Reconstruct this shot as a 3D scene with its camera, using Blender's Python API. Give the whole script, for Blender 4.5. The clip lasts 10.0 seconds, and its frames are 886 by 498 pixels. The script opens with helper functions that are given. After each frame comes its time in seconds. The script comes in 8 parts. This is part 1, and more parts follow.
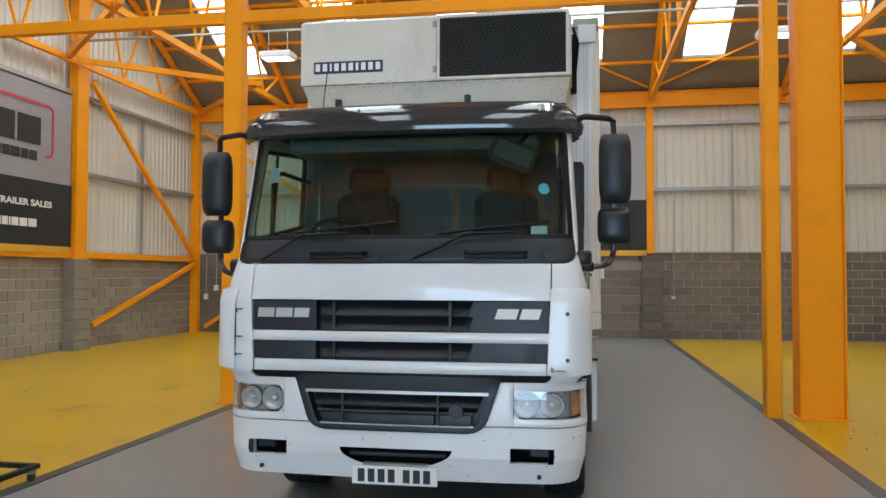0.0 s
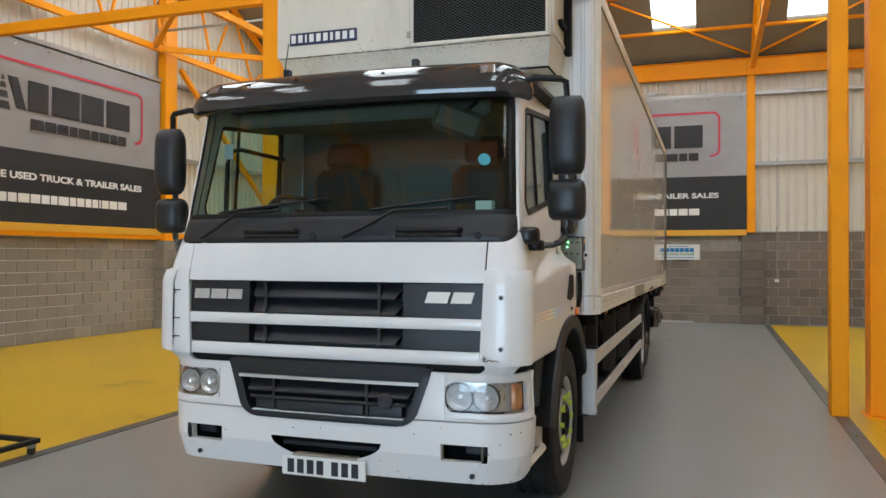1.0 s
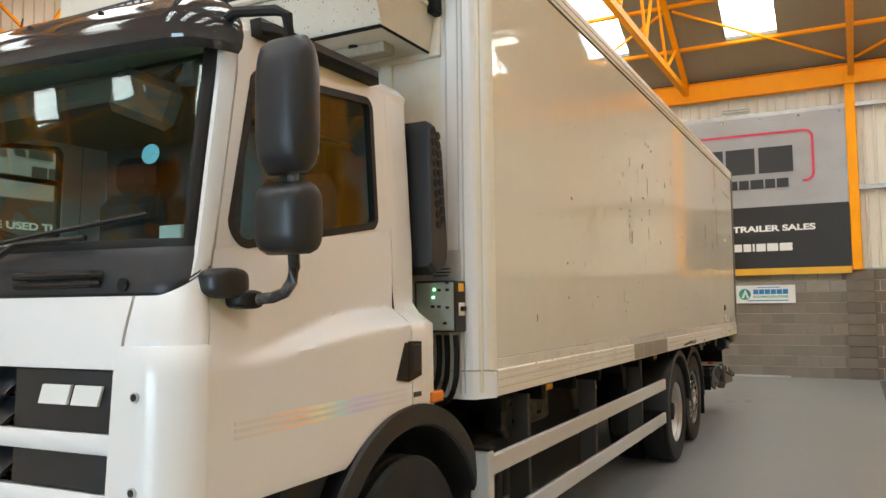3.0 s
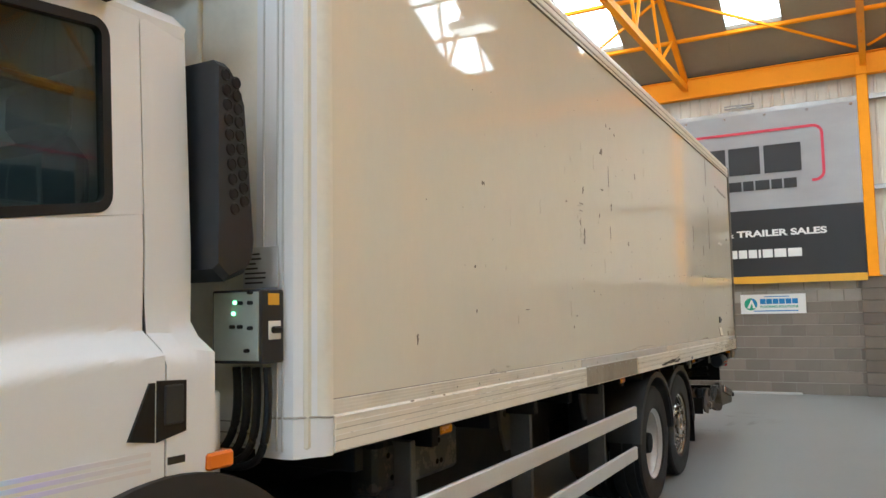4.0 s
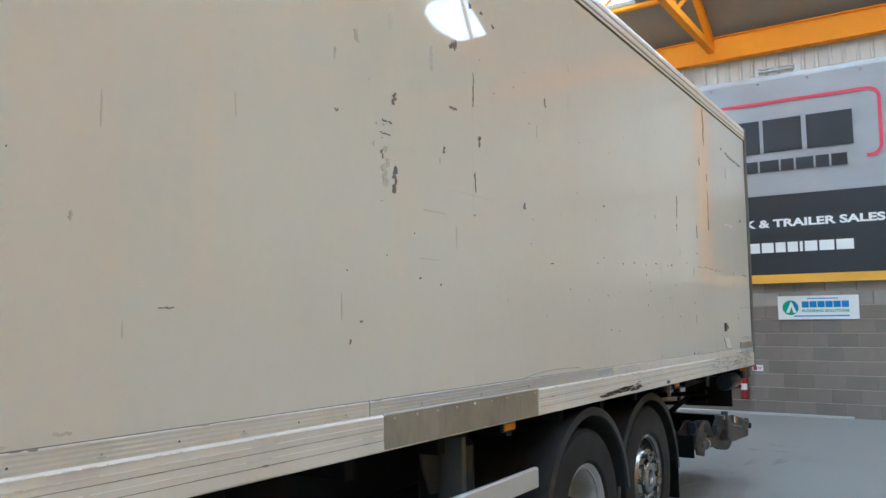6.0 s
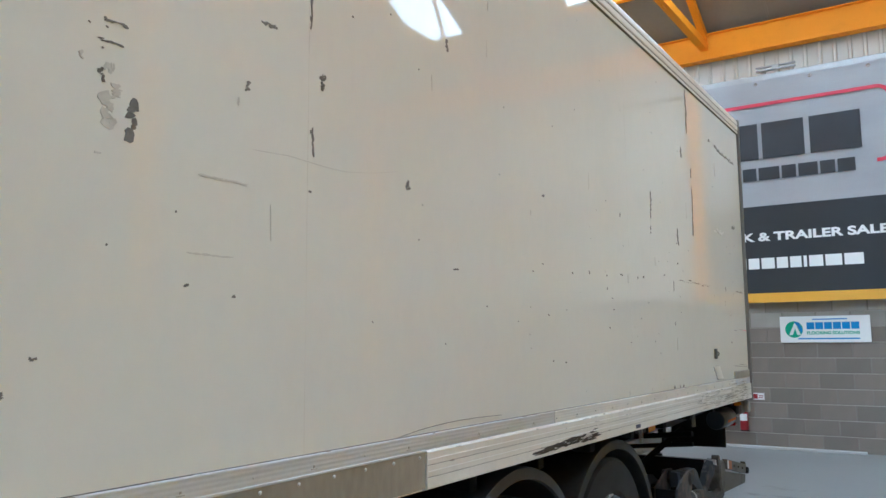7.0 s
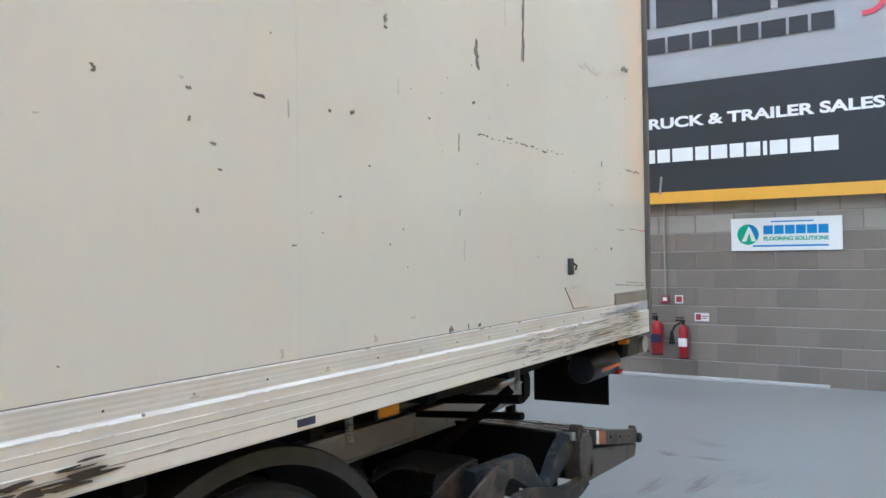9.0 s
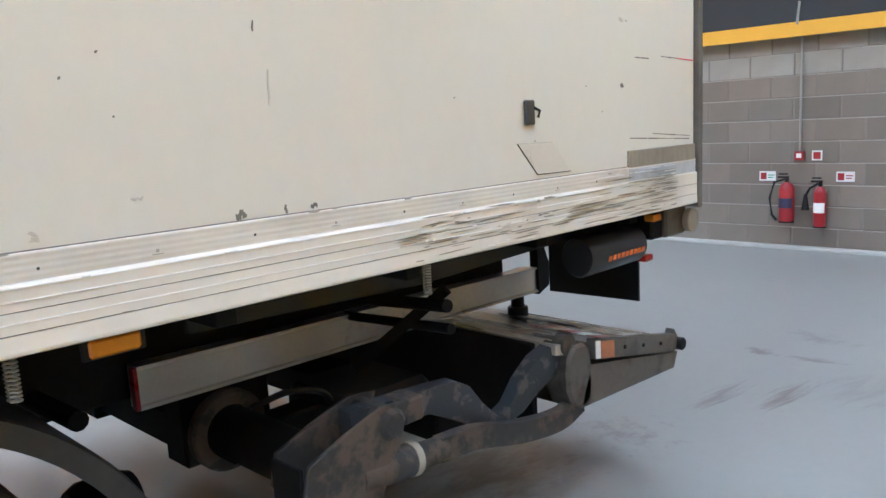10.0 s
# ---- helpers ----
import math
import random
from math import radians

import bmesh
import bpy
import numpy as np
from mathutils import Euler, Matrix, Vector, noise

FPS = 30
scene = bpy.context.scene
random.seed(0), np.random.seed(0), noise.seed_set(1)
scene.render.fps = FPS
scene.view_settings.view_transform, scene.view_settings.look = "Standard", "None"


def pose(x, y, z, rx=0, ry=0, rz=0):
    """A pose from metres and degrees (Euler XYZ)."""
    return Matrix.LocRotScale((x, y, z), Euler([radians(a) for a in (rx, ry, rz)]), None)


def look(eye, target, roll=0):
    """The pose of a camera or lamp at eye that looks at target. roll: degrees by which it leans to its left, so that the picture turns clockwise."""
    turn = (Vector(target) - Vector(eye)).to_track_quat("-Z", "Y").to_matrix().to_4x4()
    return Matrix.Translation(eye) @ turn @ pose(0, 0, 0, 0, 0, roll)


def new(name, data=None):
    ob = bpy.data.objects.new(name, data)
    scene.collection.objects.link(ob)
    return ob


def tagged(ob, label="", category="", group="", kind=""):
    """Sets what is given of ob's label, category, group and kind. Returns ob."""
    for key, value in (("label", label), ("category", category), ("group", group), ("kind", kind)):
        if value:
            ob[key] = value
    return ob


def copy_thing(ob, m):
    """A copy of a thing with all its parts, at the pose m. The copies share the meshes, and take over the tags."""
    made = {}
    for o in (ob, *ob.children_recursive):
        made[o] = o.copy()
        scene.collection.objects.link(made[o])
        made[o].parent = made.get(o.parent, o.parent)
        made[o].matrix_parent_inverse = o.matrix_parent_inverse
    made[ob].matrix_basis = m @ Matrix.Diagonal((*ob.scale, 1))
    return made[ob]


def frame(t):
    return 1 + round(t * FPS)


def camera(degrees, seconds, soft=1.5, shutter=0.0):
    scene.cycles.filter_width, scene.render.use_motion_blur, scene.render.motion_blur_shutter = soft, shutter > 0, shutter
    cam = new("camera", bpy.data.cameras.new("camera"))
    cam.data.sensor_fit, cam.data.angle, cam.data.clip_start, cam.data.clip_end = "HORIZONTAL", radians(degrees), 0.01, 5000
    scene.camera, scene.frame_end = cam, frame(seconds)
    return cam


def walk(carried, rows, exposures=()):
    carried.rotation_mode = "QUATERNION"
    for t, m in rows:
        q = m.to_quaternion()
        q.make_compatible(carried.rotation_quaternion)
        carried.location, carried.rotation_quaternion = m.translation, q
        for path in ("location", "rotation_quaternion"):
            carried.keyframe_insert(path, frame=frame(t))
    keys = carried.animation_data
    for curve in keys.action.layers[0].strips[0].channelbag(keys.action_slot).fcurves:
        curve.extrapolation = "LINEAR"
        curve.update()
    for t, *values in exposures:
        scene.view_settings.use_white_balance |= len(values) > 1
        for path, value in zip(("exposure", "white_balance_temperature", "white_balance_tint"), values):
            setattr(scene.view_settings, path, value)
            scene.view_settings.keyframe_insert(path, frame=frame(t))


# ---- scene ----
cam = camera(59.0, 10.0)
PATH = [
    (0, (0.316, 0.571, 1.64), (-0.018, 2.542, 1.705), 0.1),
    (0.5, (0.824, 0.862, 1.62), (0.354, 2.806, 1.667), 0.3),
    (1, (1.312, 1.218, 1.632), (0.664, 3.11, 1.649), 0.1),
    (1.5, (1.697, 1.69, 1.635), (0.912, 3.529, 1.663), 0.1),
    (2, (1.96, 2.264, 1.661), (1.097, 4.067, 1.746), -0.1),
    (2.5, (2.111, 2.905, 1.667), (1.207, 4.685, 1.785), -0.4),
    (2.8, (2.118, 3.306, 1.674), (1.204, 5.08, 1.802), -0.7),
    (3, (2.123, 3.598, 1.676), (1.199, 5.366, 1.809), -0.8),
    (4.5, (2.27, 5.628, 1.689), (1.287, 7.361, 1.861), -1.1),
    (5, (2.289, 6.328, 1.694), (1.271, 8.041, 1.866), -0.9),
    (5.5, (2.332, 7.035, 1.681), (1.278, 8.726, 1.856), -0.9),
    (5.7, (2.311, 7.31, 1.664), (1.241, 8.992, 1.832), -0.8),
    (6.8, (2.149, 8.716, 1.655), (1.047, 10.371, 1.869), -0.7),
    (7, (2.072, 9.006, 1.68), (0.985, 10.67, 1.904), -0.7),
    (7.5, (1.959, 9.692, 1.677), (0.912, 11.38, 1.909), -1.1),
    (8, (1.88, 10.379, 1.662), (0.867, 12.091, 1.871), -1.2),
    (8.5, (1.936, 11.083, 1.645), (0.93, 12.806, 1.785), -0.9),
    (9, (1.952, 11.805, 1.617), (0.88, 13.494, 1.62), -1.1),
    (9.5, (2.027, 12.509, 1.59), (0.807, 14.086, 1.435), -2.0),
    (10, (2.033, 13.2, 1.525), (0.651, 14.608, 1.198), -3.2),
]
EXPOSURES = [(0.0, -0.55, 5850, 3), (1.5, -0.3, 6250, 4), (3.0, -0.02, 6450, 2), (4.5, 0.02, 5180, 0), (5.5, -0.01, 4820, -1), (7.5, 0.05, 4740, -2), (9.0, 0.36, 4790, 1), (10.0, 0.56, 4930, 3)]
walk(cam, [(t, look(eye, target, roll)) for t, eye, target, roll in PATH], EXPOSURES)

# ---- plan of the hall ----
XL, XR = -10.45, 8.75          # left and right gable walls
YB, YV, YM, YF = 21.47, 10.05, -1.37, -12.8   # back wall, valleys, front wall
EAVE, PITCH = 6.45, 0.53
TRUSS_X = [-10.25, -7.46, -4.22, -0.98, 2.26, 5.5, 8.55]
SKY_X = [-8.35, -5.43, -2.49, 0.49, 3.43, 6.4]
BLOCK_TOP = 2.2
TX, TY = -0.76, 5.2            # the lorry's centre line and nose

# ---- world and lights ----
world = bpy.data.worlds.new("world")
scene.world = world
world.use_nodes = True
wn = world.node_tree.nodes
sky = wn.new("ShaderNodeTexSky")
sky.sky_type, sky.sun_disc = "NISHITA", False
sky.sun_elevation, sky.sun_rotation = radians(50), radians(200)
sky.air_density, sky.dust_density = 1.0, 4.0
world.node_tree.links.new(sky.outputs[0], wn["Background"].inputs[0])
wn["Background"].inputs[1].default_value = 0.15
sun = new("sun", bpy.data.lights.new("sun", "SUN"))
sun.data.energy, sun.data.angle, sun.data.color = 0.5, radians(30), (1.0, 0.97, 0.92)
sun.matrix_world = look((0, 0, 30), (3, 8, 0))
SKY_POWER = 43.0
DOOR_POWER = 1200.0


def area_lamp(name, m, sx, sy, power, colour=(1, 1, 1)):
    lamp = bpy.data.lights.new(name, "AREA")
    lamp.shape, lamp.size, lamp.size_y, lamp.energy, lamp.color = "RECTANGLE", sx, sy, power, colour
    ob = new(name, lamp)
    ob.matrix_world = m
    return ob


# ---- materials ----
def mat(name, col, rough=0.5, metal=0.0, var=0.08, scale=3.0, fine=60.0, bump=0.0, coat=0.0, rvar=0.1, rand=0.0, island=0.0,
        stain=None, stain_amount=0.0, stain_scale=1.5, stretch=(1, 1, 1), spec=0.5, patch=(0.44, 0.84)):
    """A painted, plastic or metal surface with broad and fine variation, stains and fine relief."""
    m = bpy.data.materials.new(name)
    m.use_nodes = True
    nt, n = m.node_tree, m.node_tree.nodes
    bsdf = n["Principled BSDF"]
    link = nt.links.new
    tc = n.new("ShaderNodeTexCoord")
    mp = n.new("ShaderNodeMapping")
    mp.inputs["Scale"].default_value = stretch
    link(tc.outputs["Object"], mp.inputs[0])
    broad = n.new("ShaderNodeTexNoise")
    broad.inputs["Scale"].default_value, broad.inputs["Detail"].default_value = scale, 5
    link(mp.outputs[0], broad.inputs["Vector"])
    small = n.new("ShaderNodeTexNoise")
    small.inputs["Scale"].default_value, small.inputs["Detail"].default_value = fine, 3
    link(mp.outputs[0], small.inputs["Vector"])
    add = n.new("ShaderNodeMath")
    add.operation = "MULTIPLY_ADD"
    link(small.outputs[0], add.inputs[0])
    add.inputs[1].default_value = 0.4
    link(broad.outputs[0], add.inputs[2])
    ramp = n.new("ShaderNodeMapRange")
    ramp.inputs["From Min"].default_value, ramp.inputs["From Max"].default_value = 0.4, 1.0
    ramp.inputs["To Min"].default_value, ramp.inputs["To Max"].default_value = 1 - var, 1 + var
    link(add.outputs[0], ramp.inputs[0])
    value = ramp.outputs[0]
    for amount, node, out in ((rand, "ShaderNodeObjectInfo", "Random"), (island, "ShaderNodeNewGeometry", "Random Per Island")):
        if amount:
            src = n.new(node)
            rr = n.new("ShaderNodeMapRange")
            rr.inputs["To Min"].default_value, rr.inputs["To Max"].default_value = 1 - amount, 1 + amount
            link(src.outputs[out], rr.inputs[0])
            mul = n.new("ShaderNodeMath")
            mul.operation = "MULTIPLY"
            link(value, mul.inputs[0])
            link(rr.outputs[0], mul.inputs[1])
            value = mul.outputs[0]
    tint = n.new("ShaderNodeVectorMath")
    tint.operation = "SCALE"
    tint.inputs[0].default_value = col[:3]
    link(value, tint.inputs["Scale"])
    colour = tint.outputs[0]
    if stain:
        sn = n.new("ShaderNodeTexNoise")
        sn.inputs["Scale"].default_value, sn.inputs["Detail"].default_value, sn.inputs["Roughness"].default_value = stain_scale, 8, 0.65
        link(mp.outputs[0], sn.inputs["Vector"])
        sr = n.new("ShaderNodeMapRange")
        sr.inputs["From Min"].default_value, sr.inputs["From Max"].default_value = patch
        sr.inputs["To Max"].default_value = stain_amount
        sr.interpolation_type = "SMOOTHSTEP"
        link(sn.outputs[0], sr.inputs[0])
        mix = n.new("ShaderNodeMix")
        mix.data_type = "RGBA"
        link(sr.outputs[0], mix.inputs["Factor"])
        link(colour, mix.inputs["A"])
        mix.inputs["B"].default_value = (*stain, 1)
        colour = mix.outputs["Result"]
    link(colour, bsdf.inputs["Base Color"])
    rm = n.new("ShaderNodeMapRange")
    rm.inputs["From Min"].default_value, rm.inputs["From Max"].default_value = 0.15, 0.85
    rm.inputs["To Min"].default_value, rm.inputs["To Max"].default_value = max(0.02, rough - rvar), min(1, rough + rvar)
    link(broad.outputs[0], rm.inputs[0])
    link(rm.outputs[0], bsdf.inputs["Roughness"])
    bsdf.inputs["Metallic"].default_value = metal
    bsdf.inputs["Coat Weight"].default_value = coat
    bsdf.inputs["Coat Roughness"].default_value = 0.06
    bsdf.inputs["Specular IOR Level"].default_value = spec
    if bump:
        bp = n.new("ShaderNodeBump")
        bp.inputs["Strength"].default_value, bp.inputs["Distance"].default_value = min(1, bump), 0.004
        link(add.outputs[0], bp.inputs["Height"])
        link(bp.outputs[0], bsdf.inputs["Normal"])
    return m


def glow(name, col, power):
    m = mat(name, col, 0.4)
    b = m.node_tree.nodes["Principled BSDF"]
    b.inputs["Emission Color"].default_value, b.inputs["Emission Strength"].default_value = (*col, 1), power
    return m


def glass(name, tint, rough=0.0, clear=0.9):
    """Thin sheet glass: lets light straight through, with a mirror-like coat."""
    m = bpy.data.materials.new(name)
    m.use_nodes = True
    nt, n = m.node_tree, m.node_tree.nodes
    n.remove(n["Principled BSDF"])
    tr, gl, mx, fr = (n.new("ShaderNode" + k) for k in ("BsdfTransparent", "BsdfGlossy", "MixShader", "LayerWeight"))
    tr.inputs[0].default_value = (*tint, 1)
    gl.inputs["Roughness"].default_value = rough
    fr.inputs[0].default_value = 0.5
    po, ad = n.new("ShaderNodeMath"), n.new("ShaderNodeMath")
    po.operation, ad.operation = "POWER", "MULTIPLY_ADD"
    po.inputs[1].default_value = 5.0
    ad.inputs[1].default_value, ad.inputs[2].default_value = 0.9, 0.045
    nt.links.new(fr.outputs["Facing"], po.inputs[0])
    nt.links.new(po.outputs[0], ad.inputs[0])
    nt.links.new(ad.outputs[0], mx.inputs[0])
    nt.links.new(tr.outputs[0], mx.inputs[1])
    nt.links.new(gl.outputs[0], mx.inputs[2])
    nt.links.new(mx.outputs[0], n["Material Output"].inputs[0])
    return m


ORANGE = mat("orange_paint", (0.95, 0.365, 0.003), 0.5, var=0.06, scale=1.5, bump=0.04, stain=(0.45, 0.16, 0.01), stain_amount=0.25, stain_scale=3, spec=0.2)
GREY_FLOOR = mat("grey_resin_floor", (0.262, 0.264, 0.252), 0.29, var=0.06, scale=0.7, fine=14, rvar=0.0, bump=0.0)
YELLOW_FLOOR = mat("yellow_resin_floor", (0.635, 0.385, 0.008), 0.31, var=0.07, scale=0.8, fine=14, rvar=0.03, bump=0.0, stain=(0.46, 0.29, 0.015), stain_amount=0.3, stain_scale=0.9)
LINE_FLOOR = mat("dark_grey_line", (0.09, 0.088, 0.082), 0.4, var=0.12, scale=3, fine=30)
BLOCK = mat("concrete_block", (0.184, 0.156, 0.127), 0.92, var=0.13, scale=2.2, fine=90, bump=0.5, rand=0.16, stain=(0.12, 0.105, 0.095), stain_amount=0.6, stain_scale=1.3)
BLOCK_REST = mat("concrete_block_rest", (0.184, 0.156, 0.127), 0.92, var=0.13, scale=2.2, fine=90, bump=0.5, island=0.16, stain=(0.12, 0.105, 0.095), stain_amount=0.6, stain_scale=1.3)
# Left wall's brighter light is put into this lighter copy of the block colour.
BLOCK_LIT = mat("lit_concrete_block", (0.295, 0.267, 0.22), 0.92, var=0.13, scale=2.2, fine=90, bump=0.5, rand=0.14, island=0.0, stain=(0.18, 0.16, 0.14), stain_amount=0.5, stain_scale=1.3)
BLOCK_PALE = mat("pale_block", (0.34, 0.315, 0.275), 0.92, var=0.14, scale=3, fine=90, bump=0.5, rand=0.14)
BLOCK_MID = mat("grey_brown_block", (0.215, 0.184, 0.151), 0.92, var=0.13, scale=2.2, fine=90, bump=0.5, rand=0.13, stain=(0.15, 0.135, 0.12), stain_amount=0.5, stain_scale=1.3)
MORTAR_MID = mat("dull_pale_mortar", (0.40, 0.37, 0.325), 0.95, var=0.15, scale=5, fine=100, bump=0.3)
MORTAR_DARK = mat("grey_mortar", (0.235, 0.21, 0.18), 0.95, var=0.15, scale=4, fine=100, bump=0.3)
MORTAR = mat("mortar", (0.66, 0.62, 0.53), 0.95, var=0.12, scale=5, fine=100, bump=0.3)
SHEET = mat("wall_sheeting", (0.69, 0.655, 0.57), 0.45, var=0.05, scale=0.8, fine=20, rvar=0.08, stain=(0.5, 0.46, 0.39), stain_amount=0.4, stain_scale=0.8)
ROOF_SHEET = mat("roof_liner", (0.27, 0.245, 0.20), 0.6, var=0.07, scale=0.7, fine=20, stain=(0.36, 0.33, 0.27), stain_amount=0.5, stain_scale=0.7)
GALV = mat("galvanised_steel", (0.42, 0.42, 0.41), 0.42, 0.75, var=0.12, scale=6, fine=60)
CONC = mat("bare_concrete", (0.5, 0.49, 0.47), 0.85, var=0.1, scale=4, fine=80, bump=0.3)
SKYLIGHT = glass("rooflight_sheet", (0.97, 0.98, 1.0), 0.2)
WHITE = mat("white_cab_paint", (0.80, 0.807, 0.82), 0.3, var=0.015, scale=2, fine=90, coat=0.45, rvar=0.02)
GRP = mat("cream_white_box_panel", (0.775, 0.752, 0.66), 0.03, var=0.03, scale=0.7, fine=25, coat=0.0, spec=0.5, rvar=0.01, stain=(0.66, 0.62, 0.53), stain_amount=0.35, stain_scale=0.9, stretch=(1, 1, 0.5))
RAIL_WHITE = mat("white_rail_paint", (0.80, 0.765, 0.675), 0.34, var=0.06, scale=2.5, fine=40, rvar=0.1, stain=(0.42, 0.39, 0.34), stain_amount=0.3, stain_scale=3.5)
ALU = mat("brushed_aluminium", (0.62, 0.62, 0.61), 0.36, 0.3, var=0.08, scale=3, fine=70, rvar=0.1, stain=(0.42, 0.40, 0.36), stain_amount=0.4, stain_scale=3)
EDGE_ALU = mat("worn_metal_glint", (0.93, 0.92, 0.88), 0.3, 0.25, var=0.06, scale=6, fine=80, stain=(0.6, 0.57, 0.5), stain_amount=0.4, stain_scale=5)
ALU_DULL = mat("weathered_aluminium", (0.36, 0.33, 0.27), 0.5, 0.35, var=0.22, scale=5, fine=40, stain=(0.2, 0.18, 0.13), stain_amount=0.6, stain_scale=4, stretch=(1, 1, 0.4))
SILVER = mat("silver_paint", (0.56, 0.56, 0.56), 0.35, 0.3, var=0.07, scale=3, fine=60)
PLASTIC = mat("dark_grey_plastic", (0.015, 0.017, 0.022), 0.46, var=0.12, scale=5, fine=150, bump=0.12)
PLASTIC_BLUE = mat("dusty_blue_grey_plastic", (0.048, 0.054, 0.06), 0.6, var=0.15, scale=5, fine=120, bump=0.1)
PLASTIC_MID = mat("mid_grey_plastic", (0.018, 0.018, 0.02), 0.55, var=0.15, scale=4, fine=120, bump=0.15, stain=(0.036, 0.033, 0.03), stain_amount=0.4, stain_scale=3)
BLACK = mat("black_plastic", (0.007, 0.007, 0.008), 0.5, var=0.15, scale=5, fine=100, spec=0.35)
GUARD = mat("dusty_mudguard_plastic", (0.022, 0.022, 0.022), 0.55, var=0.25, scale=4, fine=70, stain=(0.07, 0.066, 0.06), stain_amount=0.5, stain_scale=6)
VISOR = mat("smoked_visor", (0.042, 0.041, 0.044), 0.06, var=0.1, scale=3, coat=0.3, rvar=0.02)
MIRROR_SHELL = mat("mirror_shell", (0.013, 0.015, 0.019), 0.42, var=0.1, scale=6, fine=200, bump=0.1)
LAMP_BASE = mat("lamp_housing_grey", (0.62, 0.615, 0.605), 0.3, 0.35, var=0.1, scale=30, fine=120)
REFLECTOR = mat("lamp_reflector", (0.86, 0.855, 0.845), 0.14, 0.6, var=0.1, scale=40, fine=150)
INDICATOR = mat("pale_amber_lens", (0.62, 0.27, 0.12), 0.18, 0.3, coat=0.6, var=0.15, scale=40)
WHEEL_CHROME = mat("grimy_wheel_chrome", (0.34, 0.325, 0.30), 0.24, 0.95, var=0.2, scale=9, fine=70, stain=(0.10, 0.085, 0.065), stain_amount=0.6, stain_scale=9)
CHROME = mat("dull_chrome", (0.6, 0.6, 0.6), 0.18, 0.95, var=0.08, scale=8)
RUBBER = mat("tyre_rubber", (0.012, 0.0115, 0.011), 0.8, var=0.2, scale=8, fine=80, bump=0.2, stain=(0.045, 0.04, 0.035), stain_amount=0.35, stain_scale=5)
STEEL_DIRT = mat("dirty_chassis_steel", (0.008, 0.008, 0.009), 0.7, 0.1, var=0.3, scale=5, fine=60, bump=0.2, stain=(0.035, 0.03, 0.025), stain_amount=0.5, stain_scale=4, spec=0.2)
STEEL_RUST = mat("rusty_muddy_steel", (0.04, 0.037, 0.034), 0.75, 0.1, var=0.3, scale=7, fine=70, bump=0.3, stain=(0.12, 0.09, 0.063), stain_amount=0.75, stain_scale=7, patch=(0.46, 0.58))
LIFT_ALU = mat("grimy_platform_aluminium", (0.12, 0.108, 0.091), 0.5, 0.35, var=0.25, scale=5, fine=50, bump=0.1, stain=(0.05, 0.043, 0.037), stain_amount=0.8, stain_scale=6, patch=(0.5, 0.66))
LIFT_TOP = mat("scratched_platform_top", (0.40, 0.38, 0.345), 0.28, 0.5, var=0.2, scale=4, fine=50, stain=(0.12, 0.10, 0.08), stain_amount=0.75, stain_scale=3, patch=(0.46, 0.62), stretch=(0.5, 2, 1))
DULL_ORANGE = mat("faded_orange_tape", (0.40, 0.15, 0.06), 0.6, var=0.2, scale=20, fine=90)
ALU_BEAM = mat("stained_aluminium", (0.62, 0.60, 0.56), 0.36, 0.4, var=0.12, scale=4, fine=60, stain=(0.15, 0.13, 0.10), stain_amount=0.8, stain_scale=5, patch=(0.55, 0.75))
ARM_PAINT = mat("worn_dark_arm_paint", (0.024, 0.028, 0.033), 0.6, 0.1, var=0.25, scale=9, fine=70, bump=0.2, stain=(0.115, 0.10, 0.083), stain_amount=0.6, stain_scale=12, patch=(0.53, 0.6))
BRACKET = mat("dusty_bracket_steel", (0.085, 0.082, 0.077), 0.65, 0.2, var=0.2, scale=8, fine=70, bump=0.15)
GLASS = glass("tinted_cab_glass", (0.80, 0.90, 0.875))
LENS = glass("clear_lens", (0.95, 0.96, 0.97))
AMBER = mat("amber_lens", (0.75, 0.17, 0.02), 0.2, coat=0.5, var=0.05)
AMBER_GLOW = mat("amber_marker", (0.62, 0.22, 0.012), 0.25, coat=0.4, var=0.08)
RED = mat("red_paint", (0.31, 0.014, 0.02), 0.3, var=0.06, coat=0.3)
RED_PRINT = mat("red_print", (0.62, 0.05, 0.09), 0.5, var=0.05)
BANNER = mat("silver_grey_banner", (0.345, 0.345, 0.35), 0.42, 0.15, var=0.10, scale=1.2, fine=40, stretch=(1, 1, 3), bump=0.08)
BANNER_DARK = mat("charcoal_print", (0.021, 0.022, 0.0245), 0.55, var=0.08, scale=1.5)
BANNER_YELLOW = mat("yellow_print", (0.75, 0.40, 0.03), 0.5, var=0.06)
PRINT_WHITE = mat("white_print", (0.82, 0.82, 0.8), 0.5, var=0.03)
PRINT_DARK = mat("dark_print", (0.027, 0.027, 0.03), 0.55, var=0.05)
BLUE_PRINT = mat("blue_print", (0.02, 0.22, 0.55), 0.5, var=0.04)
GREEN_PRINT = mat("green_print", (0.03, 0.36, 0.2), 0.5, var=0.04)
NAVY = mat("navy_plate", (0.03, 0.035, 0.09), 0.4, var=0.06)
LIME = mat("lime_plastic", (0.55, 0.75, 0.08), 0.45, var=0.08)
SEAT = mat("dark_seat_fabric", (0.03, 0.032, 0.036), 0.9, var=0.2, scale=20, fine=200, bump=0.2)
INTERIOR = mat("grey_cab_lining", (0.12, 0.13, 0.127), 0.75, var=0.12, scale=6, fine=100)
PAPER = mat("white_paper", (0.8, 0.82, 0.85), 0.7, var=0.03)
TEAL = mat("teal_sticker", (0.06, 0.33, 0.42), 0.5, var=0.03)
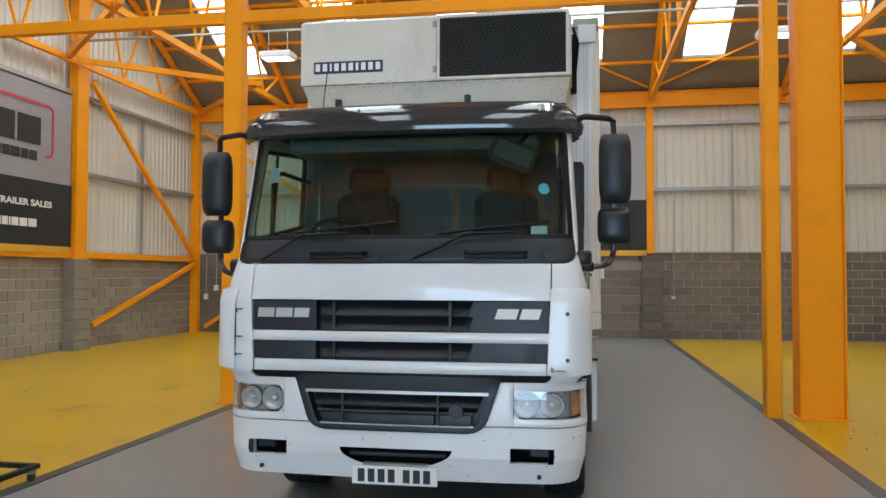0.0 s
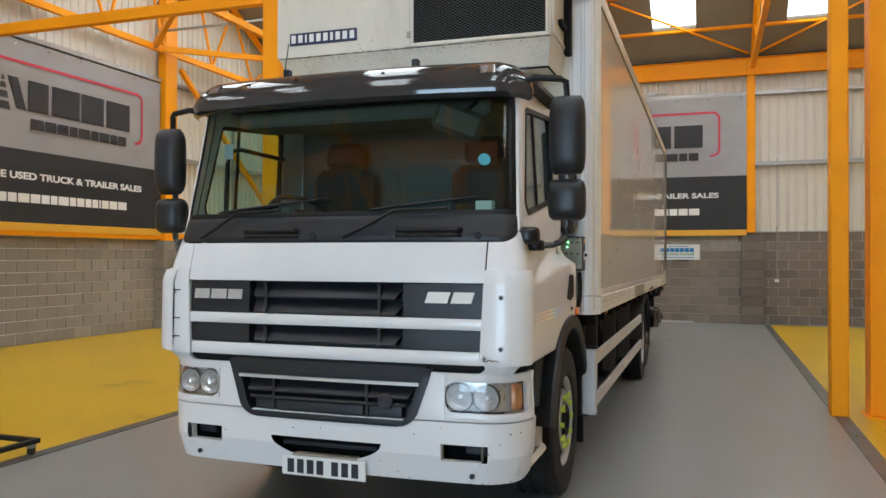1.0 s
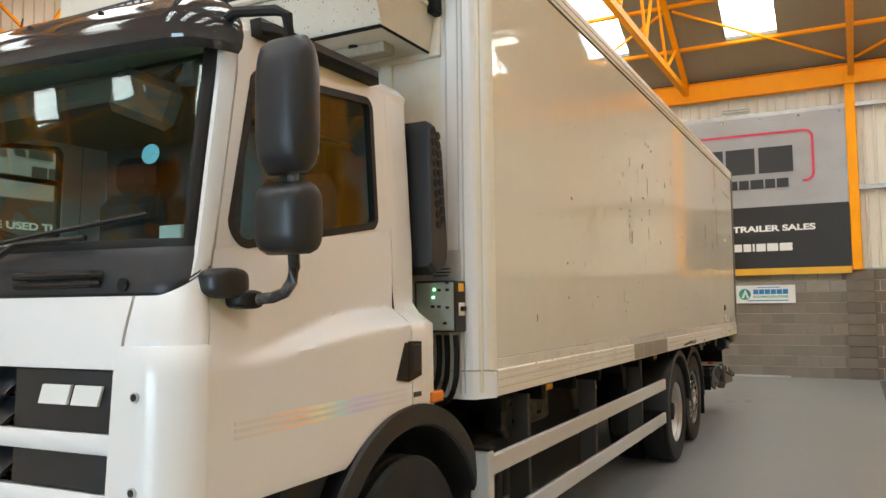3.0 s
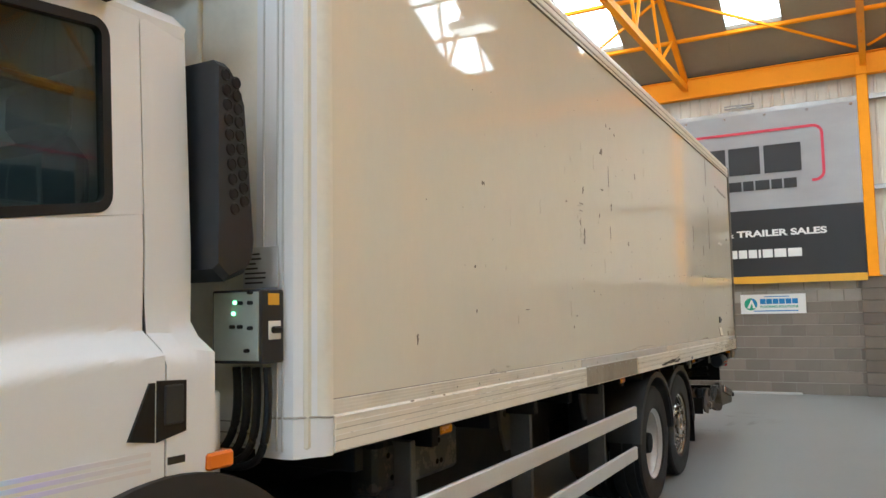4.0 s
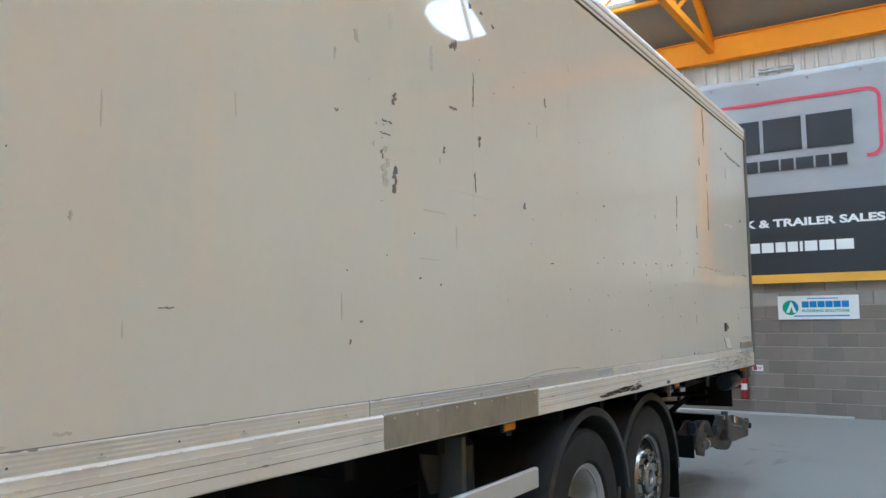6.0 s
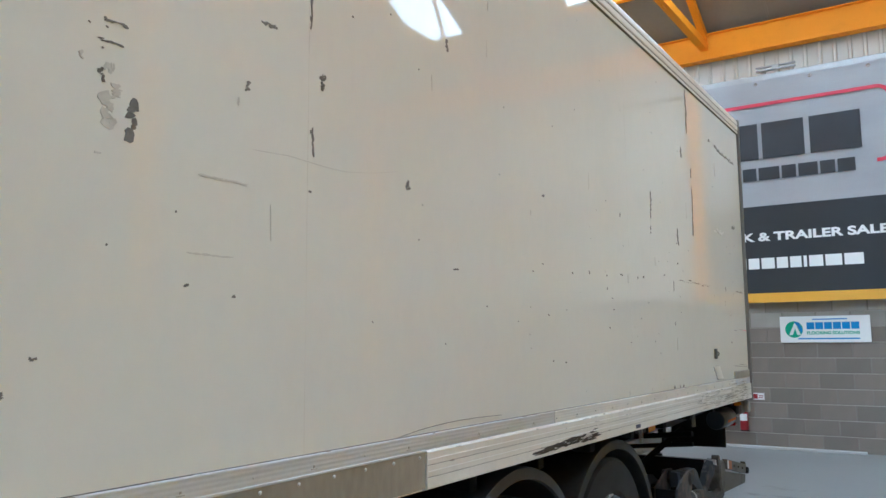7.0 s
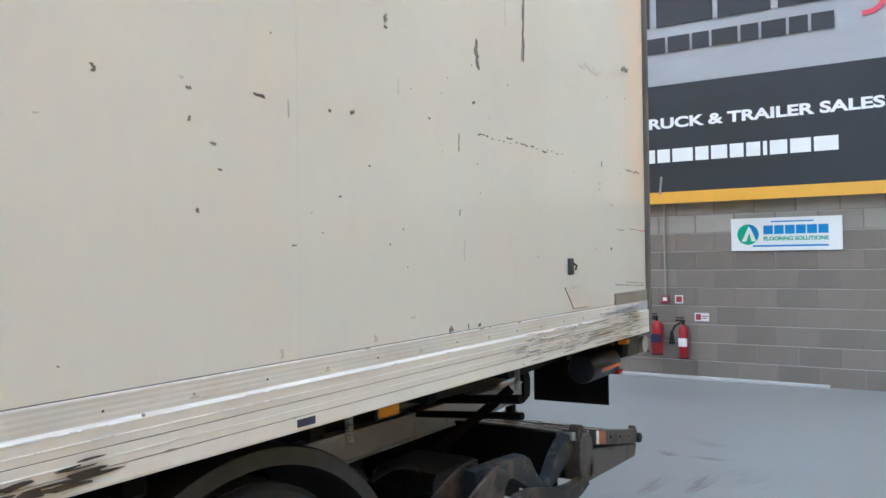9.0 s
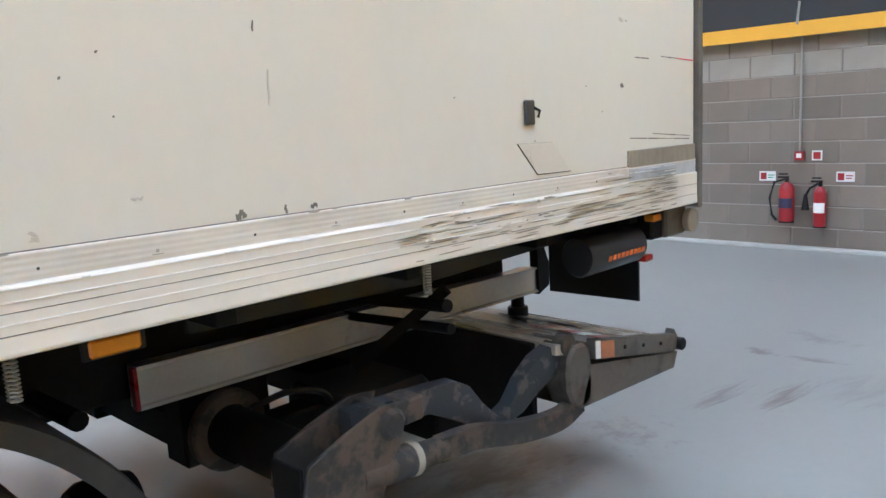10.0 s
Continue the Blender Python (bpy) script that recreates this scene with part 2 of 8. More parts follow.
CTRL = mat("grey_green_panel", (0.36, 0.40, 0.36), 0.5, var=0.08, scale=10)
SKY_GLOW = glow("daylight_sky", (0.96, 0.98, 1.0), 5.0)
LED = glow("green_led", (0.3, 1.0, 0.4), 5.0)
LAMP_ON = glow("lamp_diffuser", (1.0, 0.98, 0.92), 5.0)
DISC_DARK = mat("dark_wheel_disc", (0.06, 0.058, 0.055), 0.5, 0.5, var=0.25, scale=10, fine=70)
DISH = mat("dull_silver_dish", (0.5, 0.495, 0.48), 0.36, 0.4, var=0.14, scale=5, fine=60, stain=(0.16, 0.15, 0.135), stain_amount=0.5, stain_scale=5)
GRIMY = mat("grime_film", (0.22, 0.195, 0.16), 0.75, var=0.35, scale=14, fine=90)
FRIDGE = mat("dirty_white_casing", (0.66, 0.63, 0.555), 0.4, var=0.06, scale=2.0, fine=40, rvar=0.1, stain=(0.30, 0.27, 0.22), stain_amount=0.55, stain_scale=2.6, stretch=(1, 1, 0.35))
WORN_TUBE = mat("worn_black_tube", (0.035, 0.035, 0.037), 0.35, 0.3, var=0.2, scale=8, fine=60, stain=(0.45, 0.44, 0.42), stain_amount=0.9, stain_scale=14)
SMEAR = mat("brown_black_smear", (0.055, 0.046, 0.036), 0.75, var=0.4, scale=14, fine=90)
GRIME = mat("dark_scuff", (0.19, 0.175, 0.15), 0.7, var=0.3, scale=20, fine=120)
FADED_GRIME = mat("faded_scuff_film", (0.58, 0.55, 0.475), 0.35, var=0.12, scale=20, fine=120)
MESH_WIRE = mat("dark_mesh_wire", (0.06, 0.06, 0.062), 0.5, 0.2, var=0.1)
# Recess shade put into the colour: near-black, no sheen, for pockets, openings and holes.
RECESS_SHADE = mat("unlit_black_recess", (0.006, 0.006, 0.006), 0.95, var=0.15, scale=5, fine=100, spec=0.05)


def floor_smear(m, x, y, half_w, half_l, turn, amount, col, grain=(9.0, 1.2), lo=0.5):
    """A brushed dirt mark of its own shape on a floor paint: where it lies, its half sizes in metres and its turn."""
    nt, n = m.node_tree, m.node_tree.nodes
    link = nt.links.new
    bsdf = n["Principled BSDF"]
    before = bsdf.inputs["Base Color"].links[0].from_socket
    tc = n.new("ShaderNodeTexCoord")
    mp = n.new("ShaderNodeMapping")
    mp.vector_type = "TEXTURE"
    mp.inputs["Location"].default_value = (x, y, 0)
    mp.inputs["Rotation"].default_value = (0, 0, math.radians(turn))
    link(tc.outputs["Object"], mp.inputs[0])
    size = n.new("ShaderNodeVectorMath")
    size.operation = "MULTIPLY"
    size.inputs[1].default_value = (1 / half_w, 1 / half_l, 0)
    link(mp.outputs[0], size.inputs[0])
    far = n.new("ShaderNodeVectorMath")
    far.operation = "LENGTH"
    link(size.outputs[0], far.inputs[0])
    streak = n.new("ShaderNodeVectorMath")
    streak.operation = "MULTIPLY"
    streak.inputs[1].default_value = (grain[0], grain[1], 0)
    link(mp.outputs[0], streak.inputs[0])
    noise = n.new("ShaderNodeTexNoise")
    noise.inputs["Scale"].default_value, noise.inputs["Detail"].default_value, noise.inputs["Roughness"].default_value = 2.0, 7, 0.7
    link(streak.outputs[0], noise.inputs["Vector"])
    less = n.new("ShaderNodeMath")
    less.operation = "MULTIPLY_ADD"
    link(far.outputs["Value"], less.inputs[0])
    less.inputs[1].default_value = -0.3
    link(noise.outputs[0], less.inputs[2])
    cut = n.new("ShaderNodeMapRange")
    cut.interpolation_type = "SMOOTHSTEP"
    cut.inputs["From Min"].default_value, cut.inputs["From Max"].default_value = lo - 0.22, lo + 0.06
    cut.inputs["To Max"].default_value = amount
    link(less.outputs[0], cut.inputs[0])
    mix = n.new("ShaderNodeMix")
    mix.data_type = "RGBA"
    link(cut.outputs[0], mix.inputs["Factor"])
    link(before, mix.inputs["A"])
    mix.inputs["B"].default_value = (*col, 1)
    link(mix.outputs["Result"], bsdf.inputs["Base Color"])


DIRT = (0.12, 0.105, 0.088)
floor_smear(GREY_FLOOR, 0.14, 17.88, 0.11, 0.09, 0, 0.9, DIRT, (6, 5), 0.42)
floor_smear(GREY_FLOOR, 0.46, 17.88, 0.17, 0.06, 10, 0.75, DIRT, (4, 9), 0.42)
floor_smear(GREY_FLOOR, 0.34, 18.35, 0.35, 0.25, 0, 0.5, DIRT, (3, 3), 0.52)
floor_smear(GREY_FLOOR, 0.28, 17.02, 0.10, 0.38, -9, 0.75, DIRT, (14, 1.4), 0.48)
floor_smear(GREY_FLOOR, 0.55, 17.2, 0.10, 0.34, -9, 0.9, DIRT, (14, 1.4), 0.46)
floor_smear(GREY_FLOOR, 0.10, 16.3, 0.5, 0.45, 20, 0.6, DIRT, (5, 5), 0.56)
floor_smear(GREY_FLOOR, -0.16, 15.65, 0.6, 0.6, -10, 0.6, (0.10, 0.085, 0.07), (5, 2.5), 0.5)
floor_smear(GREY_FLOOR, 0.80, 17.5, 0.4, 0.5, -15, 0.3, DIRT, (8, 1.6), 0.52)
WORN_YELLOW = (0.30, 0.20, 0.03)
floor_smear(YELLOW_FLOOR, -5.7, 9.3, 0.35, 0.9, -35, 0.75, WORN_YELLOW, (3, 1.5), 0.5)
floor_smear(YELLOW_FLOOR, -5.45, 11.1, 0.3, 0.9, -15, 0.7, WORN_YELLOW, (4, 1.6), 0.5)
floor_smear(YELLOW_FLOOR, -4.1, 7.7, 0.25, 0.3, 0, 0.5, WORN_YELLOW, (4, 4), 0.5)


def foil(name):
    """Holographic tape: a bright metal film, its rainbow sheen painted as hues along it."""
    m = mat(name, (0.8, 0.8, 0.8), 0.3, 0.0)
    n, link = m.node_tree.nodes, m.node_tree.links.new
    tc, sep, hue = n.new("ShaderNodeTexCoord"), n.new("ShaderNodeSeparateXYZ"), n.new("ShaderNodeValToRGB")
    link(tc.outputs["Object"], sep.inputs[0])
    tri = n.new("ShaderNodeMath")
    tri.operation = "MULTIPLY_ADD"
    tri.inputs[1].default_value, tri.inputs[2].default_value = 1 / 1.4, 0.0
    link(sep.outputs["Y"], tri.inputs[0])
    ramp = hue.color_ramp
    for k, (at, c) in enumerate(((0.0, (0.70, 0.68, 0.66)), (0.30, (0.77, 0.72, 0.68)), (0.436, (1.0, 0.70, 0.52)), (0.53, (1.0, 0.95, 0.66)), (0.614, (0.62, 0.9, 1.0)), (0.69, (0.70, 0.68, 1.0)), (0.86, (0.74, 0.71, 0.71)))):
        e = ramp.elements[k] if k < 2 else ramp.elements.new(at)
        e.position, e.color = at, (*c, 1)
    link(tri.outputs[0], hue.inputs[0])
    link(hue.outputs[0], n["Principled BSDF"].inputs["Base Color"])
    return m


FOIL = foil("holographic_tape")
STRIP_BEIGE = mat("beige_strip_paint", (0.72, 0.685, 0.605), 0.4, var=0.08, scale=3, fine=40, stain=(0.42, 0.39, 0.34), stain_amount=0.4, stain_scale=4)
POST_GREY = mat("weathered_post", (0.17, 0.155, 0.13), 0.6, 0.2, var=0.25, scale=6, fine=50)
PLATE_ALU = mat("pale_worn_plate", (0.62, 0.655, 0.69), 0.34, 0.3, var=0.15, scale=6, fine=60, stain=(0.36, 0.35, 0.33), stain_amount=0.5, stain_scale=9)
SPRING = mat("dusty_galvanised_wire", (0.34, 0.325, 0.285), 0.5, 0.3, var=0.15, scale=20, fine=80)
SCUFF_GREY = mat("grey_scuff", (0.40, 0.375, 0.33), 0.7, var=0.2, scale=20, fine=90)
CHIP = mat("brown_primer", (0.24, 0.20, 0.175), 0.8, var=0.3, scale=30, fine=150)
PANEL_MARK = mat("faded_panel_patch", (0.68, 0.645, 0.55), 0.3, var=0.05, scale=6)


# ---- mesh building ----
class Shape:
    """Collects the vertices and faces of one mesh."""

    def __init__(self):
        self.v, self.f, self.angle = [], [], 35

    def add(self, verts, faces):
        k = len(self.v)
        self.v += [tuple(p) for p in verts]
        self.f += [tuple(i + k for i in face) for face in faces]
        return self

    def box(self, x0, x1, y0, y1, z0, z1, b=0.0, m=None):
        lo, hi = (min(x0, x1), min(y0, y1), min(z0, z1)), (max(x0, x1), max(y0, y1), max(z0, z1))
        b = min(b, *(0.45 * (hi[i] - lo[i]) for i in range(3)))
        if b <= 0:
            v = [(x, y, z) for x in (lo[0], hi[0]) for y in (lo[1], hi[1]) for z in (lo[2], hi[2])]
            f = [(0, 1, 3, 2), (4, 6, 7, 5), (0, 4, 5, 1), (2, 3, 7, 6), (0, 2, 6, 4), (1, 5, 7, 3)]
        else:
            v, idx = [], {}
            for sx in (0, 1):
                for sy in (0, 1):
                    for sz in (0, 1):
                        sg = (sx, sy, sz)
                        for ax in range(3):
                            p = [(hi[i] if sg[i] else lo[i]) + (0 if i == ax else (-b if sg[i] else b)) for i in range(3)]
                            idx[sg, ax] = len(v)
                            v.append(tuple(p))
            f = []
            for ax in range(3):
                o = [i for i in range(3) if i != ax]
                for s in (0, 1):
                    q = []
                    for a, c in ((0, 0), (1, 0), (1, 1), (0, 1)):
                        sg = [0, 0, 0]
                        sg[ax], sg[o[0]], sg[o[1]] = s, a, c
                        q.append(idx[tuple(sg), ax])
                    f.append(q)
                for a in (0, 1):
                    for c in (0, 1):
                        q = []
                        for s, which in ((0, o[0]), (1, o[0]), (1, o[1]), (0, o[1])):
                            sg = [0, 0, 0]
                            sg[ax], sg[o[0]], sg[o[1]] = s, a, c
                            q.append(idx[tuple(sg), which])
                        f.append(q)
            for sx in (0, 1):
                for sy in (0, 1):
                    for sz in (0, 1):
                        f.append([idx[(sx, sy, sz), ax] for ax in range(3)])
        if m is not None:
            v = [m @ Vector(p) for p in v]
        return self.add(v, f)

    def prism(self, poly, axis, a0, a1, b=0.0):
        """A polygon (in the two other axes, in order) pushed along an axis, its rims cut back by b."""
        n = len(poly)
        cx, cy = sum(p[0] for p in poly) / n, sum(p[1] for p in poly) / n

        def ring(a, inset):
            out = []
            for px, py in poly:
                d = math.hypot(px - cx, py - cy) or 1
                k = max(0.0, 1 - inset / d)
                qx, qy = cx + (px - cx) * k, cy + (py - cy) * k
                p = [qx, qy]
                p.insert(axis, a)
                out.append(tuple(p))
            return out
        rings = [ring(a0, 0), ring(a1, 0)] if not b else [ring(a0, b), ring(a0 + b * (1 if a1 > a0 else -1), 0), ring(a1 - b * (1 if a1 > a0 else -1), 0), ring(a1, b)]
        return self.loft(rings, True, True)

    def loft(self, rings, closed=True, caps=True):
        n, k = len(rings[0]), len(self.v)
        self.v += [tuple(p) for r in rings for p in r]
        for i in range(len(rings) - 1):
            for j in range(n if closed else n - 1):
                a, c = k + i * n + j, k + i * n + (j + 1) % n
                self.f.append((a, c, c + n, a + n))
        if caps:
            self.f.append(tuple(k + j for j in range(n))[::-1])
            self.f.append(tuple(k + (len(rings) - 1) * n + j for j in range(n)))
        return self

    def tube(self, pts, r, n=8, square=False):
        """A pipe through the points; square gives a bar of side 2r (r may be (half width, half height))."""
        pts = [Vector(p) for p in pts]
        rings = []
        for i, p in enumerate(pts):
            d = (pts[min(i + 1, len(pts) - 1)] - pts[max(i - 1, 0)]).normalized()
            up = Vector((0, 0, 1)) if abs(d.z) < 0.95 else Vector((0, 1, 0))
            s = d.cross(up).normalized()
            u = s.cross(d).normalized()
            if square:
                w, h = r if isinstance(r, tuple) else (r, r)
                rings.append([p + s * (w * a) + u * (h * c) for a, c in ((-1, -1), (1, -1), (1, 1), (-1, 1))])
            else:
                rings.append([p + (s * math.cos(q) + u * math.sin(q)) * r for q in [2 * math.pi * j / n for j in range(n)]])
        return self.loft(rings)

    def lathe(self, profile, centre, axis=0, n=32, a0=0.0, a1=360.0, closed_profile=False):
        """Turns a profile of (radius, height along the axis) about the axis through centre."""
        full = abs(a1 - a0) > 359.9
        steps = n if full else n + 1
        rings = []
        for j in range(steps):
            q = radians(a0 + (a1 - a0) * j / n)
            ring = []
            for r, h in profile:
                p = [r * math.cos(q), r * math.sin(q)]
                p.insert(axis, h)
                ring.append((centre[0] + p[0], centre[1] + p[1], centre[2] + p[2]))
            rings.append(ring)
        if full:
            rings.append(rings[0])
        return self.loft(rings, closed_profile, closed_profile and not full)

    def shell(self, grid, inner):
        """A plate of two grids of points, outside and inside, closed along the rim."""
        a, c = len(grid), len(grid[0])
        k = len(self.v)
        self.v += [tuple(p) for row in grid for p in row]
        self.v += [tuple(p) for row in inner for p in row]
        o = a * c
        for i in range(a - 1):
            for j in range(c - 1):
                q = (k + i * c + j, k + i * c + j + 1, k + (i + 1) * c + j + 1, k + (i + 1) * c + j)
                self.f.append(q)
                self.f.append(tuple(x + o for x in q[::-1]))
        rim = [(0, j) for j in range(c)] + [(i, c - 1) for i in range(1, a)] + [(a - 1, j) for j in range(c - 2, -1, -1)] + [(i, 0) for i in range(a - 2, 0, -1)]
        for (i, j), (p, q) in zip(rim, rim[1:] + rim[:1]):
            x, y = k + i * c + j, k + p * c + q
            self.f.append((x, x + o, y + o, y))
        return self

    def cyl(self, c, r, h, axis=2, n=16, b=0.0):
        prof = [(0.0, 0), (r - b, 0), (r, b), (r, h - b), (r - b, h), (0.0, h)] if b else [(0.0, 0), (r, 0), (r, h), (0.0, h)]
        return self.lathe(prof, c, axis, n)

    def mesh(self, name, material):
        me = bpy.data.meshes.new(name)
        me.from_pydata(self.v, [], self.f)
        bm = bmesh.new()
        bm.from_mesh(me)
        bmesh.ops.remove_doubles(bm, verts=bm.verts, dist=1e-5)
        bmesh.ops.recalc_face_normals(bm, faces=bm.faces)
        bm.to_mesh(me)
        bm.free()
        me.materials.append(material)
        me.polygons.foreach_set("use_smooth", [True] * len(me.polygons))
        me.set_sharp_from_angle(angle=radians(self.angle))
        return me


def part(name, shape, material, parent=None, label=""):
    """One mesh object, under a thing or a part, in the parent's own space."""
    ob = new(name, shape.mesh(name, material) if isinstance(shape, Shape) else shape)
    ob.parent = parent
    if label:
        ob["label"] = label
    return ob


def thing(name, m, label, category, group="", kind=""):
    ob = new(name)
    ob.matrix_world = m
    ob.empty_display_size = 0.1
    return tagged(ob, label, category, group, kind)


def solid(name, shape, material, label, category, group="", kind=""):
    return tagged(part(name, shape, material), label, category, group, kind)


def lettering(name, text, size, material, m, parent, width=None):
    """Raised text in the built-in font, turned into a mesh, at the pose m in the parent's space."""
    cu = bpy.data.curves.new(name, "FONT")
    cu.body, cu.size, cu.extrude, cu.offset, cu.align_x, cu.align_y = text, size, 0.002, size * 0.035, "CENTER", "CENTER"
    tmp = bpy.data.objects.new(name, cu)
    me = bpy.data.meshes.new_from_object(tmp)
    bpy.data.objects.remove(tmp)
    if width:
        xs = [v.co.x for v in me.vertices]
        k = width / (max(xs) - min(xs))
        for v in me.vertices:
            v.co.x *= k
    me.transform(m)
    me.materials.clear()
    me.materials.append(material)
    ob = new(name, me)
    ob.parent = parent
    return ob


def crisp(s):
    """Every fold of the shape stays a hard edge."""
    s.angle = 12
    return s


def smooth(pts, n=6):
    """Points of a smooth curve through the given ones."""
    p = [Vector(q) for q in pts]
    p = [p[0] * 2 - p[1]] + p + [p[-1] * 2 - p[-2]]
    out = []
    for i in range(1, len(p) - 2):
        for k in range(n):
            s = k / n
            out.append(0.5 * ((2 * p[i]) + (p[i + 1] - p[i - 1]) * s + (2 * p[i - 1] - 5 * p[i] + 4 * p[i + 1] - p[i + 2]) * s * s + (3 * p[i] - p[i - 1] - 3 * p[i + 1] + p[i + 2]) * s ** 3))
    return out + [p[-2]]


# ---- the hall: floor ----
solid("floor", Shape().box(XL - 0.3, XR + 0.3, YF - 0.3, YB + 0.3, -0.25, 0.0), GREY_FLOOR, "glossy mid-grey resin floor with tyre marks and stains", "floor", kind="structure")
solid("floor_zone_left", Shape().box(XL, -3.97, -6.0, YB, 0.0, 0.004), YELLOW_FLOOR, "bright yellow painted resin floor zone", "floor marking", kind="structure")
solid("floor_zone_right", Shape().box(2.63, XR, -6.0, YB - 0.25, 0.0, 0.004), YELLOW_FLOOR, "bright yellow painted resin floor zone", "floor marking", kind="structure")
solid("floor_line_left", Shape().box(-3.97, -3.84, -6.0, YB - 0.25, 0.0, 0.006), LINE_FLOOR, "dark grey border line along the yellow zone", "floor marking", kind="structure")
solid("floor_line_right", Shape().box(2.5, 2.63, -6.0, YB - 0.25, 0.0, 0.006), LINE_FLOOR, "dark grey border line along the yellow zone", "floor marking", kind="structure")

random.seed(21)
for x, y in ((2.85, 9.45), (3.19, 9.46), (3.03, 9.05), (3.01, 8.56), (3.37, 9.33), (2.54, 7.08), (2.6, 9.09), (2.56, 9.12), (2.35, 6.6), (3.3, 8.2), (-7.97, 12.16), (-7.26, 10.41), (-8.76, 15.12), (-7.65, 12.71)):
    a, b = random.uniform(0.008, 0.02), random.uniform(0.006, 0.014)
    ring = [(x + a * math.cos(q) * random.uniform(0.6, 1.3), y + b * math.sin(q) * random.uniform(0.6, 1.3)) for q in (0, 0.9, 1.8, 2.7, 3.6, 4.5, 5.4)]
    solid("floor_debris", crisp(Shape().loft([[(p, q, z) for p, q in ring] for z in (0.004, 0.009)])), LINE_FLOOR, "small dark flake of dirt lying on the floor", "debris", "flakes of dirt")

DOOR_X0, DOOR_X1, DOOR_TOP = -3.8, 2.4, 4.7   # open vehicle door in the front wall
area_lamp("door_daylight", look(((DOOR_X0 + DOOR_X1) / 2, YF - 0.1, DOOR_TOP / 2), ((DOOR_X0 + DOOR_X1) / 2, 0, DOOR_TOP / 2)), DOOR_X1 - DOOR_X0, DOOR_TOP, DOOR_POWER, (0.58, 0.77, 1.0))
solid("backdrop_sky", Shape().box(-160, 160, -160, 160, 22, 22.1), SKY_GLOW, "plain bright overcast sky above the rooflights", "sky", kind="structure")
solid("ground", Shape().box(-60, 60, -60, 60, -0.4, -0.26), CONC, "plain concrete yard outside the hall", "ground", kind="structure")


# ---- walls: block below, ribbed sheeting above ----
def along(wall, u, d, z):
    """A place on a wall: u along it, d out into the hall, z up."""
    return {"back": (u, YB - d, z), "left": (XL + d, u, z), "right": (XR - d, u, z), "front": (u, YF + d, z)}[wall]


def wall_box(s, wall, u0, u1, d0, d1, z0, z1, b=0.0):
    p, q = along(wall, u0, d0, z0), along(wall, u1, d1, z1)
    return s.box(p[0], q[0], p[1], q[1], p[2], q[2], b)


def gable_top(y):
    """Height of the roof's underside over a gable."""
    for lo, hi in ((YV, YB), (YM, YV), (YF, YM)):
        if lo <= y <= hi:
            return EAVE + PITCH * min(y - lo, hi - y)
    return EAVE


def sheeting(wall, u0, u1, z0, gable):
    """Trapezoid-ribbed steel sheeting, ribs inwards."""
    s = Shape()
    pitch, outer, inner = 0.2, [], []
    n = int((u1 - u0) / pitch)
    us = []
    for i in range(n + 1):
        for du, dd in ((0.0, 0.0), (0.055, 0.0), (0.07, 0.028), (0.105, 0.028), (0.12, 0.0)):
            if u0 + i * pitch + du < u1:
                us.append((u0 + i * pitch + du, dd))
    us.append((u1, 0.0))
    grid, back = [], []
    for u, d in us:
        top = gable_top(u) if gable else EAVE + 0.02
        grid.append([along(wall, u, d - 0.06, z0), along(wall, u, d - 0.06, top)])
        back.append([along(wall, u, -0.16, z0), along(wall, u, -0.16, top)])
    return s.shell(grid, back)


for wall, u0, u1, top, rests in (("back", XL, XR, BLOCK_TOP, True), ("left", YF, YB, 1.97, True), ("right", YF, YB, BLOCK_TOP, True), ("front", XL, XR, BLOCK_TOP, False)):
    body = Shape()
    if wall == "front":
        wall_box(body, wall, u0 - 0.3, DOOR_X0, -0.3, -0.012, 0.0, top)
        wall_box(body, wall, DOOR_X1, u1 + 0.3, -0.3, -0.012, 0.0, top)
    else:
        wall_box(body, wall, u0 - 0.3, u1 + 0.3, -0.3, -0.012, 0.0, top)
    w = solid("wall_" + wall, body, MORTAR_DARK if wall == "back" else MORTAR, "grey concrete block wall under pale ribbed sheeting", "wall", kind="structure")
    if wall == "front":
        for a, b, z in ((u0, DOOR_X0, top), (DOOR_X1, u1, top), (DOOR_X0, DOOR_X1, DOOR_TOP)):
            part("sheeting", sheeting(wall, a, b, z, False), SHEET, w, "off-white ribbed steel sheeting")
        continue
    part("sheeting", sheeting(wall, u0, u1, top, wall in ("left", "right")), SHEET, w, "off-white ribbed steel sheeting")
    # rails behind the sheeting's joints
    for z in (3.85, 5.55):
        r = Shape()
        wall_box(r, wall, u0 + 0.05, u1 - 0.05, 0.0, 0.11, z - 0.045, z + 0.045, 0.004)
        part("sheeting_rail", r, GALV, w, "galvanised steel sheeting rail")
    posts = {"back": (4.27, 6.9, -1.9, -6.5), "left": (18.65, 13.5, 8.0), "right": (18.65, 13.5, 8.0), "front": ()}[wall]
    for u in posts:
        r = Shape()
        wall_box(r, wall, u - 0.03, u + 0.03, 0.0, 0.06, top, 5.52, 0.004)
        part("sheeting_post", r, GALV, w)
    sill = Shape()
    wall_box(sill, wall, u0, u1, -0.05, 0.02 if wall == "back" else 0.012, top, top + 0.03, 0.005)
    part("sill", sill, GALV if wall != "left" else CONC, w)

# ---- steelwork ----
def bar(pts, w, h=None):
    return Shape().tube(pts, (w, h or w), square=True)


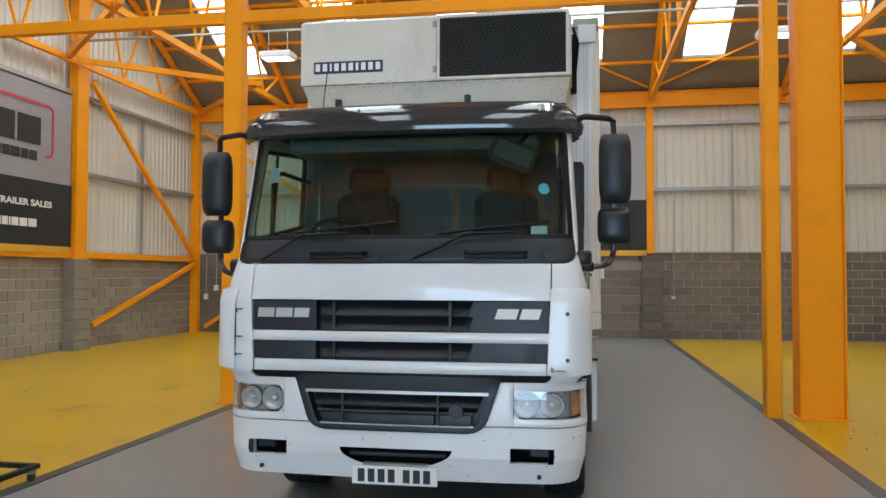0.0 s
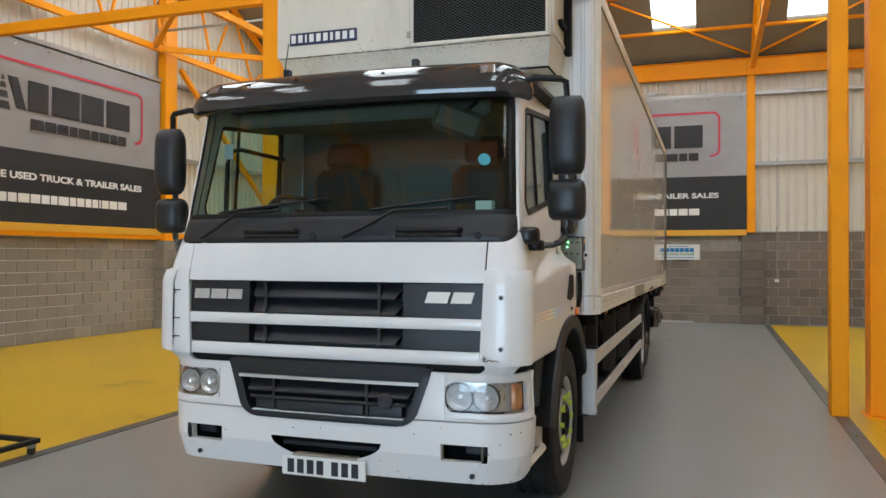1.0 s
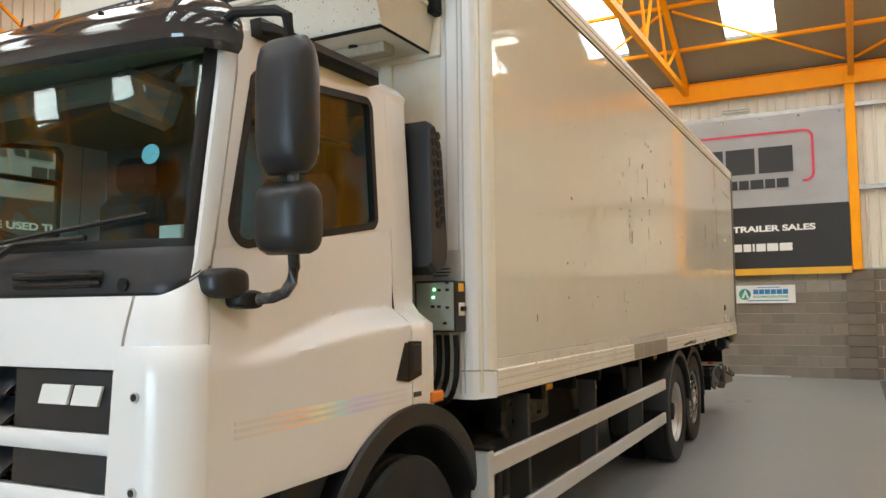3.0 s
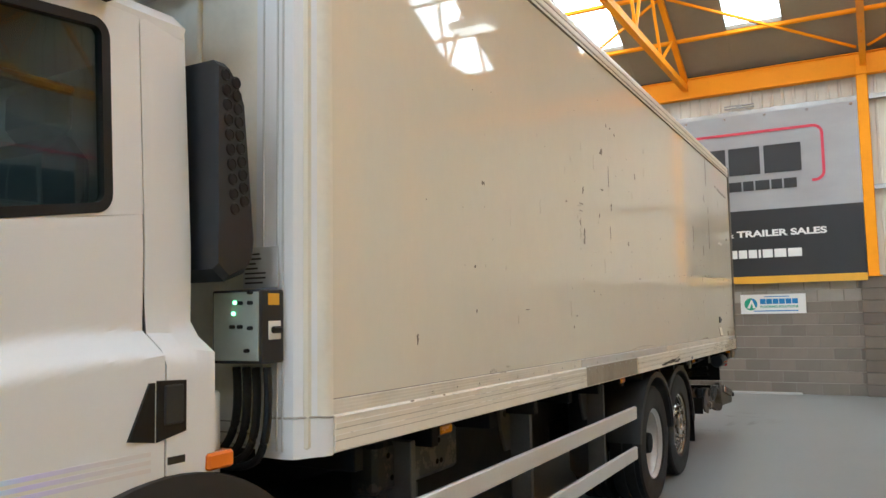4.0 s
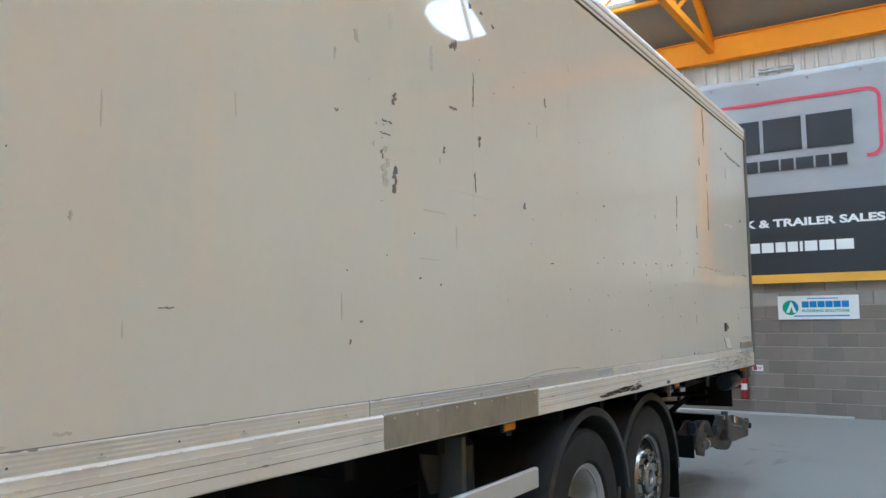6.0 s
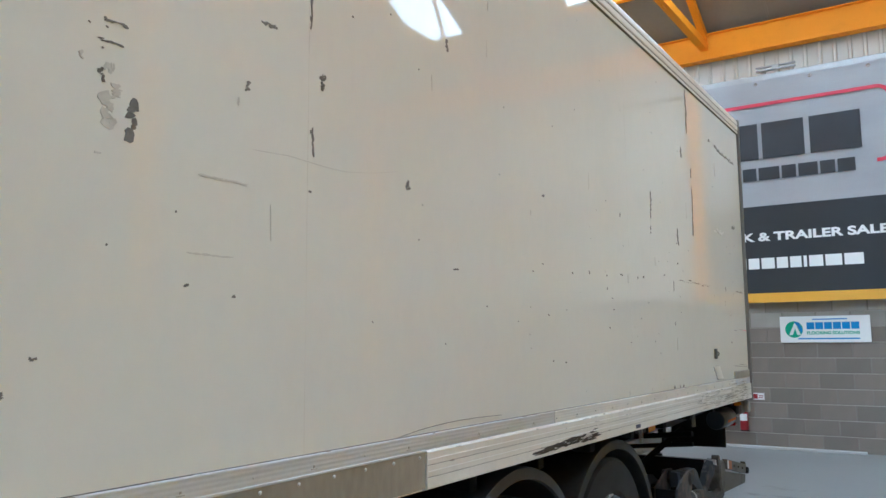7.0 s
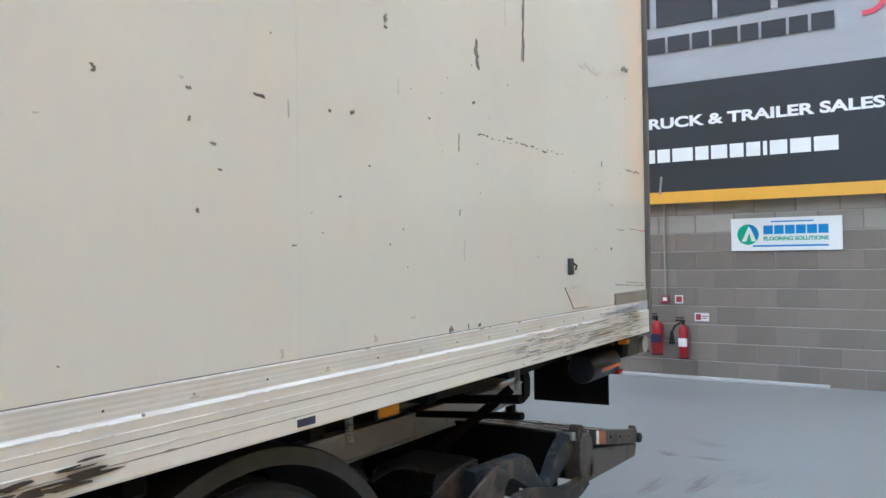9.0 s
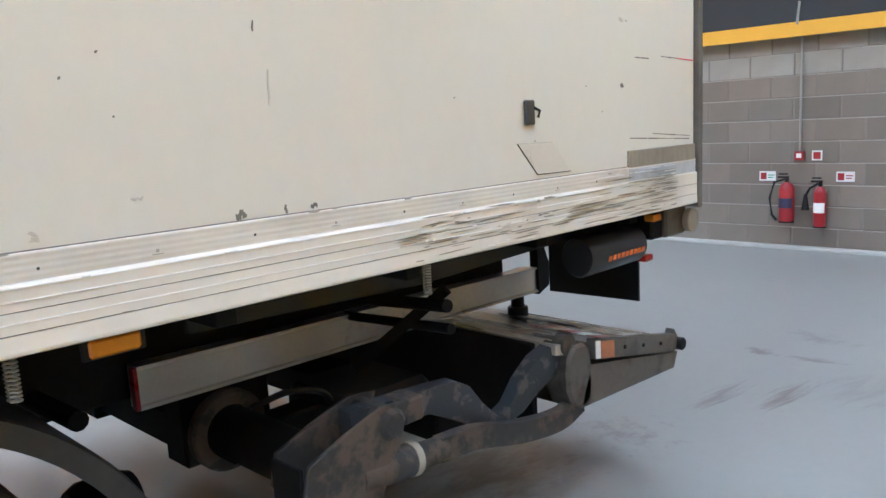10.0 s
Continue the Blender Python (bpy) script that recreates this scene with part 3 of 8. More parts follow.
def i_column(x, y, w, d, z0, z1, web_x=False):
    """A rolled steel column: two flanges and a web."""
    s = Shape()
    if web_x:
        s.box(x - w / 2, x - w / 2 + 0.02, y - d / 2, y + d / 2, z0, z1, 0.003)
        s.box(x + w / 2 - 0.02, x + w / 2, y - d / 2, y + d / 2, z0, z1, 0.003)
        s.box(x - w / 2 + 0.02, x + w / 2 - 0.02, y - 0.008 - d / 4, y + 0.008 - d / 4, z0, z1)
    else:
        s.box(x - w / 2, x + w / 2, y - d / 2, y - d / 2 + 0.02, z0, z1, 0.003)
        s.box(x - w / 2, x + w / 2, y + d / 2 - 0.02, y + d / 2, z0, z1, 0.003)
        s.box(x - 0.008, x + 0.008, y - d / 2 + 0.02, y + d / 2 - 0.02, z0, z1)
    s.box(x - w / 2 - 0.04, x + w / 2 + 0.04, y - d / 2 - 0.04, y + d / 2 + 0.04, z0, z0 + 0.015)
    return s


def box_column(x, y, w, d, z0, z1):
    return Shape().box(x - w / 2, x + w / 2, y - d / 2, y + d / 2, z0, z1, 0.012).box(x - w / 2 - 0.04, x + w / 2 + 0.04, y - d / 2 - 0.04, y + d / 2 + 0.04, z0, z0 + 0.015)


def column(s, label="orange painted steel column bolted to the floor"):
    return solid("column", s, ORANGE, label, "steel column", group="steel columns", kind="structure")


column(box_column(-4.04, 10.1, 0.25, 0.2, 0.0, 6.3))
column(Shape().box(2.463, 2.633, 10.045, 10.265, 0.0, 6.3, 0.012), "slim orange steel post beside a heavy column")
column(i_column(3.085, 10.23, 0.51, 0.3, 0.0, 6.3, True), "heavy orange I-section steel column")
column(box_column(8.4, 10.1, 0.25, 0.25, 0.0, 6.3))
column(box_column(-10.2, 10.1, 0.25, 0.25, 0.0, 6.3))
for y in (15.95, 21.3, 4.3, -1.3):
    for x, d in ((XL + 0.12, 1), (XR - 0.12, -1)):
        column(box_column(x, y, 0.22, 0.40 if y < 20 else 0.2, 1.95 if y < 20 else 0.0, gable_top(y) - 0.1), "orange steel wall post standing on a block pier")
for x in (2.22, -4.22, 5.5 + 3.0, -7.4 - 2.6):
    if abs(x) < 8:
        column(box_column(x, YB - 0.08, 0.19, 0.16, BLOCK_TOP, EAVE - 0.1), "slim orange steel wall post standing on a block pier")


def beam(s, label="orange painted steel beam"):
    return solid("beam", s, ORANGE, label, "steel beam", group="steel beams", kind="structure")


beam(bar([(XL + 0.1, 10.05, 4.96), (-4.16, 10.05, 4.96)], 0.06, 0.075))
beam(bar([(-3.91, 10.05, 4.96), (2.45, 10.05, 4.96)], 0.06, 0.075))
for y, zz in ((YB - 0.12, 6.18), (YV, 6.2), (YM, 6.2)):
    b = Shape()
    b.box(XL + 0.02, XR - 0.02, y - 0.09, y + 0.09, zz - 0.21, zz - 0.195, 0.003)
    b.box(XL + 0.02, XR - 0.02, y - 0.09, y + 0.09, zz + 0.195, zz + 0.21, 0.003)
    b.box(XL + 0.02, XR - 0.02, y - 0.02, y + 0.005, zz - 0.195, zz + 0.195)
    beam(b, "orange eaves beam along the top of the wall")
# black strip stands in for the shaded gap over the back wall's beam
solid("trim_eaves", Shape().box(XL + 0.02, XR - 0.02, YB - 0.028, YB + 0.02, 6.3, 6.46), BLACK, "dark strip standing in for the shaded gap between the wall and the roof", "trim", kind="structure")
beam(bar([(XL + 0.08, YV + 0.2, 2.05), (XL + 0.08, YB - 0.2, 2.05)], 0.06, 0.07), "orange rail along the top of the block wall")
beam(bar([(-4.1, YB - 0.07, 2.3), (2.1, YB - 0.07, 2.3)], 0.05, 0.04), "orange rail under a wall banner")
for pts in ([(XL + 0.3, 15.6, 6.2), (-7.2, 18.2, 6.2), (XL + 0.25, 21.2, 6.2)], [(XL + 0.3, 15.3, 6.2), (-7.15, 12.4, 6.2)], [(8.5, 15.6, 6.2), (5.45, 16.4, 6.2), (8.5, 20.6, 6.2)],
            [(-7.46, 18.2, 6.2), (-7.1, 18.2, 6.2)]):
    for a, b in zip(pts, pts[1:]):
        beam(bar([a, b], 0.05, 0.06), "orange diagonal wind brace under the roof")
# sloping wall braces
beam(bar([(XL + 0.2, 16.3, 5.9), (XL + 0.2, 21.15, 2.05)], 0.05), "orange diagonal brace across the wall sheeting")
beam(bar([(XL + 0.2, 16.4, 0.5), (XL + 0.2, 21.2, 1.95)], 0.05), "orange diagonal brace across the block wall")
beam(bar([(-10.0, YB - 0.2, 0.15), (-6.2, YB - 0.2, 2.6), (-4.4, YB - 0.2, 3.8)], 0.05), "orange diagonal brace across the back wall")
beam(bar([(-10.1, YB - 0.2, 5.7), (-6.4, YB - 0.2, 3.4)], 0.04), "orange diagonal brace across the wall sheeting")


# ---- roof trusses ----
def truss(x, y0, y1):
    """A lattice truss along y, from one eaves beam to the next."""
    t = thing("roof_truss", pose(x, y0, 6.2), "orange lattice steel roof truss", "roof truss", "roof trusses", "structure")
    span, rise = y1 - y0, PITCH * (y1 - y0) / 2
    top = lambda y: 0.12 + PITCH * min(y, span - y)
    part("bottom_chord", bar([(0, 0.1, 0), (0, span - 0.1, 0)], 0.055, 0.065), ORANGE, t)
    part("rafter", bar([(0, 0.05, top(0.05)), (0, span / 2, top(span / 2))], 0.05, 0.06), ORANGE, t)
    part("rafter", bar([(0, span / 2, top(span / 2)), (0, span - 0.05, top(span - 0.05))], 0.05, 0.06), ORANGE, t)
    nodes = [span * k for k in (0.19, 0.345, 0.5, 0.655, 0.81)]
    tops = [span * k for k in (0.10, 0.27, 0.42, 0.58, 0.73, 0.90)]
    for i, n in enumerate(nodes):
        for k in (tops[i], tops[i + 1]):
            part("web_bar", bar([(0, n, 0.03), (0, k, top(k) - 0.03)], 0.024, 0.024), ORANGE, t)
        part("gusset", Shape().prism([(n - 0.14, 0.1), (n + 0.14, 0.1), (n + 0.07, -0.09), (n - 0.07, -0.09)], 0, -0.008, 0.008), ORANGE, t)
    return t


for y0, y1 in ((YV, YB - 0.05), (YM, YV), (YF, YM)):
    first = truss(TRUSS_X[0], y0, y1)
    for x in TRUSS_X[1:]:
        copy_thing(first, pose(x, y0, 6.2))

# slanting rods in the roof slope of the back bay
for x in (2.26, -4.22):
    for dx in (-3.24, 3.24):
        beam(bar([(x + 0.1 * (1 if dx > 0 else -1), YB - 0.2, EAVE + 0.04), (x + dx * 0.97, YB - 2.0, EAVE + PITCH * 2.0 - 0.07)], 0.022, 0.022), "thin orange roof bracing bar")

# ---- ceiling: roof sheets with openings for the rooflights, and purlins ----
SK_W, SK_LO, SK_HI = 0.98, 1.0, 4.65     # width of a rooflight, its start and end up the slope in plan
roof = Shape()
SLOPES = [(YB, -1), (YV, 1), (YV, -1), (YM, 1), (YM, -1), (YF, 1)]
HALF = (YB - YV) / 2


def slope_box(s, ye, d, x0, x1, a0, a1, t0, t1):
    """A slab lying in a roof slope: from a0 to a1 in plan from the eaves, between two heights over the slope."""
    v = [(x, ye + d * a, EAVE + PITCH * a + t) for x in (x0, x1) for a in (a0, a1) for t in (t0, t1)]
    return s.add(v, [(0, 1, 3, 2), (4, 6, 7, 5), (0, 4, 5, 1), (2, 3, 7, 6), (0, 2, 6, 4), (1, 5, 7, 3)])


edges = [XL - 0.3]
for x in SKY_X:
    edges += [x - SK_W / 2, x + SK_W / 2]
edges.append(XR + 0.3)
for ye, d in SLOPES:
    out = -0.35 if ye in (YB, YF) else 0.0
    for i in range(len(edges) - 1):
        if i % 2 == 0:
            # plain sheets with a shallow joint every metre
            x = edges[i]
            while x < edges[i + 1] - 0.01:
                x2 = min(x + 0.985, edges[i + 1])
                slope_box(roof, ye, d, x + 0.004, x2 - 0.004, out, HALF, 0.005, 0.045)
                x = x2
            slope_box(roof, ye, d, edges[i], edges[i + 1], out, HALF, 0.017, 0.085)
        else:
            shut = ye == YF          # the far front slope has no rooflights
            slope_box(roof, ye, d, edges[i], edges[i + 1], out, HALF if shut else SK_LO, 0.005, 0.085)
            if not shut:
                slope_box(roof, ye, d, edges[i], edges[i + 1], SK_HI, HALF, 0.005, 0.085)
    for k, a in enumerate((0.97, 2.07, 3.19, 4.31, 5.4)):
        p = Shape()
        slope_box(p, ye, d, XL + 0.02, XR - 0.02, a - 0.022, a + 0.022, -0.055, 0.001)
        solid("purlin", p, ORANGE, "orange steel roof purlin", "roof purlin", "roof purlins", "structure")
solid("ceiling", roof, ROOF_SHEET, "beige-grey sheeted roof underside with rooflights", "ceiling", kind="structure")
for ye, d in SLOPES[:5]:
    for x in SKY_X:
        g = Shape()
        slope_box(g, ye, d, x - SK_W / 2 + 0.003, x + SK_W / 2 - 0.003, SK_LO, SK_HI, 0.035, 0.041)
        ob = solid("rooflight", g, SKYLIGHT, "translucent white rooflight sheet in bright daylight", "rooflight", "rooflights", "structure")
        ob.visible_shadow = False
        if ye in (YB, YV, YM):
            mid = Vector((x, ye + d * (SK_LO + SK_HI) / 2, EAVE + PITCH * (SK_LO + SK_HI) / 2 + 0.02))
            down = Vector((0, d * PITCH, -1)).normalized()
            area_lamp("rooflight_daylight", look(mid, mid + down), SK_W * 0.95, 4.0, SKY_POWER * {(YB, -1): 0.95, (YV, 1): 1.45, (YV, -1): 0.7, (YM, 1): 0.75, (YM, -1): 0.55}[ye, d], (1.0, 0.97, 0.92))
solid("trim_back_wall_base", Shape().box(-3.4, 0.9, YB - 0.1, YB - 0.012, 0.0, 0.035, 0.006), CONC, "pale cove strip at the foot of the wall", "skirting", kind="structure")

# ---- strip lamps hung under the trusses ----
def strip_lamp(x, y, z):
    t = thing("high_bay_lamp", pose(x, y, z), "white box-shaped high-bay lamp, switched on", "ceiling lamp", "high-bay lamps")
    part("housing", Shape().box(-0.33, 0.33, -0.2, 0.2, 0.0, 0.12, 0.015), PRINT_WHITE, t, "white metal lamp housing")
    part("diffuser", Shape().box(-0.28, 0.28, -0.16, 0.16, -0.006, 0.004, 0.002), LAMP_ON, t, "lit diffuser")
    for sx in (-0.195, 0.195):
        part("suspension", Shape().box(sx - 0.005, sx + 0.005, -0.005, 0.005, 0.12, 0.55), GALV, t)
    return t


lamp = strip_lamp(3.9, 15.35, 5.95)
for x, y in ((-5.55, 15.35), (3.9, 4.3), (-5.55, 4.3)):
    copy_thing(lamp, pose(x, y, 5.95))
for ty in (15.35, 4.3):
    solid("cable_tray", Shape().box(XL + 0.3, XR - 0.3, ty - 0.03, ty + 0.03, 6.5, 6.54, 0.004), GALV, "galvanised cable tray carrying the lamps", "cable tray", kind="structure")


# ---- the lorry: local x across, y back from its nose, z up ----
lorry = thing("lorry", pose(TX, TY, 0), "white three-axle refrigerated box lorry with scuffed cream body, parked indoors", "lorry")

# plan of the cab, level by level: half width, nose, corner radius, bow of the front
LEVELS = [0.40, 0.55, 0.74, 0.98, 1.05, 1.48, 1.60, 1.72, 1.85, 2.02, 2.20, 2.36, 2.50, 2.74]
WIDTHS = [1.09, 1.13, 1.14, 1.13, 1.15, 1.15, 1.13, 1.10, 1.085, 1.075, 1.064, 1.056, 1.048, 1.02]
NOSES = [0.03, 0.00, 0.00, 0.01, 0.00, 0.01, 0.02, 0.04, 0.07, 0.102, 0.138, 0.171, 0.20, 0.228]
RADII = [0.22, 0.24, 0.25, 0.24, 0.13, 0.13, 0.14, 0.13, 0.12, 0.13, 0.14, 0.14, 0.14, 0.13]
BOWS = [0.05, 0.05, 0.05, 0.05, 0.03, 0.03, 0.05, 0.07, 0.09, 0.09, 0.09, 0.09, 0.09, 0.09]
CAB_BACK = 1.58


def level(z):
    return tuple(float(np.interp(z, LEVELS, a)) for a in (WIDTHS, NOSES, RADII, BOWS))


def front(u, z, off=0.0):
    """A point of the cab's skin: u 0 is the middle, 1 the start of the corner, 2 its end on the side."""
    w, y0, r, b = level(z)
    s, a, xf = (1 if u >= 0 else -1), abs(u), w - r
    bow = b * (xf / w) ** 2
    if a <= 1:
        x, y = a * xf, y0 + b * (a * xf / w) ** 2
        n = Vector((2 * b * x / w ** 2, -1)).normalized()
    else:
        q = radians(90 * min(a - 1, 1))
        n = Vector((math.sin(q), -math.cos(q)))
        x, y = xf + r * n.x, y0 + bow + r + r * n.y
    return Vector((s * (x + off * n.x), y + off * n.y, z))


def u_of(x, z):
    w, _, r, _ = level(z)
    return x / (w - r)


def side_start(z):
    w, y0, r, b = level(z)
    return y0 + b * ((w - r) / w) ** 2 + r


def front_plate(s, ua, ub, za, zb, off=0.006, thick=0.02, nu=20, nz=6, edge=0.004):
    """A plate of the skin between two limits (numbers, or functions of the other measure), its rim turned in a little."""
    fa = ua if callable(ua) else (lambda z: ua)
    fb = ub if callable(ub) else (lambda z: ub)
    grid, inner = [], []
    for i in range(nz + 1):
        row, back = [], []
        for j in range(nu + 1):
            t = j / nu
            lo = za(t) if callable(za) else za
            hi = zb(t) if callable(zb) else zb
            z = lo + (hi - lo) * i / nz
            u = fa(z) + (fb(z) - fa(z)) * t
            rim = i in (0, nz) or j in (0, nu)
            row.append(front(u, z, off - (edge if rim else 0)))
            back.append(front(u, z, off - thick))
        grid.append(row)
        inner.append(back)
    return s.shell(grid, inner)


def ease(a, b, x):
    k = min(1.0, max(0.0, (x - a) / (b - a)))
    return k * k * (3 - 2 * k)


def side_w(y, z):
    """Half width of the cab's side: a shoulder grows towards the rear, full below it and drawn in above."""
    w = level(z)[0]
    hi = 1.49 + 0.158 * ease(0.15, 1.15, y)
    lo = 1.475 + 0.10 * ease(0.15, 1.4, y)
    full = 1.15 + 0.015 * ease(1.0, 1.5, y) if z > 1.05 else w
    rear = ease(0.4, 1.5, y)
    drawn = min(w, 1.095 - 0.03 * rear - 0.05 * max(0.0, z - 1.9))
    k = min(1.0, max(0.0, (z - lo) / max(0.01, hi - lo)))
    shaped = full + (drawn - full) * k
    m = ease(0.2, 0.75, y)
    return w + (shaped - w) * m - 0.012 * max(0.0, (y - 1.3) / 0.35) ** 2 * k


def side_plate(s, side, ya, yb, lo, hi, off=0.0, thick=0.02, ny=16, nz=10, edge=0.003):
    """A plate of the cab's side between two stations, from one height curve to another."""
    fl = lo if callable(lo) else (lambda y: lo)
    fh = hi if callable(hi) else (lambda y: hi)
    fa = ya if callable(ya) else (lambda z: ya)
    fb = yb if callable(yb) else (lambda z: yb)
    grid, inner = [], []
    for j in range(ny + 1):
        t = j / ny
        yn = fa(1.85) + (fb(1.85) - fa(1.85)) * t
        row, back = [], []
        for i in range(nz + 1):
            z = fl(yn) + (fh(yn) - fl(yn)) * i / nz
            y = fa(z) + (fb(z) - fa(z)) * t
            rim = i in (0, nz) or j in (0, ny)
            w = side_w(y, z)
            row.append((side * (w + off - (edge if rim else 0)), y, z))
            back.append((side * (w + off - thick), y, z))
        grid.append(row)
        inner.append(back)
    return s.shell(grid, inner)


# ---- front panels ----
def P(name, s, m, parent=lorry, label=""):
    return part(name, s, m, parent, label)


X = lambda x: (lambda z: u_of(x, z))
hood = P("front_panel", front_plate(Shape(), X(-0.93), X(0.93), 1.485, 1.705, 0.008), WHITE, label="smooth white front panel")
grille = P("upper_grille", front_plate(Shape(), X(-0.905), X(0.905), 1.05, 1.48, -0.085, 0.02), PLASTIC, label="dark grey ribbed plastic radiator grille")
for za, zb, hw in ((1.232, 1.292, 0.922), (1.046, 1.116, 0.905)):
    P("grille_bar", front_plate(Shape(), X(-hw), X(hw), za, zb, 0.012, 0.04, nz=4, edge=0.008), WHITE, grille, "white painted grille bar")
for z0, z1 in ((1.295, 1.478), (1.12, 1.228)):
    for sx in (-1, 1):
        P("grille_blank", front_plate(Shape(), X(-0.505 if sx < 0 else 0.47), X(sx * 0.92), z0, z1, -0.002, 0.08, nu=8, nz=2), PLASTIC, grille)
    cells = ((z0 + 0.092, z1), (z0, z0 + 0.088)) if z1 - z0 > 0.15 else ((z0 + 0.012, z1),)
    for c0, c1 in cells:
        rows = ((c1, -0.075), (c1 - 0.012, -0.07), (c0 + 0.02, -0.004), (c0 + 0.008, 0.004), (c0, 0.002), (c0, -0.05))
        grid = [[front(u_of(x, z), z, o) for x in np.linspace(-0.505 + 0.5 * (c1 - z), 0.47 - 0.5 * (c1 - z), 13)] for z, o in rows]
        P("grille_slat", Shape().shell(grid, [[p + Vector((0, 0.02, 0)) for p in row] for row in grid]), PLASTIC, grille)
    for x in (-0.385, 0.335):
        P("grille_rib", Shape().prism([(-0.022, z0 + 0.005), (0.0, z0 + 0.03), (0.0, z1 - 0.01), (-0.022, z1 - 0.005), (0.03, z1 - 0.005), (0.03, z0 + 0.005)], 0, x - 0.008, x + 0.008), PLASTIC, grille)


def block_row(s, x0, x1, z0, z1, gaps, slant=0.0, put=None, t=0.004):
    """Plain printed or raised blocks side by side, the stand-in for a brand mark."""
    x = x0
    total = sum(gaps)
    for i, g in enumerate(gaps):
        wd = (x1 - x0) * g / total
        if i % 2 == 0:
            quad = [(x, z0), (x + wd, z0), (x + wd + slant, z1), (x + slant, z1)]
            s.add([put(a, c, 0) for a, c in quad] + [put(a, c, t) for a, c in quad], [(0, 1, 2, 3), (7, 6, 5, 4), (0, 4, 5, 1), (1, 5, 6, 2), (2, 6, 7, 3), (3, 7, 4, 0)])
        x += wd
    return s


def block_parts(name, material, parent, x0, x1, z0, z1, gaps, slant, put, t=0.004):
    """The same blocks, each one a part of its own."""
    x, total = x0, sum(gaps)
    for i, g in enumerate(gaps):
        wd = (x1 - x0) * g / total
        if i % 2 == 0:
            part(name, block_row(Shape(), x, x + wd, z0, z1, [1], slant, put, t), material, parent)
        x += wd


on_front = lambda x, z, t: front(u_of(x, z), z, 0.0 + t)
block_parts("maker_mark", SILVER, grille, -0.885, -0.55, 1.375, 1.432, [10, 1.2, 10, 1.2, 9], 0.006, on_front, 0.01)
block_parts("model_mark", PRINT_WHITE, grille, 0.60, 0.86, 1.375, 1.435, [10, 1.5, 9], 0.02, on_front, 0.01)

# corner panels with bolts
for sx in (-1, 1):
    c = P("corner_panel", front_plate(Shape(), lambda z: sx * (0.908 + 0.022 * (z - 1.05) / 0.45) / (level(z)[0] - level(z)[2]), sx * 2.0, 1.05, 1.555, 0.022, 0.05, nu=22, nz=22, edge=0.007), WHITE, label="white rounded corner deflector with chipped lower edge")
    for z in (1.14, 1.41):
        p = front(sx * 1.035, z, 0.024)
        P("bolt", Shape().cyl((p.x, p.y - 0.006, p.z), 0.011, 0.012, 1, 10), PLASTIC, c)
        P("bolt_washer", Shape().cyl((p.x, p.y - 0.003, p.z), 0.016, 0.007, 1, 14), SILVER, c)
    P("upper_corner", front_plate(Shape(), lambda z: sx * 0.938 / (level(z)[0] - level(z)[2]), sx * 2.0, 1.55, lambda t: 1.705 + 0.13 * max(0, t - 0.25) ** 1.4, 0.004, 0.03, nu=14, nz=8), WHITE, label="white corner panel under the windscreen")
    chip = Shape()
    random.seed(23)
    for k in range(15):
        if k < 10:
            u, z, w, h = 0.915 + 0.009 * k, 1.078 + random.uniform(-0.006, 0.006), random.uniform(0.014, 0.026), random.uniform(0.005, 0.010)
        else:
            u, z, w, h = 0.918 + random.uniform(-0.005, 0.008), 1.078 + 0.005 * (k - 10), random.uniform(0.007, 0.013), random.uniform(0.012, 0.02)
        ring = [front(sx * (u + 0.5 * w * random.uniform(0.6, 1) * math.cos(0.785 * j)), z + 0.5 * h * random.uniform(0.6, 1) * math.sin(0.785 * j), 0.0275 + 0.0001 * k) for j in range(8)]
        chip.add(ring + [p + Vector((0, 0.004, 0)) for p in ring], [tuple(range(8))] + [(j, (j + 1) % 8, 8 + (j + 1) % 8, 8 + j) for j in range(8)])
    if sx < 0:
        bow = lambda z: 0.06 * ((z - 1.30) / 0.2) ** 2
        # dark plate on the skin stands in for the slot's shaded opening
        P("deflector_slot", front_plate(Shape(), lambda z: sx * (1.02 + 0.3 * bow(z)), lambda z: sx * 1.10, 1.085, 1.51, 0.0282, 0.006, nu=5, nz=10, edge=0), PLASTIC, c, "dark slot behind the deflector fin")
        P("deflector_fin", front_plate(Shape(), lambda z: sx * (1.04 - 0.3 * bow(z)), sx * 2.0, 1.06, 1.545, 0.04, 0.01, nu=12, nz=14, edge=0.004), WHITE, c, "white deflector fin")
        for z in (1.14, 1.25, 1.42):
            P("slot_rib", front_plate(Shape(), sx * 0.96, sx * 1.12, z, z + 0.006, 0.036, 0.012, nu=3, nz=1, edge=0), PLASTIC_MID, c)
    if sx > 0:
        P("paint_chip", chip, CHIP, c, "brown primer where the paint is chipped")
    waist = lambda z: 0.13 * (abs(z - 1.005) / 0.05) ** 2
    P("corner_neck", front_plate(Shape(), lambda z: sx * (0.97 - 0.6 * waist(z)), lambda z: sx * (1.52 + waist(z)), 0.952, 1.058, -0.004, 0.03, nu=14, nz=8), WHITE, c, "white neck between corner panel and lamp panel")

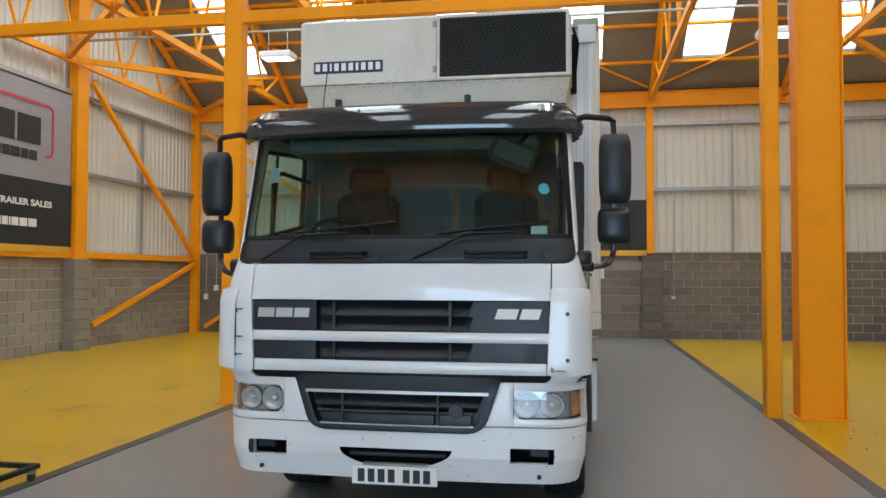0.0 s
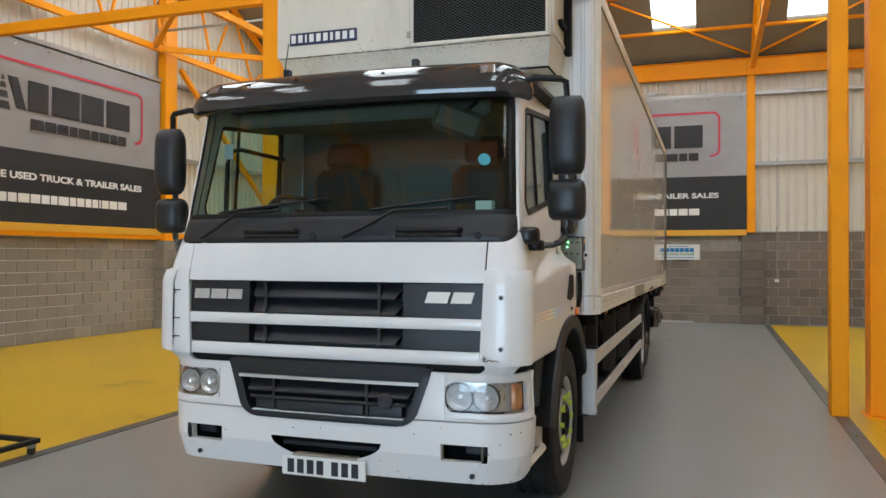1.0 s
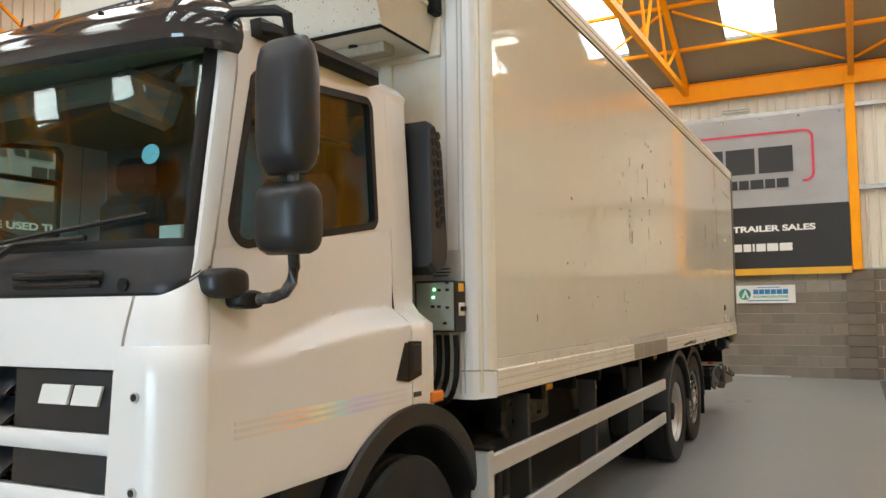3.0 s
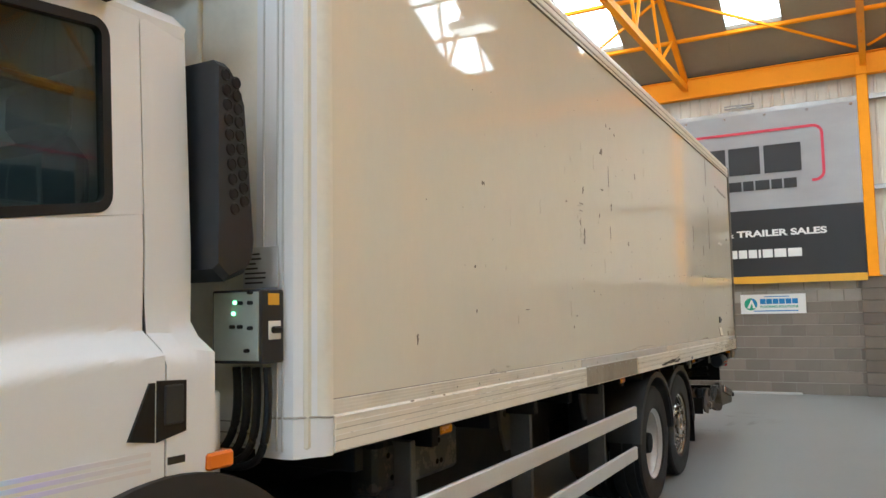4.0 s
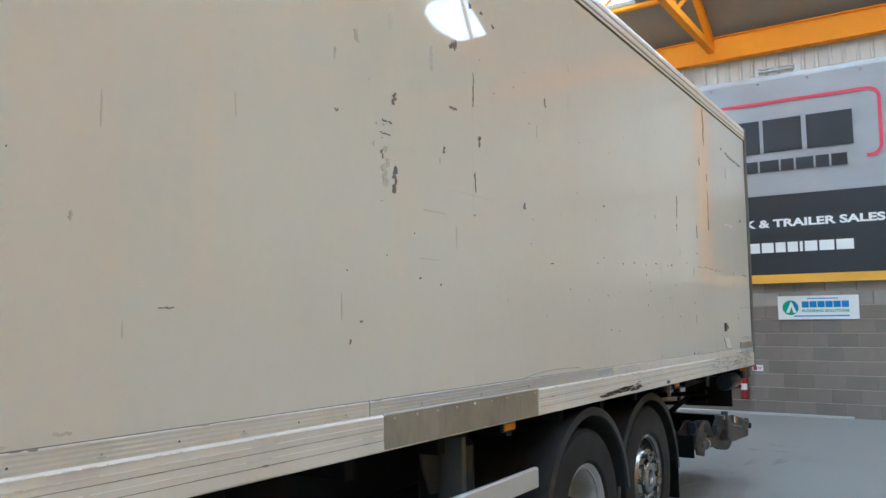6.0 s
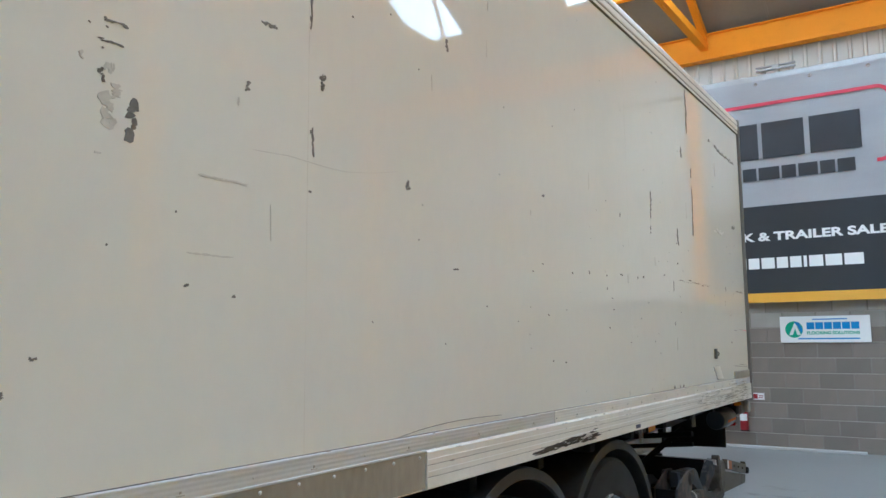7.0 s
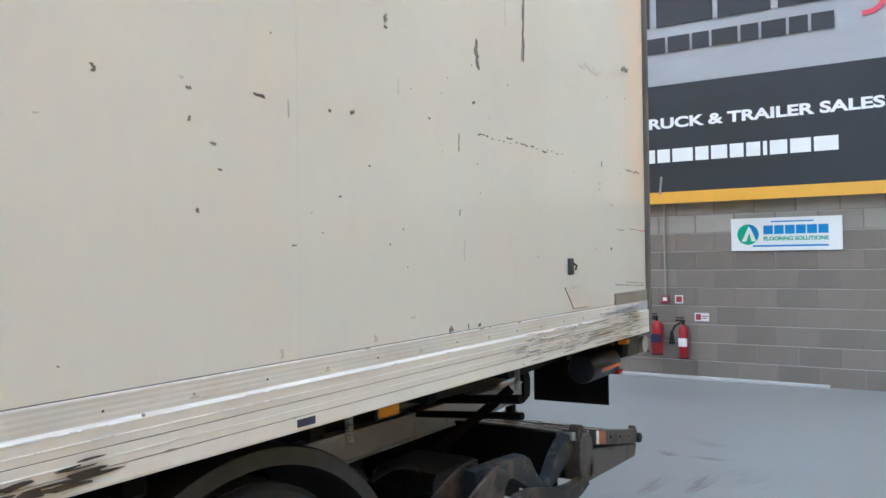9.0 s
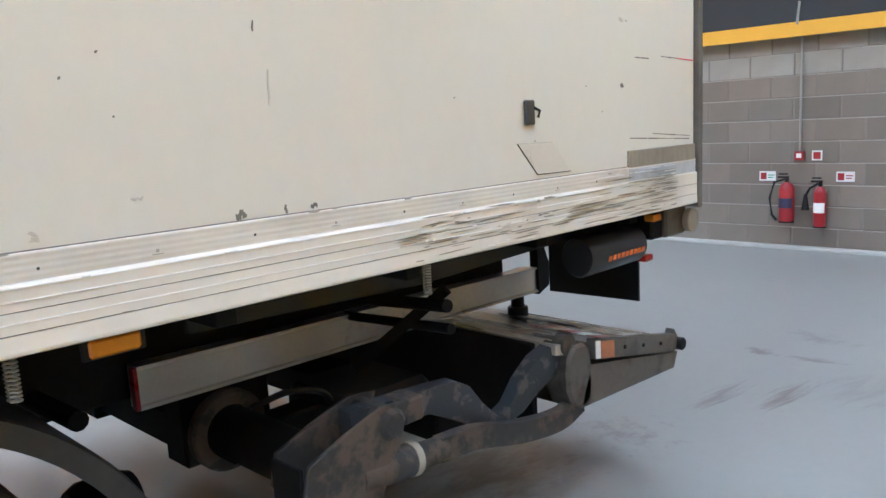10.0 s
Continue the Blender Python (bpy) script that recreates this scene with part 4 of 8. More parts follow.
# black cowl, wipers and grab handles
cowl = P("cowl", front_plate(Shape(), -1.9, 1.9, lambda t: 1.712 + 0.07 * max(0, abs(2 * t - 1) - 0.78) / 0.22, 1.865, 0.0, 0.03, nu=40, nz=8, edge=0.01), PLASTIC, label="dark grey plastic cowl under the windscreen")
for x0 in (-0.56, 0.42):
    h = Shape()
    pts = [front(u_of(x0 + k * 0.36, 1.775), 1.775, o) for k, o in ((0, 0.005), (0.03, 0.03), (0.5, 0.035), (0.97, 0.03), (1, 0.005))]
    h.tube(pts, 0.014, 8)
    pts = [front(u_of(x0 + k * 0.36, 1.745), 1.745, o) for k, o in ((0, 0.005), (0.03, 0.02), (0.5, 0.024), (0.97, 0.02), (1, 0.005))]
    h.tube(pts, 0.012, 8)
    for k in (0.12, 0.5, 0.86):
        p = front(u_of(x0 + k * 0.36, 1.76), 1.76, 0.02)
        h.box(p.x - 0.03, p.x + 0.03, p.y - 0.008, p.y + 0.012, 1.74, 1.78, 0.006)
    P("grab_handle", h, BLACK, cowl, "black plastic grab handle")
for x in (-0.1, 0.88):
    p = front(u_of(x, 1.74), 1.74, 0.002)
    P("washer_cap", Shape().cyl((p.x, p.y - 0.006, p.z), 0.022, 0.008, 1, 14), BLACK, cowl)
for x0, x1, x2 in ((-0.88, -0.62, -0.02), (0.10, 0.40, 1.0)):
    wp = P("wiper", Shape().tube([front(u_of(x0, 1.74), 1.735, 0.02), front(u_of((x0 + x1) / 2, 1.8), 1.80, 0.045), front(u_of(x1, 1.9), 1.885, 0.035), front(u_of((x1 + x2) / 2, 1.9), 1.895, 0.03)], 0.011, 6), BLACK, cowl, "black wiper arm")
    P("wiper_blade", Shape().tube([front(u_of(x, 1.9), 1.89 + 0.012 * k, 0.018) for k, x in enumerate(np.linspace(x1 - 0.15, x2, 7) if x2 < 0.9 else np.linspace(x1 - 0.15, 0.93, 7))], 0.009, 6), BLACK, wp)

# windscreen, pillars, visor
P("windscreen", front_plate(Shape(), -1.62, 1.62, 1.862, 2.60, -0.006, 0.008, nu=40, nz=10, edge=0.0), GLASS, label="tinted windscreen with a round teal sticker")
band = Shape()
front_plate(band, -1.66, -1.45, 1.86, 2.6, 0.0, 0.012, nu=6, nz=10)
front_plate(band, 1.45, 1.66, 1.86, 2.6, 0.0, 0.012, nu=6, nz=10)
front_plate(band, -1.5, 1.5, 1.858, 1.885, -0.001, 0.012, nu=40, nz=2)
P("windscreen_seal", band, BLACK)
for sx in (-1, 1):
    P("windscreen_pillar", front_plate(Shape(), sx * 1.66, sx * 2.0, lambda t: 1.80 - 0.05 * (1 - t), 2.66, 0.008, 0.03, nu=8, nz=12, edge=0.01), WHITE, label="white windscreen pillar")
p = front(1.02, 2.165, -0.002)
for zc, m in ((2.165, TEAL),):
    grid = [[front(0.953 + 0.034 * r * math.cos(q) / 0.93, zc + 0.034 * r * math.sin(q), 0.009) for q in np.linspace(0, 2 * math.pi, 37)] for r in (0.001, 0.25, 0.5, 0.75, 1.0)]
    P("sticker", Shape().shell(grid, [[v + Vector((0, 0.001, 0)) for v in row] for row in grid]), m)
visor_rows = [(2.525, 0.065), (2.54, 0.092), (2.58, 0.105), (2.63, 0.094), (2.68, 0.06), (2.72, 0.015), (2.745, -0.055), (2.76, -0.19)]
grid = [[front(u, min(z, 2.74), o) + Vector((0, 0, max(0, z - 2.74) - 0.018 * max(0, abs(u) - 1) ** 2)) for u in np.linspace(-1.78, 1.78, 49)] for z, o in visor_rows]
visor = P("sun_visor", Shape().shell(grid, [[v + Vector((0, 0.018, -0.006)) for v in row] for row in grid]), VISOR, label="glossy smoked sun visor over the windscreen")
for x in (-0.93, 0.93):
    g2 = [[front(u_of(x + dx, 2.66), 2.645 + dz, 0.078 - 0.42 * (dz - 0.01)) for dx in np.linspace(-0.085, 0.085, 7)] for dz in (0.0, 0.03, 0.055)]
    P("marker_lamp", Shape().shell(g2, [[v + Vector((0, 0.03, 0)) for v in row] for row in g2]), CHROME, visor, "small clear marker lamp")
for x in (-0.62, -0.28, 0.28, 0.62):
    q = front(u_of(x, 2.68), 2.68, 0.05)
    P("visor_stud", Shape().cyl((q.x, q.y - 0.012, q.z), 0.012, 0.02, 1, 8), BLACK, visor)


# roof and back of the cab
def outline(z, inset, y1, lift=0.0, n=12):
    pts = [front(u, z, -inset) for u in np.linspace(-2, 2, 4 * n + 1)]
    w = level(z)[0] - inset
    pts = [Vector((-w, y1 - inset, z))] + pts + [Vector((w, y1 - inset, z))]
    return [(p.x, p.y, z + lift) for p in pts]


P("cab_roof", Shape().loft([outline(2.60, 0.012, CAB_BACK), outline(2.64, 0.004, CAB_BACK), outline(2.68, 0.03, CAB_BACK), outline(2.70, 0.09, CAB_BACK, 0.01), outline(2.70, 0.2, CAB_BACK, 0.025)]), WHITE, label="white cab roof")
P("cab_back", Shape().box(-1.02, 1.02, CAB_BACK - 0.03, CAB_BACK, 1.24, 2.62, 0.01), WHITE, label="white rear wall of the cab")
P("cab_floor", Shape().box(-1.05, 1.05, 0.28, CAB_BACK - 0.03, 1.2, 1.28, 0.01), INTERIOR)
P("aerial", Shape().tube([(-0.72, 0.75, 2.72), (-0.715, 0.78, 2.92), (-0.70, 0.80, 3.1)], 0.004, 6).cyl((-0.72, 0.75, 2.715), 0.02, 0.04, 2, 10), BLACK, label="thin black whip aerial")
for x in (-0.5, 0.38):
    P("roof_bracket", Shape().box(x - 0.02, x + 0.02, 0.42, 0.47, 2.72, 2.82, 0.004), PLASTIC)

# ---- doors ----
sill = lambda y: 1.865 + 0.13 * (y - 0.32)
wtop = lambda y: 2.50 + 0.07 * (y - 0.35)
WY1 = 1.27
fedge = lambda z: max(0.17, side_start(z) + 0.008)     # front edge of the door
WY0 = lambda z: max(0.33, fedge(z) + 0.055)              # front edge of its window
shift = lambda f, d: (lambda z: f(z) + d)
ARCH_Y, ARCH_R = 1.40, 0.70


def window_loop(grow):
    """The window's rounded outline, as (y, z), grown by so much."""
    pts = []
    corners = [((WY0(1.9), sill(0.33)), 0.085, 180), ((WY1, sill(WY1)), 0.06, 270), ((WY1, wtop(WY1)), 0.05, 0), ((WY0(2.5), wtop(0.36)), 0.06, 90)]
    for ((y, z), r, q0), (sy, sz) in zip(corners, ((1, 1), (-1, 1), (-1, -1), (1, -1))):
        for k in range(7):
            q = radians(q0 + 15 * k)
            pts.append((y + sy * r + (r + grow) * math.cos(q), z + sz * r + (r + grow) * math.sin(q)))
    return pts


def window_ring(side, grow, inset, off, thick):
    """A flat ring round the side window: out to the door's edges, or inwards by a seal's width."""
    a = window_loop(grow)
    if inset is None:
        b = []
        cy, cz = 0.8, 2.2
        for k, (y, z) in enumerate(a):
            # the door's outer edge seen from the window's middle; the corners take the middle point of each bend
            c, m = divmod(k, 7)
            lo, hi = lambda v: sill(v) - 0.004, 2.62
            ends = [(fedge(sill(0.25)), lo(0.25)), (1.385, lo(1.385)), (1.385, hi), (fedge(hi), hi)]
            if m == 3:
                b.append(ends[c])
            elif (m < 3) == (c in (0, 2)):
                b.append((ends[c][0] if c in (1, 2) else fedge(z), z))
            else:
                b.append((y, lo(y) if c in (0, 1) else hi))
    else:
        b = window_loop(grow + inset)
    s = Shape()
    n = len(a)

    def at(p, o):
        return (side * (side_w(p[0], p[1]) + o), p[0], p[1])
    rings = [[at(p, off) for p in b], [at(p, off) for p in a], [at(p, off - thick) for p in a], [at(p, off - thick) for p in b]]
    rings.append(rings[0])
    return s.loft(rings, True, False)


arch = lambda y: 0.5 + math.sqrt(max(0.0, ARCH_R ** 2 - (y - ARCH_Y) ** 2)) + 0.012
for sx in (-1, 1):
    d = Shape()
    side_plate(d, sx, fedge, 1.385, lambda y: max(1.045, arch(y)), lambda y: sill(y) - 0.004, 0.0, 0.03, ny=40, nz=54)
    door = P("door", d, WHITE, label="white cab door with faint prismatic stripe")
    P("window_frame", window_ring(sx, 0.0, None, 0.0, 0.03), WHITE, door)
    seal = window_ring(sx, 0.004, -0.03, 0.004, 0.03)
    side_plate(seal, sx, 0.70, 0.715, lambda y: sill(y) + 0.02, lambda y: wtop(y) - 0.02, -0.002, 0.02, ny=2, nz=12)
    P("window_seal", seal, BLACK, door)
    P("window_glass", side_plate(Shape(), sx, shift(WY0, 0.02), WY1 - 0.02, lambda y: sill(y) + 0.015, lambda y: wtop(y) - 0.012, -0.012, 0.006, ny=16, nz=10, edge=0), GLASS, door, "tinted side window")
    q = P("rear_quarter", side_plate(Shape(), sx, 1.392, CAB_BACK, lambda y: max(1.045, arch(y)), lambda y: 2.64, 0.0, 0.03, ny=10, nz=30), WHITE, label="white rear quarter panel")
    hd = Shape().prism([(1.255, 1.345), (1.345, 1.33), (1.345, 1.50), (1.325, 1.50)], 0, sx * 1.15, sx * 1.167, 0.002)
    hd.prism([(1.352, 1.33), (1.46, 1.35), (1.46, 1.50), (1.352, 1.505)], 0, sx * 1.15, sx * 1.169, 0.002)
    hh = P("door_handle", hd, BLACK, door, "black recessed door handle")
    P("handle_flap", Shape().box(sx * 1.165, sx * 1.175, 1.375, 1.445, 1.375, 1.49, 0.004), PLASTIC, hh)
    st = Shape()
    for k in range(3):
        side_plate(st, sx, 0.29, 1.335, lambda y: 1.2495 + 0.0225 * k, lambda y: 1.2620 + 0.0225 * k, 0.0015, 0.004, ny=14, nz=1, edge=0)
    P("door_stripe", st, FOIL, door, "three thin prismatic stripes")
    P("quarter_badge", side_plate(Shape(), sx, 1.396, 1.458, 1.259, 1.281, 0.0015, 0.004, ny=2, nz=1, edge=0), PLASTIC, q)
    wd = Shape()
    side_plate(wd, sx, 0.50, 1.27, lambda y: 2.62 + 0.01 * (y - 0.5), lambda y: 2.685 + 0.0 * (y - 0.5), 0.075, 0.08, ny=16, nz=4, edge=0.03)
    P("window_deflector", wd, BLACK, door, "dark window wind deflector")
    P("shut_line", side_plate(Shape(), sx, shift(fedge, -0.008), fedge, 1.05, 2.60, -0.006, 0.02, ny=1, nz=16), BLACK)
    P("shut_line", side_plate(Shape(), sx, 1.385, 1.392, lambda y: max(1.06, arch(y)), 2.63, -0.006, 0.02, ny=1, nz=10), BLACK)

# ---- bumper, lamps, lower grille ----
def holed(zlo, zhi, holes, half_u, nx=96, nz=None, off=0.0, thick=0.03, cols=None):
    """A strip of skin built cell by cell, with openings left out."""
    s = Shape()
    xs = sorted(set(np.round(np.concatenate([np.linspace(-0.84, 0.84, 43), [h[k] for h in holes for k in (0, 1)]]), 4)))
    zs = sorted(set(np.round(np.concatenate([np.linspace(zlo, zhi, 7), [h[k] for h in holes for k in (2, 3)]]), 4)))
    zs = [z for z in zs if zlo <= z <= zhi]
    us = list(np.linspace(-half_u, -1.0, 14))[:-1]
    keys = [("u", u) for u in us] + [("x", x) for x in xs] + [("u", -u) for u in us[::-1]]
    def at(key, z, o):
        u = key[1] if key[0] == "u" else u_of(key[1], z) if abs(u_of(key[1], z)) < 1 else key[1] / 0.9
        return front(u, z, o)
    def flat(key):
        return key[1] if key[0] == "x" else key[1] * 0.9
    for i in range(len(zs) - 1):
        for j in range(len(keys) - 1):
            zc, xc = (zs[i] + zs[i + 1]) / 2, (at(keys[j], 0.7, 0).x + at(keys[j + 1], 0.7, 0).x) / 2
            if any(h[0] < xc < h[1] and h[2] < zc < h[3] for h in holes):
                continue
            a = [at(keys[j], zs[i], off), at(keys[j + 1], zs[i], off), at(keys[j + 1], zs[i + 1], off), at(keys[j], zs[i + 1], off)]
            s.add(a, [(0, 1, 2, 3)])
    return s


MOUTH = [(-h, h, 0.5 + 0.0046 * k, 0.5046 + 0.0046 * k) for k, h in enumerate(0.345 - 0.13 * (1 - (i + 0.5) / 20) ** 2.2 for i in range(20))]
bump = holed(0.405, 0.735, MOUTH + [(-0.945, -0.69, 0.525, 0.615), (0.69, 0.945, 0.525, 0.615)], 2.0)
# turned-in rims of the openings and of the bumper's edges
for x0, x1, z0, z1 in ((-0.945, -0.69, 0.525, 0.615), (0.69, 0.945, 0.525, 0.615)):
    ring = [(x0, z0), (x1, z0), (x1, z1), (x0, z1)]
    for (a, b), (c, d) in zip(ring, ring[1:] + ring[:1]):
        n = 8
        for k in range(n):
            xa, za, xb, zb = a + (c - a) * k / n, b + (d - b) * k / n, a + (c - a) * (k + 1) / n, b + (d - b) * (k + 1) / n
            pa, pb = front(u_of(xa, za), za, 0), front(u_of(xb, zb), zb, 0)
            bump.add([pa, pb, pb + Vector((0, 0.05, 0)), pa + Vector((0, 0.05, 0))], [(0, 1, 2, 3)])
for z, dz in ((0.735, 0.0), (0.405, 0.0)):
    for k in range(60):
        ua, ub = -2 + 4 * k / 60, -2 + 4 * (k + 1) / 60
        bump.add([front(ua, z), front(ub, z), front(ub, z, -0.05), front(ua, z, -0.05)], [(0, 1, 2, 3)])
bumper = P("bumper", bump, WHITE, label="white painted steel bumper with chips and scrapes")
for sx in (-1, 1):
    ret = Shape()
    y0 = side_start(0.6)
    side = [[(sx * level(z)[0], y, z) for z in np.linspace(0.405, 0.735, 8)] for y in np.linspace(y0, 0.36, 4)]
    ret.shell(side, [[(p[0] - sx * 0.03, p[1], p[2]) for p in row] for row in side])
    P("bumper_end", ret, WHITE, bumper)
    st = Shape().box(sx * 0.86, sx * 1.10, 0.42, 0.86, 0.41, 0.47, 0.02).box(sx * 0.95, sx * 0.985, 0.36, 0.74, 0.46, 0.735, 0.006).box(sx * 0.98, sx * 1.095, 0.72, 0.75, 0.41, 0.66, 0.01).box(sx * 0.98, sx * 1.10, 0.36, 0.40, 0.41, 0.74, 0.01)
    P("entry_step", st, RAIL_WHITE, label="cream painted entry step")
    P("step_tread", Shape().box(sx * 0.99, sx * 1.085, 0.41, 0.715, 0.47, 0.476, 0.002), ALU_DULL)
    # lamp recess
    P("fog_recess", Shape().box(sx * 0.66, sx * 0.97, 0.15, 0.24, 0.49, 0.64, 0.004), RECESS_SHADE, bumper)
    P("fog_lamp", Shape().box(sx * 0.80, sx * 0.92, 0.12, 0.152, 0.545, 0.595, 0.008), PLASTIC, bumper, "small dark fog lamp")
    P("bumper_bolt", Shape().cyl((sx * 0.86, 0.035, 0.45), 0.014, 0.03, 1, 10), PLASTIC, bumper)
P("lower_opening", Shape().box(-0.4, 0.4, 0.1, 0.2, 0.46, 0.63, 0.004), RECESS_SHADE, bumper)
chips = Shape()
random.seed(21)
for k in range(46):
    u = random.choice([random.uniform(-1.6, 1.6), random.uniform(1.0, 1.9)])
    z = 0.407 + random.random() ** 3 * 0.3
    q, w, h = front(u, z, 0.0006), random.uniform(0.003, 0.014), random.uniform(0.003, 0.008)
    r = front(u + 0.012, z, 0.0006) - q
    r = r.normalized() * w
    chips.add([q, q + r, q + r + Vector((0, 0, h)), q + Vector((0, 0, h))], [(0, 1, 2, 3)])
tagged(P("paint_chip", chips, PLASTIC_MID, bumper, "chipped paint showing dark metal"), kind="stuff")
P("opening_slat", Shape().box(-0.3, 0.3, 0.06, 0.09, 0.53, 0.56, 0.006), PLASTIC, bumper)
plate = P("number_plate", Shape().box(-0.262, 0.262, -0.016, -0.006, 0.378, 0.488, 0.004), PRINT_WHITE, bumper, "white front number plate")
for k in range(7):
    x = -0.225 + k * 0.062 + (0.03 if k > 3 else 0)
    P("plate_bar", Shape().box(x, x + 0.042, -0.018, -0.0155, 0.394, 0.472), PRINT_DARK, plate)
P("plate_bracket", Shape().box(-0.2, 0.2, -0.008, 0.05, 0.488, 0.5, 0.003), ALU_DULL, bumper)

lampz0, lampz1 = 0.742, 1.0


def grille_half(z):
    """Half width of the lower grille: a tapering mouth with rounded lower corners."""
    k = min(1.0, max(0.0, (0.775 - z) / 0.08))
    return 0.535 + 0.10 * min(1, max(0, (z - 0.70) / 0.3)) - 0.09 * (1 - math.sqrt(max(0.0, 1 - k * k)))


trap = lambda sgn: (lambda z: sgn * grille_half(z) / (level(z)[0] - level(z)[2]))
for sx in (-1, 1):
    upper = Shape()
    f0 = lambda z: trap(sx)(z)
    front_plate(upper, f0, X(sx * 0.71), lampz0, lampz1, 0.004, 0.03, nu=6, nz=8)
    front_plate(upper, X(sx * 0.711), sx * 2.0, 0.955, lampz1, 0.004, 0.03, nu=14, nz=3)
    front_plate(upper, X(sx * 0.711), sx * 2.0, lampz0, 0.785, 0.004, 0.03, nu=14, nz=3)
    front_plate(upper, sx * 1.82, sx * 2.0, 0.785, 0.955, 0.004, 0.03, nu=4, nz=5)
    side = [[(sx * (level(z)[0] + 0.004), y, z) for z in np.linspace(lampz0, lampz1, 6)] for y in np.linspace(side_start(0.85), 0.30, 3)]
    upper.shell(side, [[(p[0] - sx * 0.03, p[1], p[2]) for p in row] for row in side])
    P("lamp_panel", upper, WHITE, label="white panel round a headlight")
    hl = P("headlight", front_plate(Shape(), X(sx * 0.715), sx * 1.82, 0.787, 0.953, -0.06, 0.01, nu=12, nz=6), LAMP_BASE, label="clear twin headlight with amber indicator")
    P("lens", front_plate(Shape(), X(sx * 0.715), sx * 1.82, 0.787, 0.953, 0.002, 0.006, nu=18, nz=6), LENS, hl, "clear plastic lens")
    P("indicator", front_plate(Shape(), sx * 1.56, sx * 1.79, 0.80, 0.94, -0.02, 0.02, nu=6, nz=6, edge=0.012), INDICATOR, hl, "amber indicator lens")
    for zc, s_ in ((0.787, 1), (0.953, -1)):
        for xc, r, dr in ((0.715, 0.05, 1), (None, 0.035, -1)):
            fill = []
            for k in range(7):
                q = radians(15 * k)
                dx, dz = r * (1 - math.sin(q)), r * (1 - math.cos(q))
                z = zc + s_ * dz
                fill.append(front(u_of(sx * (0.715 + dx), z), z, 0.0055) if xc else front(sx * (1.82 - dx / 0.25), z, 0.0055))
            tip = front(u_of(sx * 0.713, zc - s_ * 0.002), zc - s_ * 0.002, 0.0055) if xc else front(sx * 1.825, zc - s_ * 0.002, 0.0055)
            grid = [fill, [tip] * 7]
            P("lamp_corner", Shape().shell(grid, [[v + Vector((0, 0.012, 0)) for v in row] for row in grid]), WHITE, hl)
    for xc, r in ((0.79, 0.072), (0.93, 0.068)):
        q = front(u_of(sx * xc, 0.87), 0.87, -0.05) if xc < 0.88 else front(sx * 1.15, 0.87, -0.05)
        P("reflector", Shape().lathe([(0.012, 0.0), (r * 0.55, -0.008), (r * 0.85, -0.022), (r, -0.04), (r + 0.004, -0.04), (r + 0.004, 0.0)], (q.x, q.y, q.z), 1, 24), REFLECTOR, hl)
        P("bulb", Shape().cyl((q.x, q.y - 0.03, q.z), 0.013, 0.03, 1, 12, 0.004), PRINT_WHITE, hl)
        P("lamp_ring", Shape().lathe([(r + 0.001, -0.041), (r + 0.0035, -0.046), (r + 0.006, -0.041), (r + 0.006, -0.03)], (q.x, q.y, q.z), 1, 28), PLASTIC_MID, hl)
        P("lamp_flute", Shape().lathe([(r * 0.30, -0.006), (r * 0.33, -0.012), (r * 0.36, -0.006)], (q.x, q.y, q.z), 1, 24).lathe([(r * 0.62, -0.013), (r * 0.65, -0.019), (r * 0.68, -0.014)], (q.x, q.y, q.z), 1, 24), GALV, hl)
P("gap_strip", front_plate(Shape(), -1.95, 1.95, 0.985, 1.07, -0.035, 0.02, nu=40, nz=2), BLACK)
low = P("lower_grille", front_plate(Shape(), trap(-1), trap(1), 0.70, 1.035, -0.085, 0.02, nu=30, nz=10), PLASTIC, label="dark grey lower grille with a silver strip")
rim = Shape()
front_plate(rim, trap(-1), lambda z: trap(-1)(z) + 0.06, 0.70, 1.02, 0.012, 0.09, nu=2, nz=16)
front_plate(rim, lambda z: trap(1)(z) - 0.06, trap(1), 0.70, 1.02, 0.012, 0.09, nu=2, nz=16)
front_plate(rim, lambda z: trap(-1)(z), lambda z: trap(1)(z), 0.695, 0.73, 0.012, 0.05, nu=24, nz=2)
front_plate(rim, X(-0.61), X(0.61), 0.94, 1.03, 0.008, 0.05, nu=24, nz=3)
P("grille_surround", rim, PLASTIC, low)
P("silver_strip", front_plate(Shape(), X(-0.565), X(0.565), 0.92, 0.938, 0.018, 0.02, nu=24, nz=1), SILVER, low, "thin silver strip")
for c0, c1, hw in ((0.842, 0.915, 0.53), (0.80, 0.838, 0.50)):
    rows = ((c1, -0.07), (c1 - 0.01, -0.065), (c0 + 0.018, -0.002), (c0 + 0.006, 0.004), (c0, 0.0), (c0, -0.05))
    grid = [[front(u_of(x, z), z, o) for x in np.linspace(-hw + 0.4 * (c1 - z), hw - 0.4 * (c1 - z), 11)] for z, o in rows]
    P("grille_slat", Shape().shell(grid, [[v + Vector((0, 0.02, 0)) for v in row] for row in grid]), PLASTIC, low)
P("grille_panel", front_plate(Shape(), X(-0.30), X(0.235), 0.738, 0.795, 0.002, 0.03, nu=12, nz=2), PLASTIC, low)
P("grille_panel", front_plate(Shape(), X(-0.46), X(-0.31), 0.738, 0.795, -0.012, 0.03, nu=6, nz=2), PLASTIC, low)
P("grille_panel", front_plate(Shape(), X(0.245), X(0.46), 0.738, 0.795, -0.012, 0.03, nu=6, nz=2), PLASTIC, low)
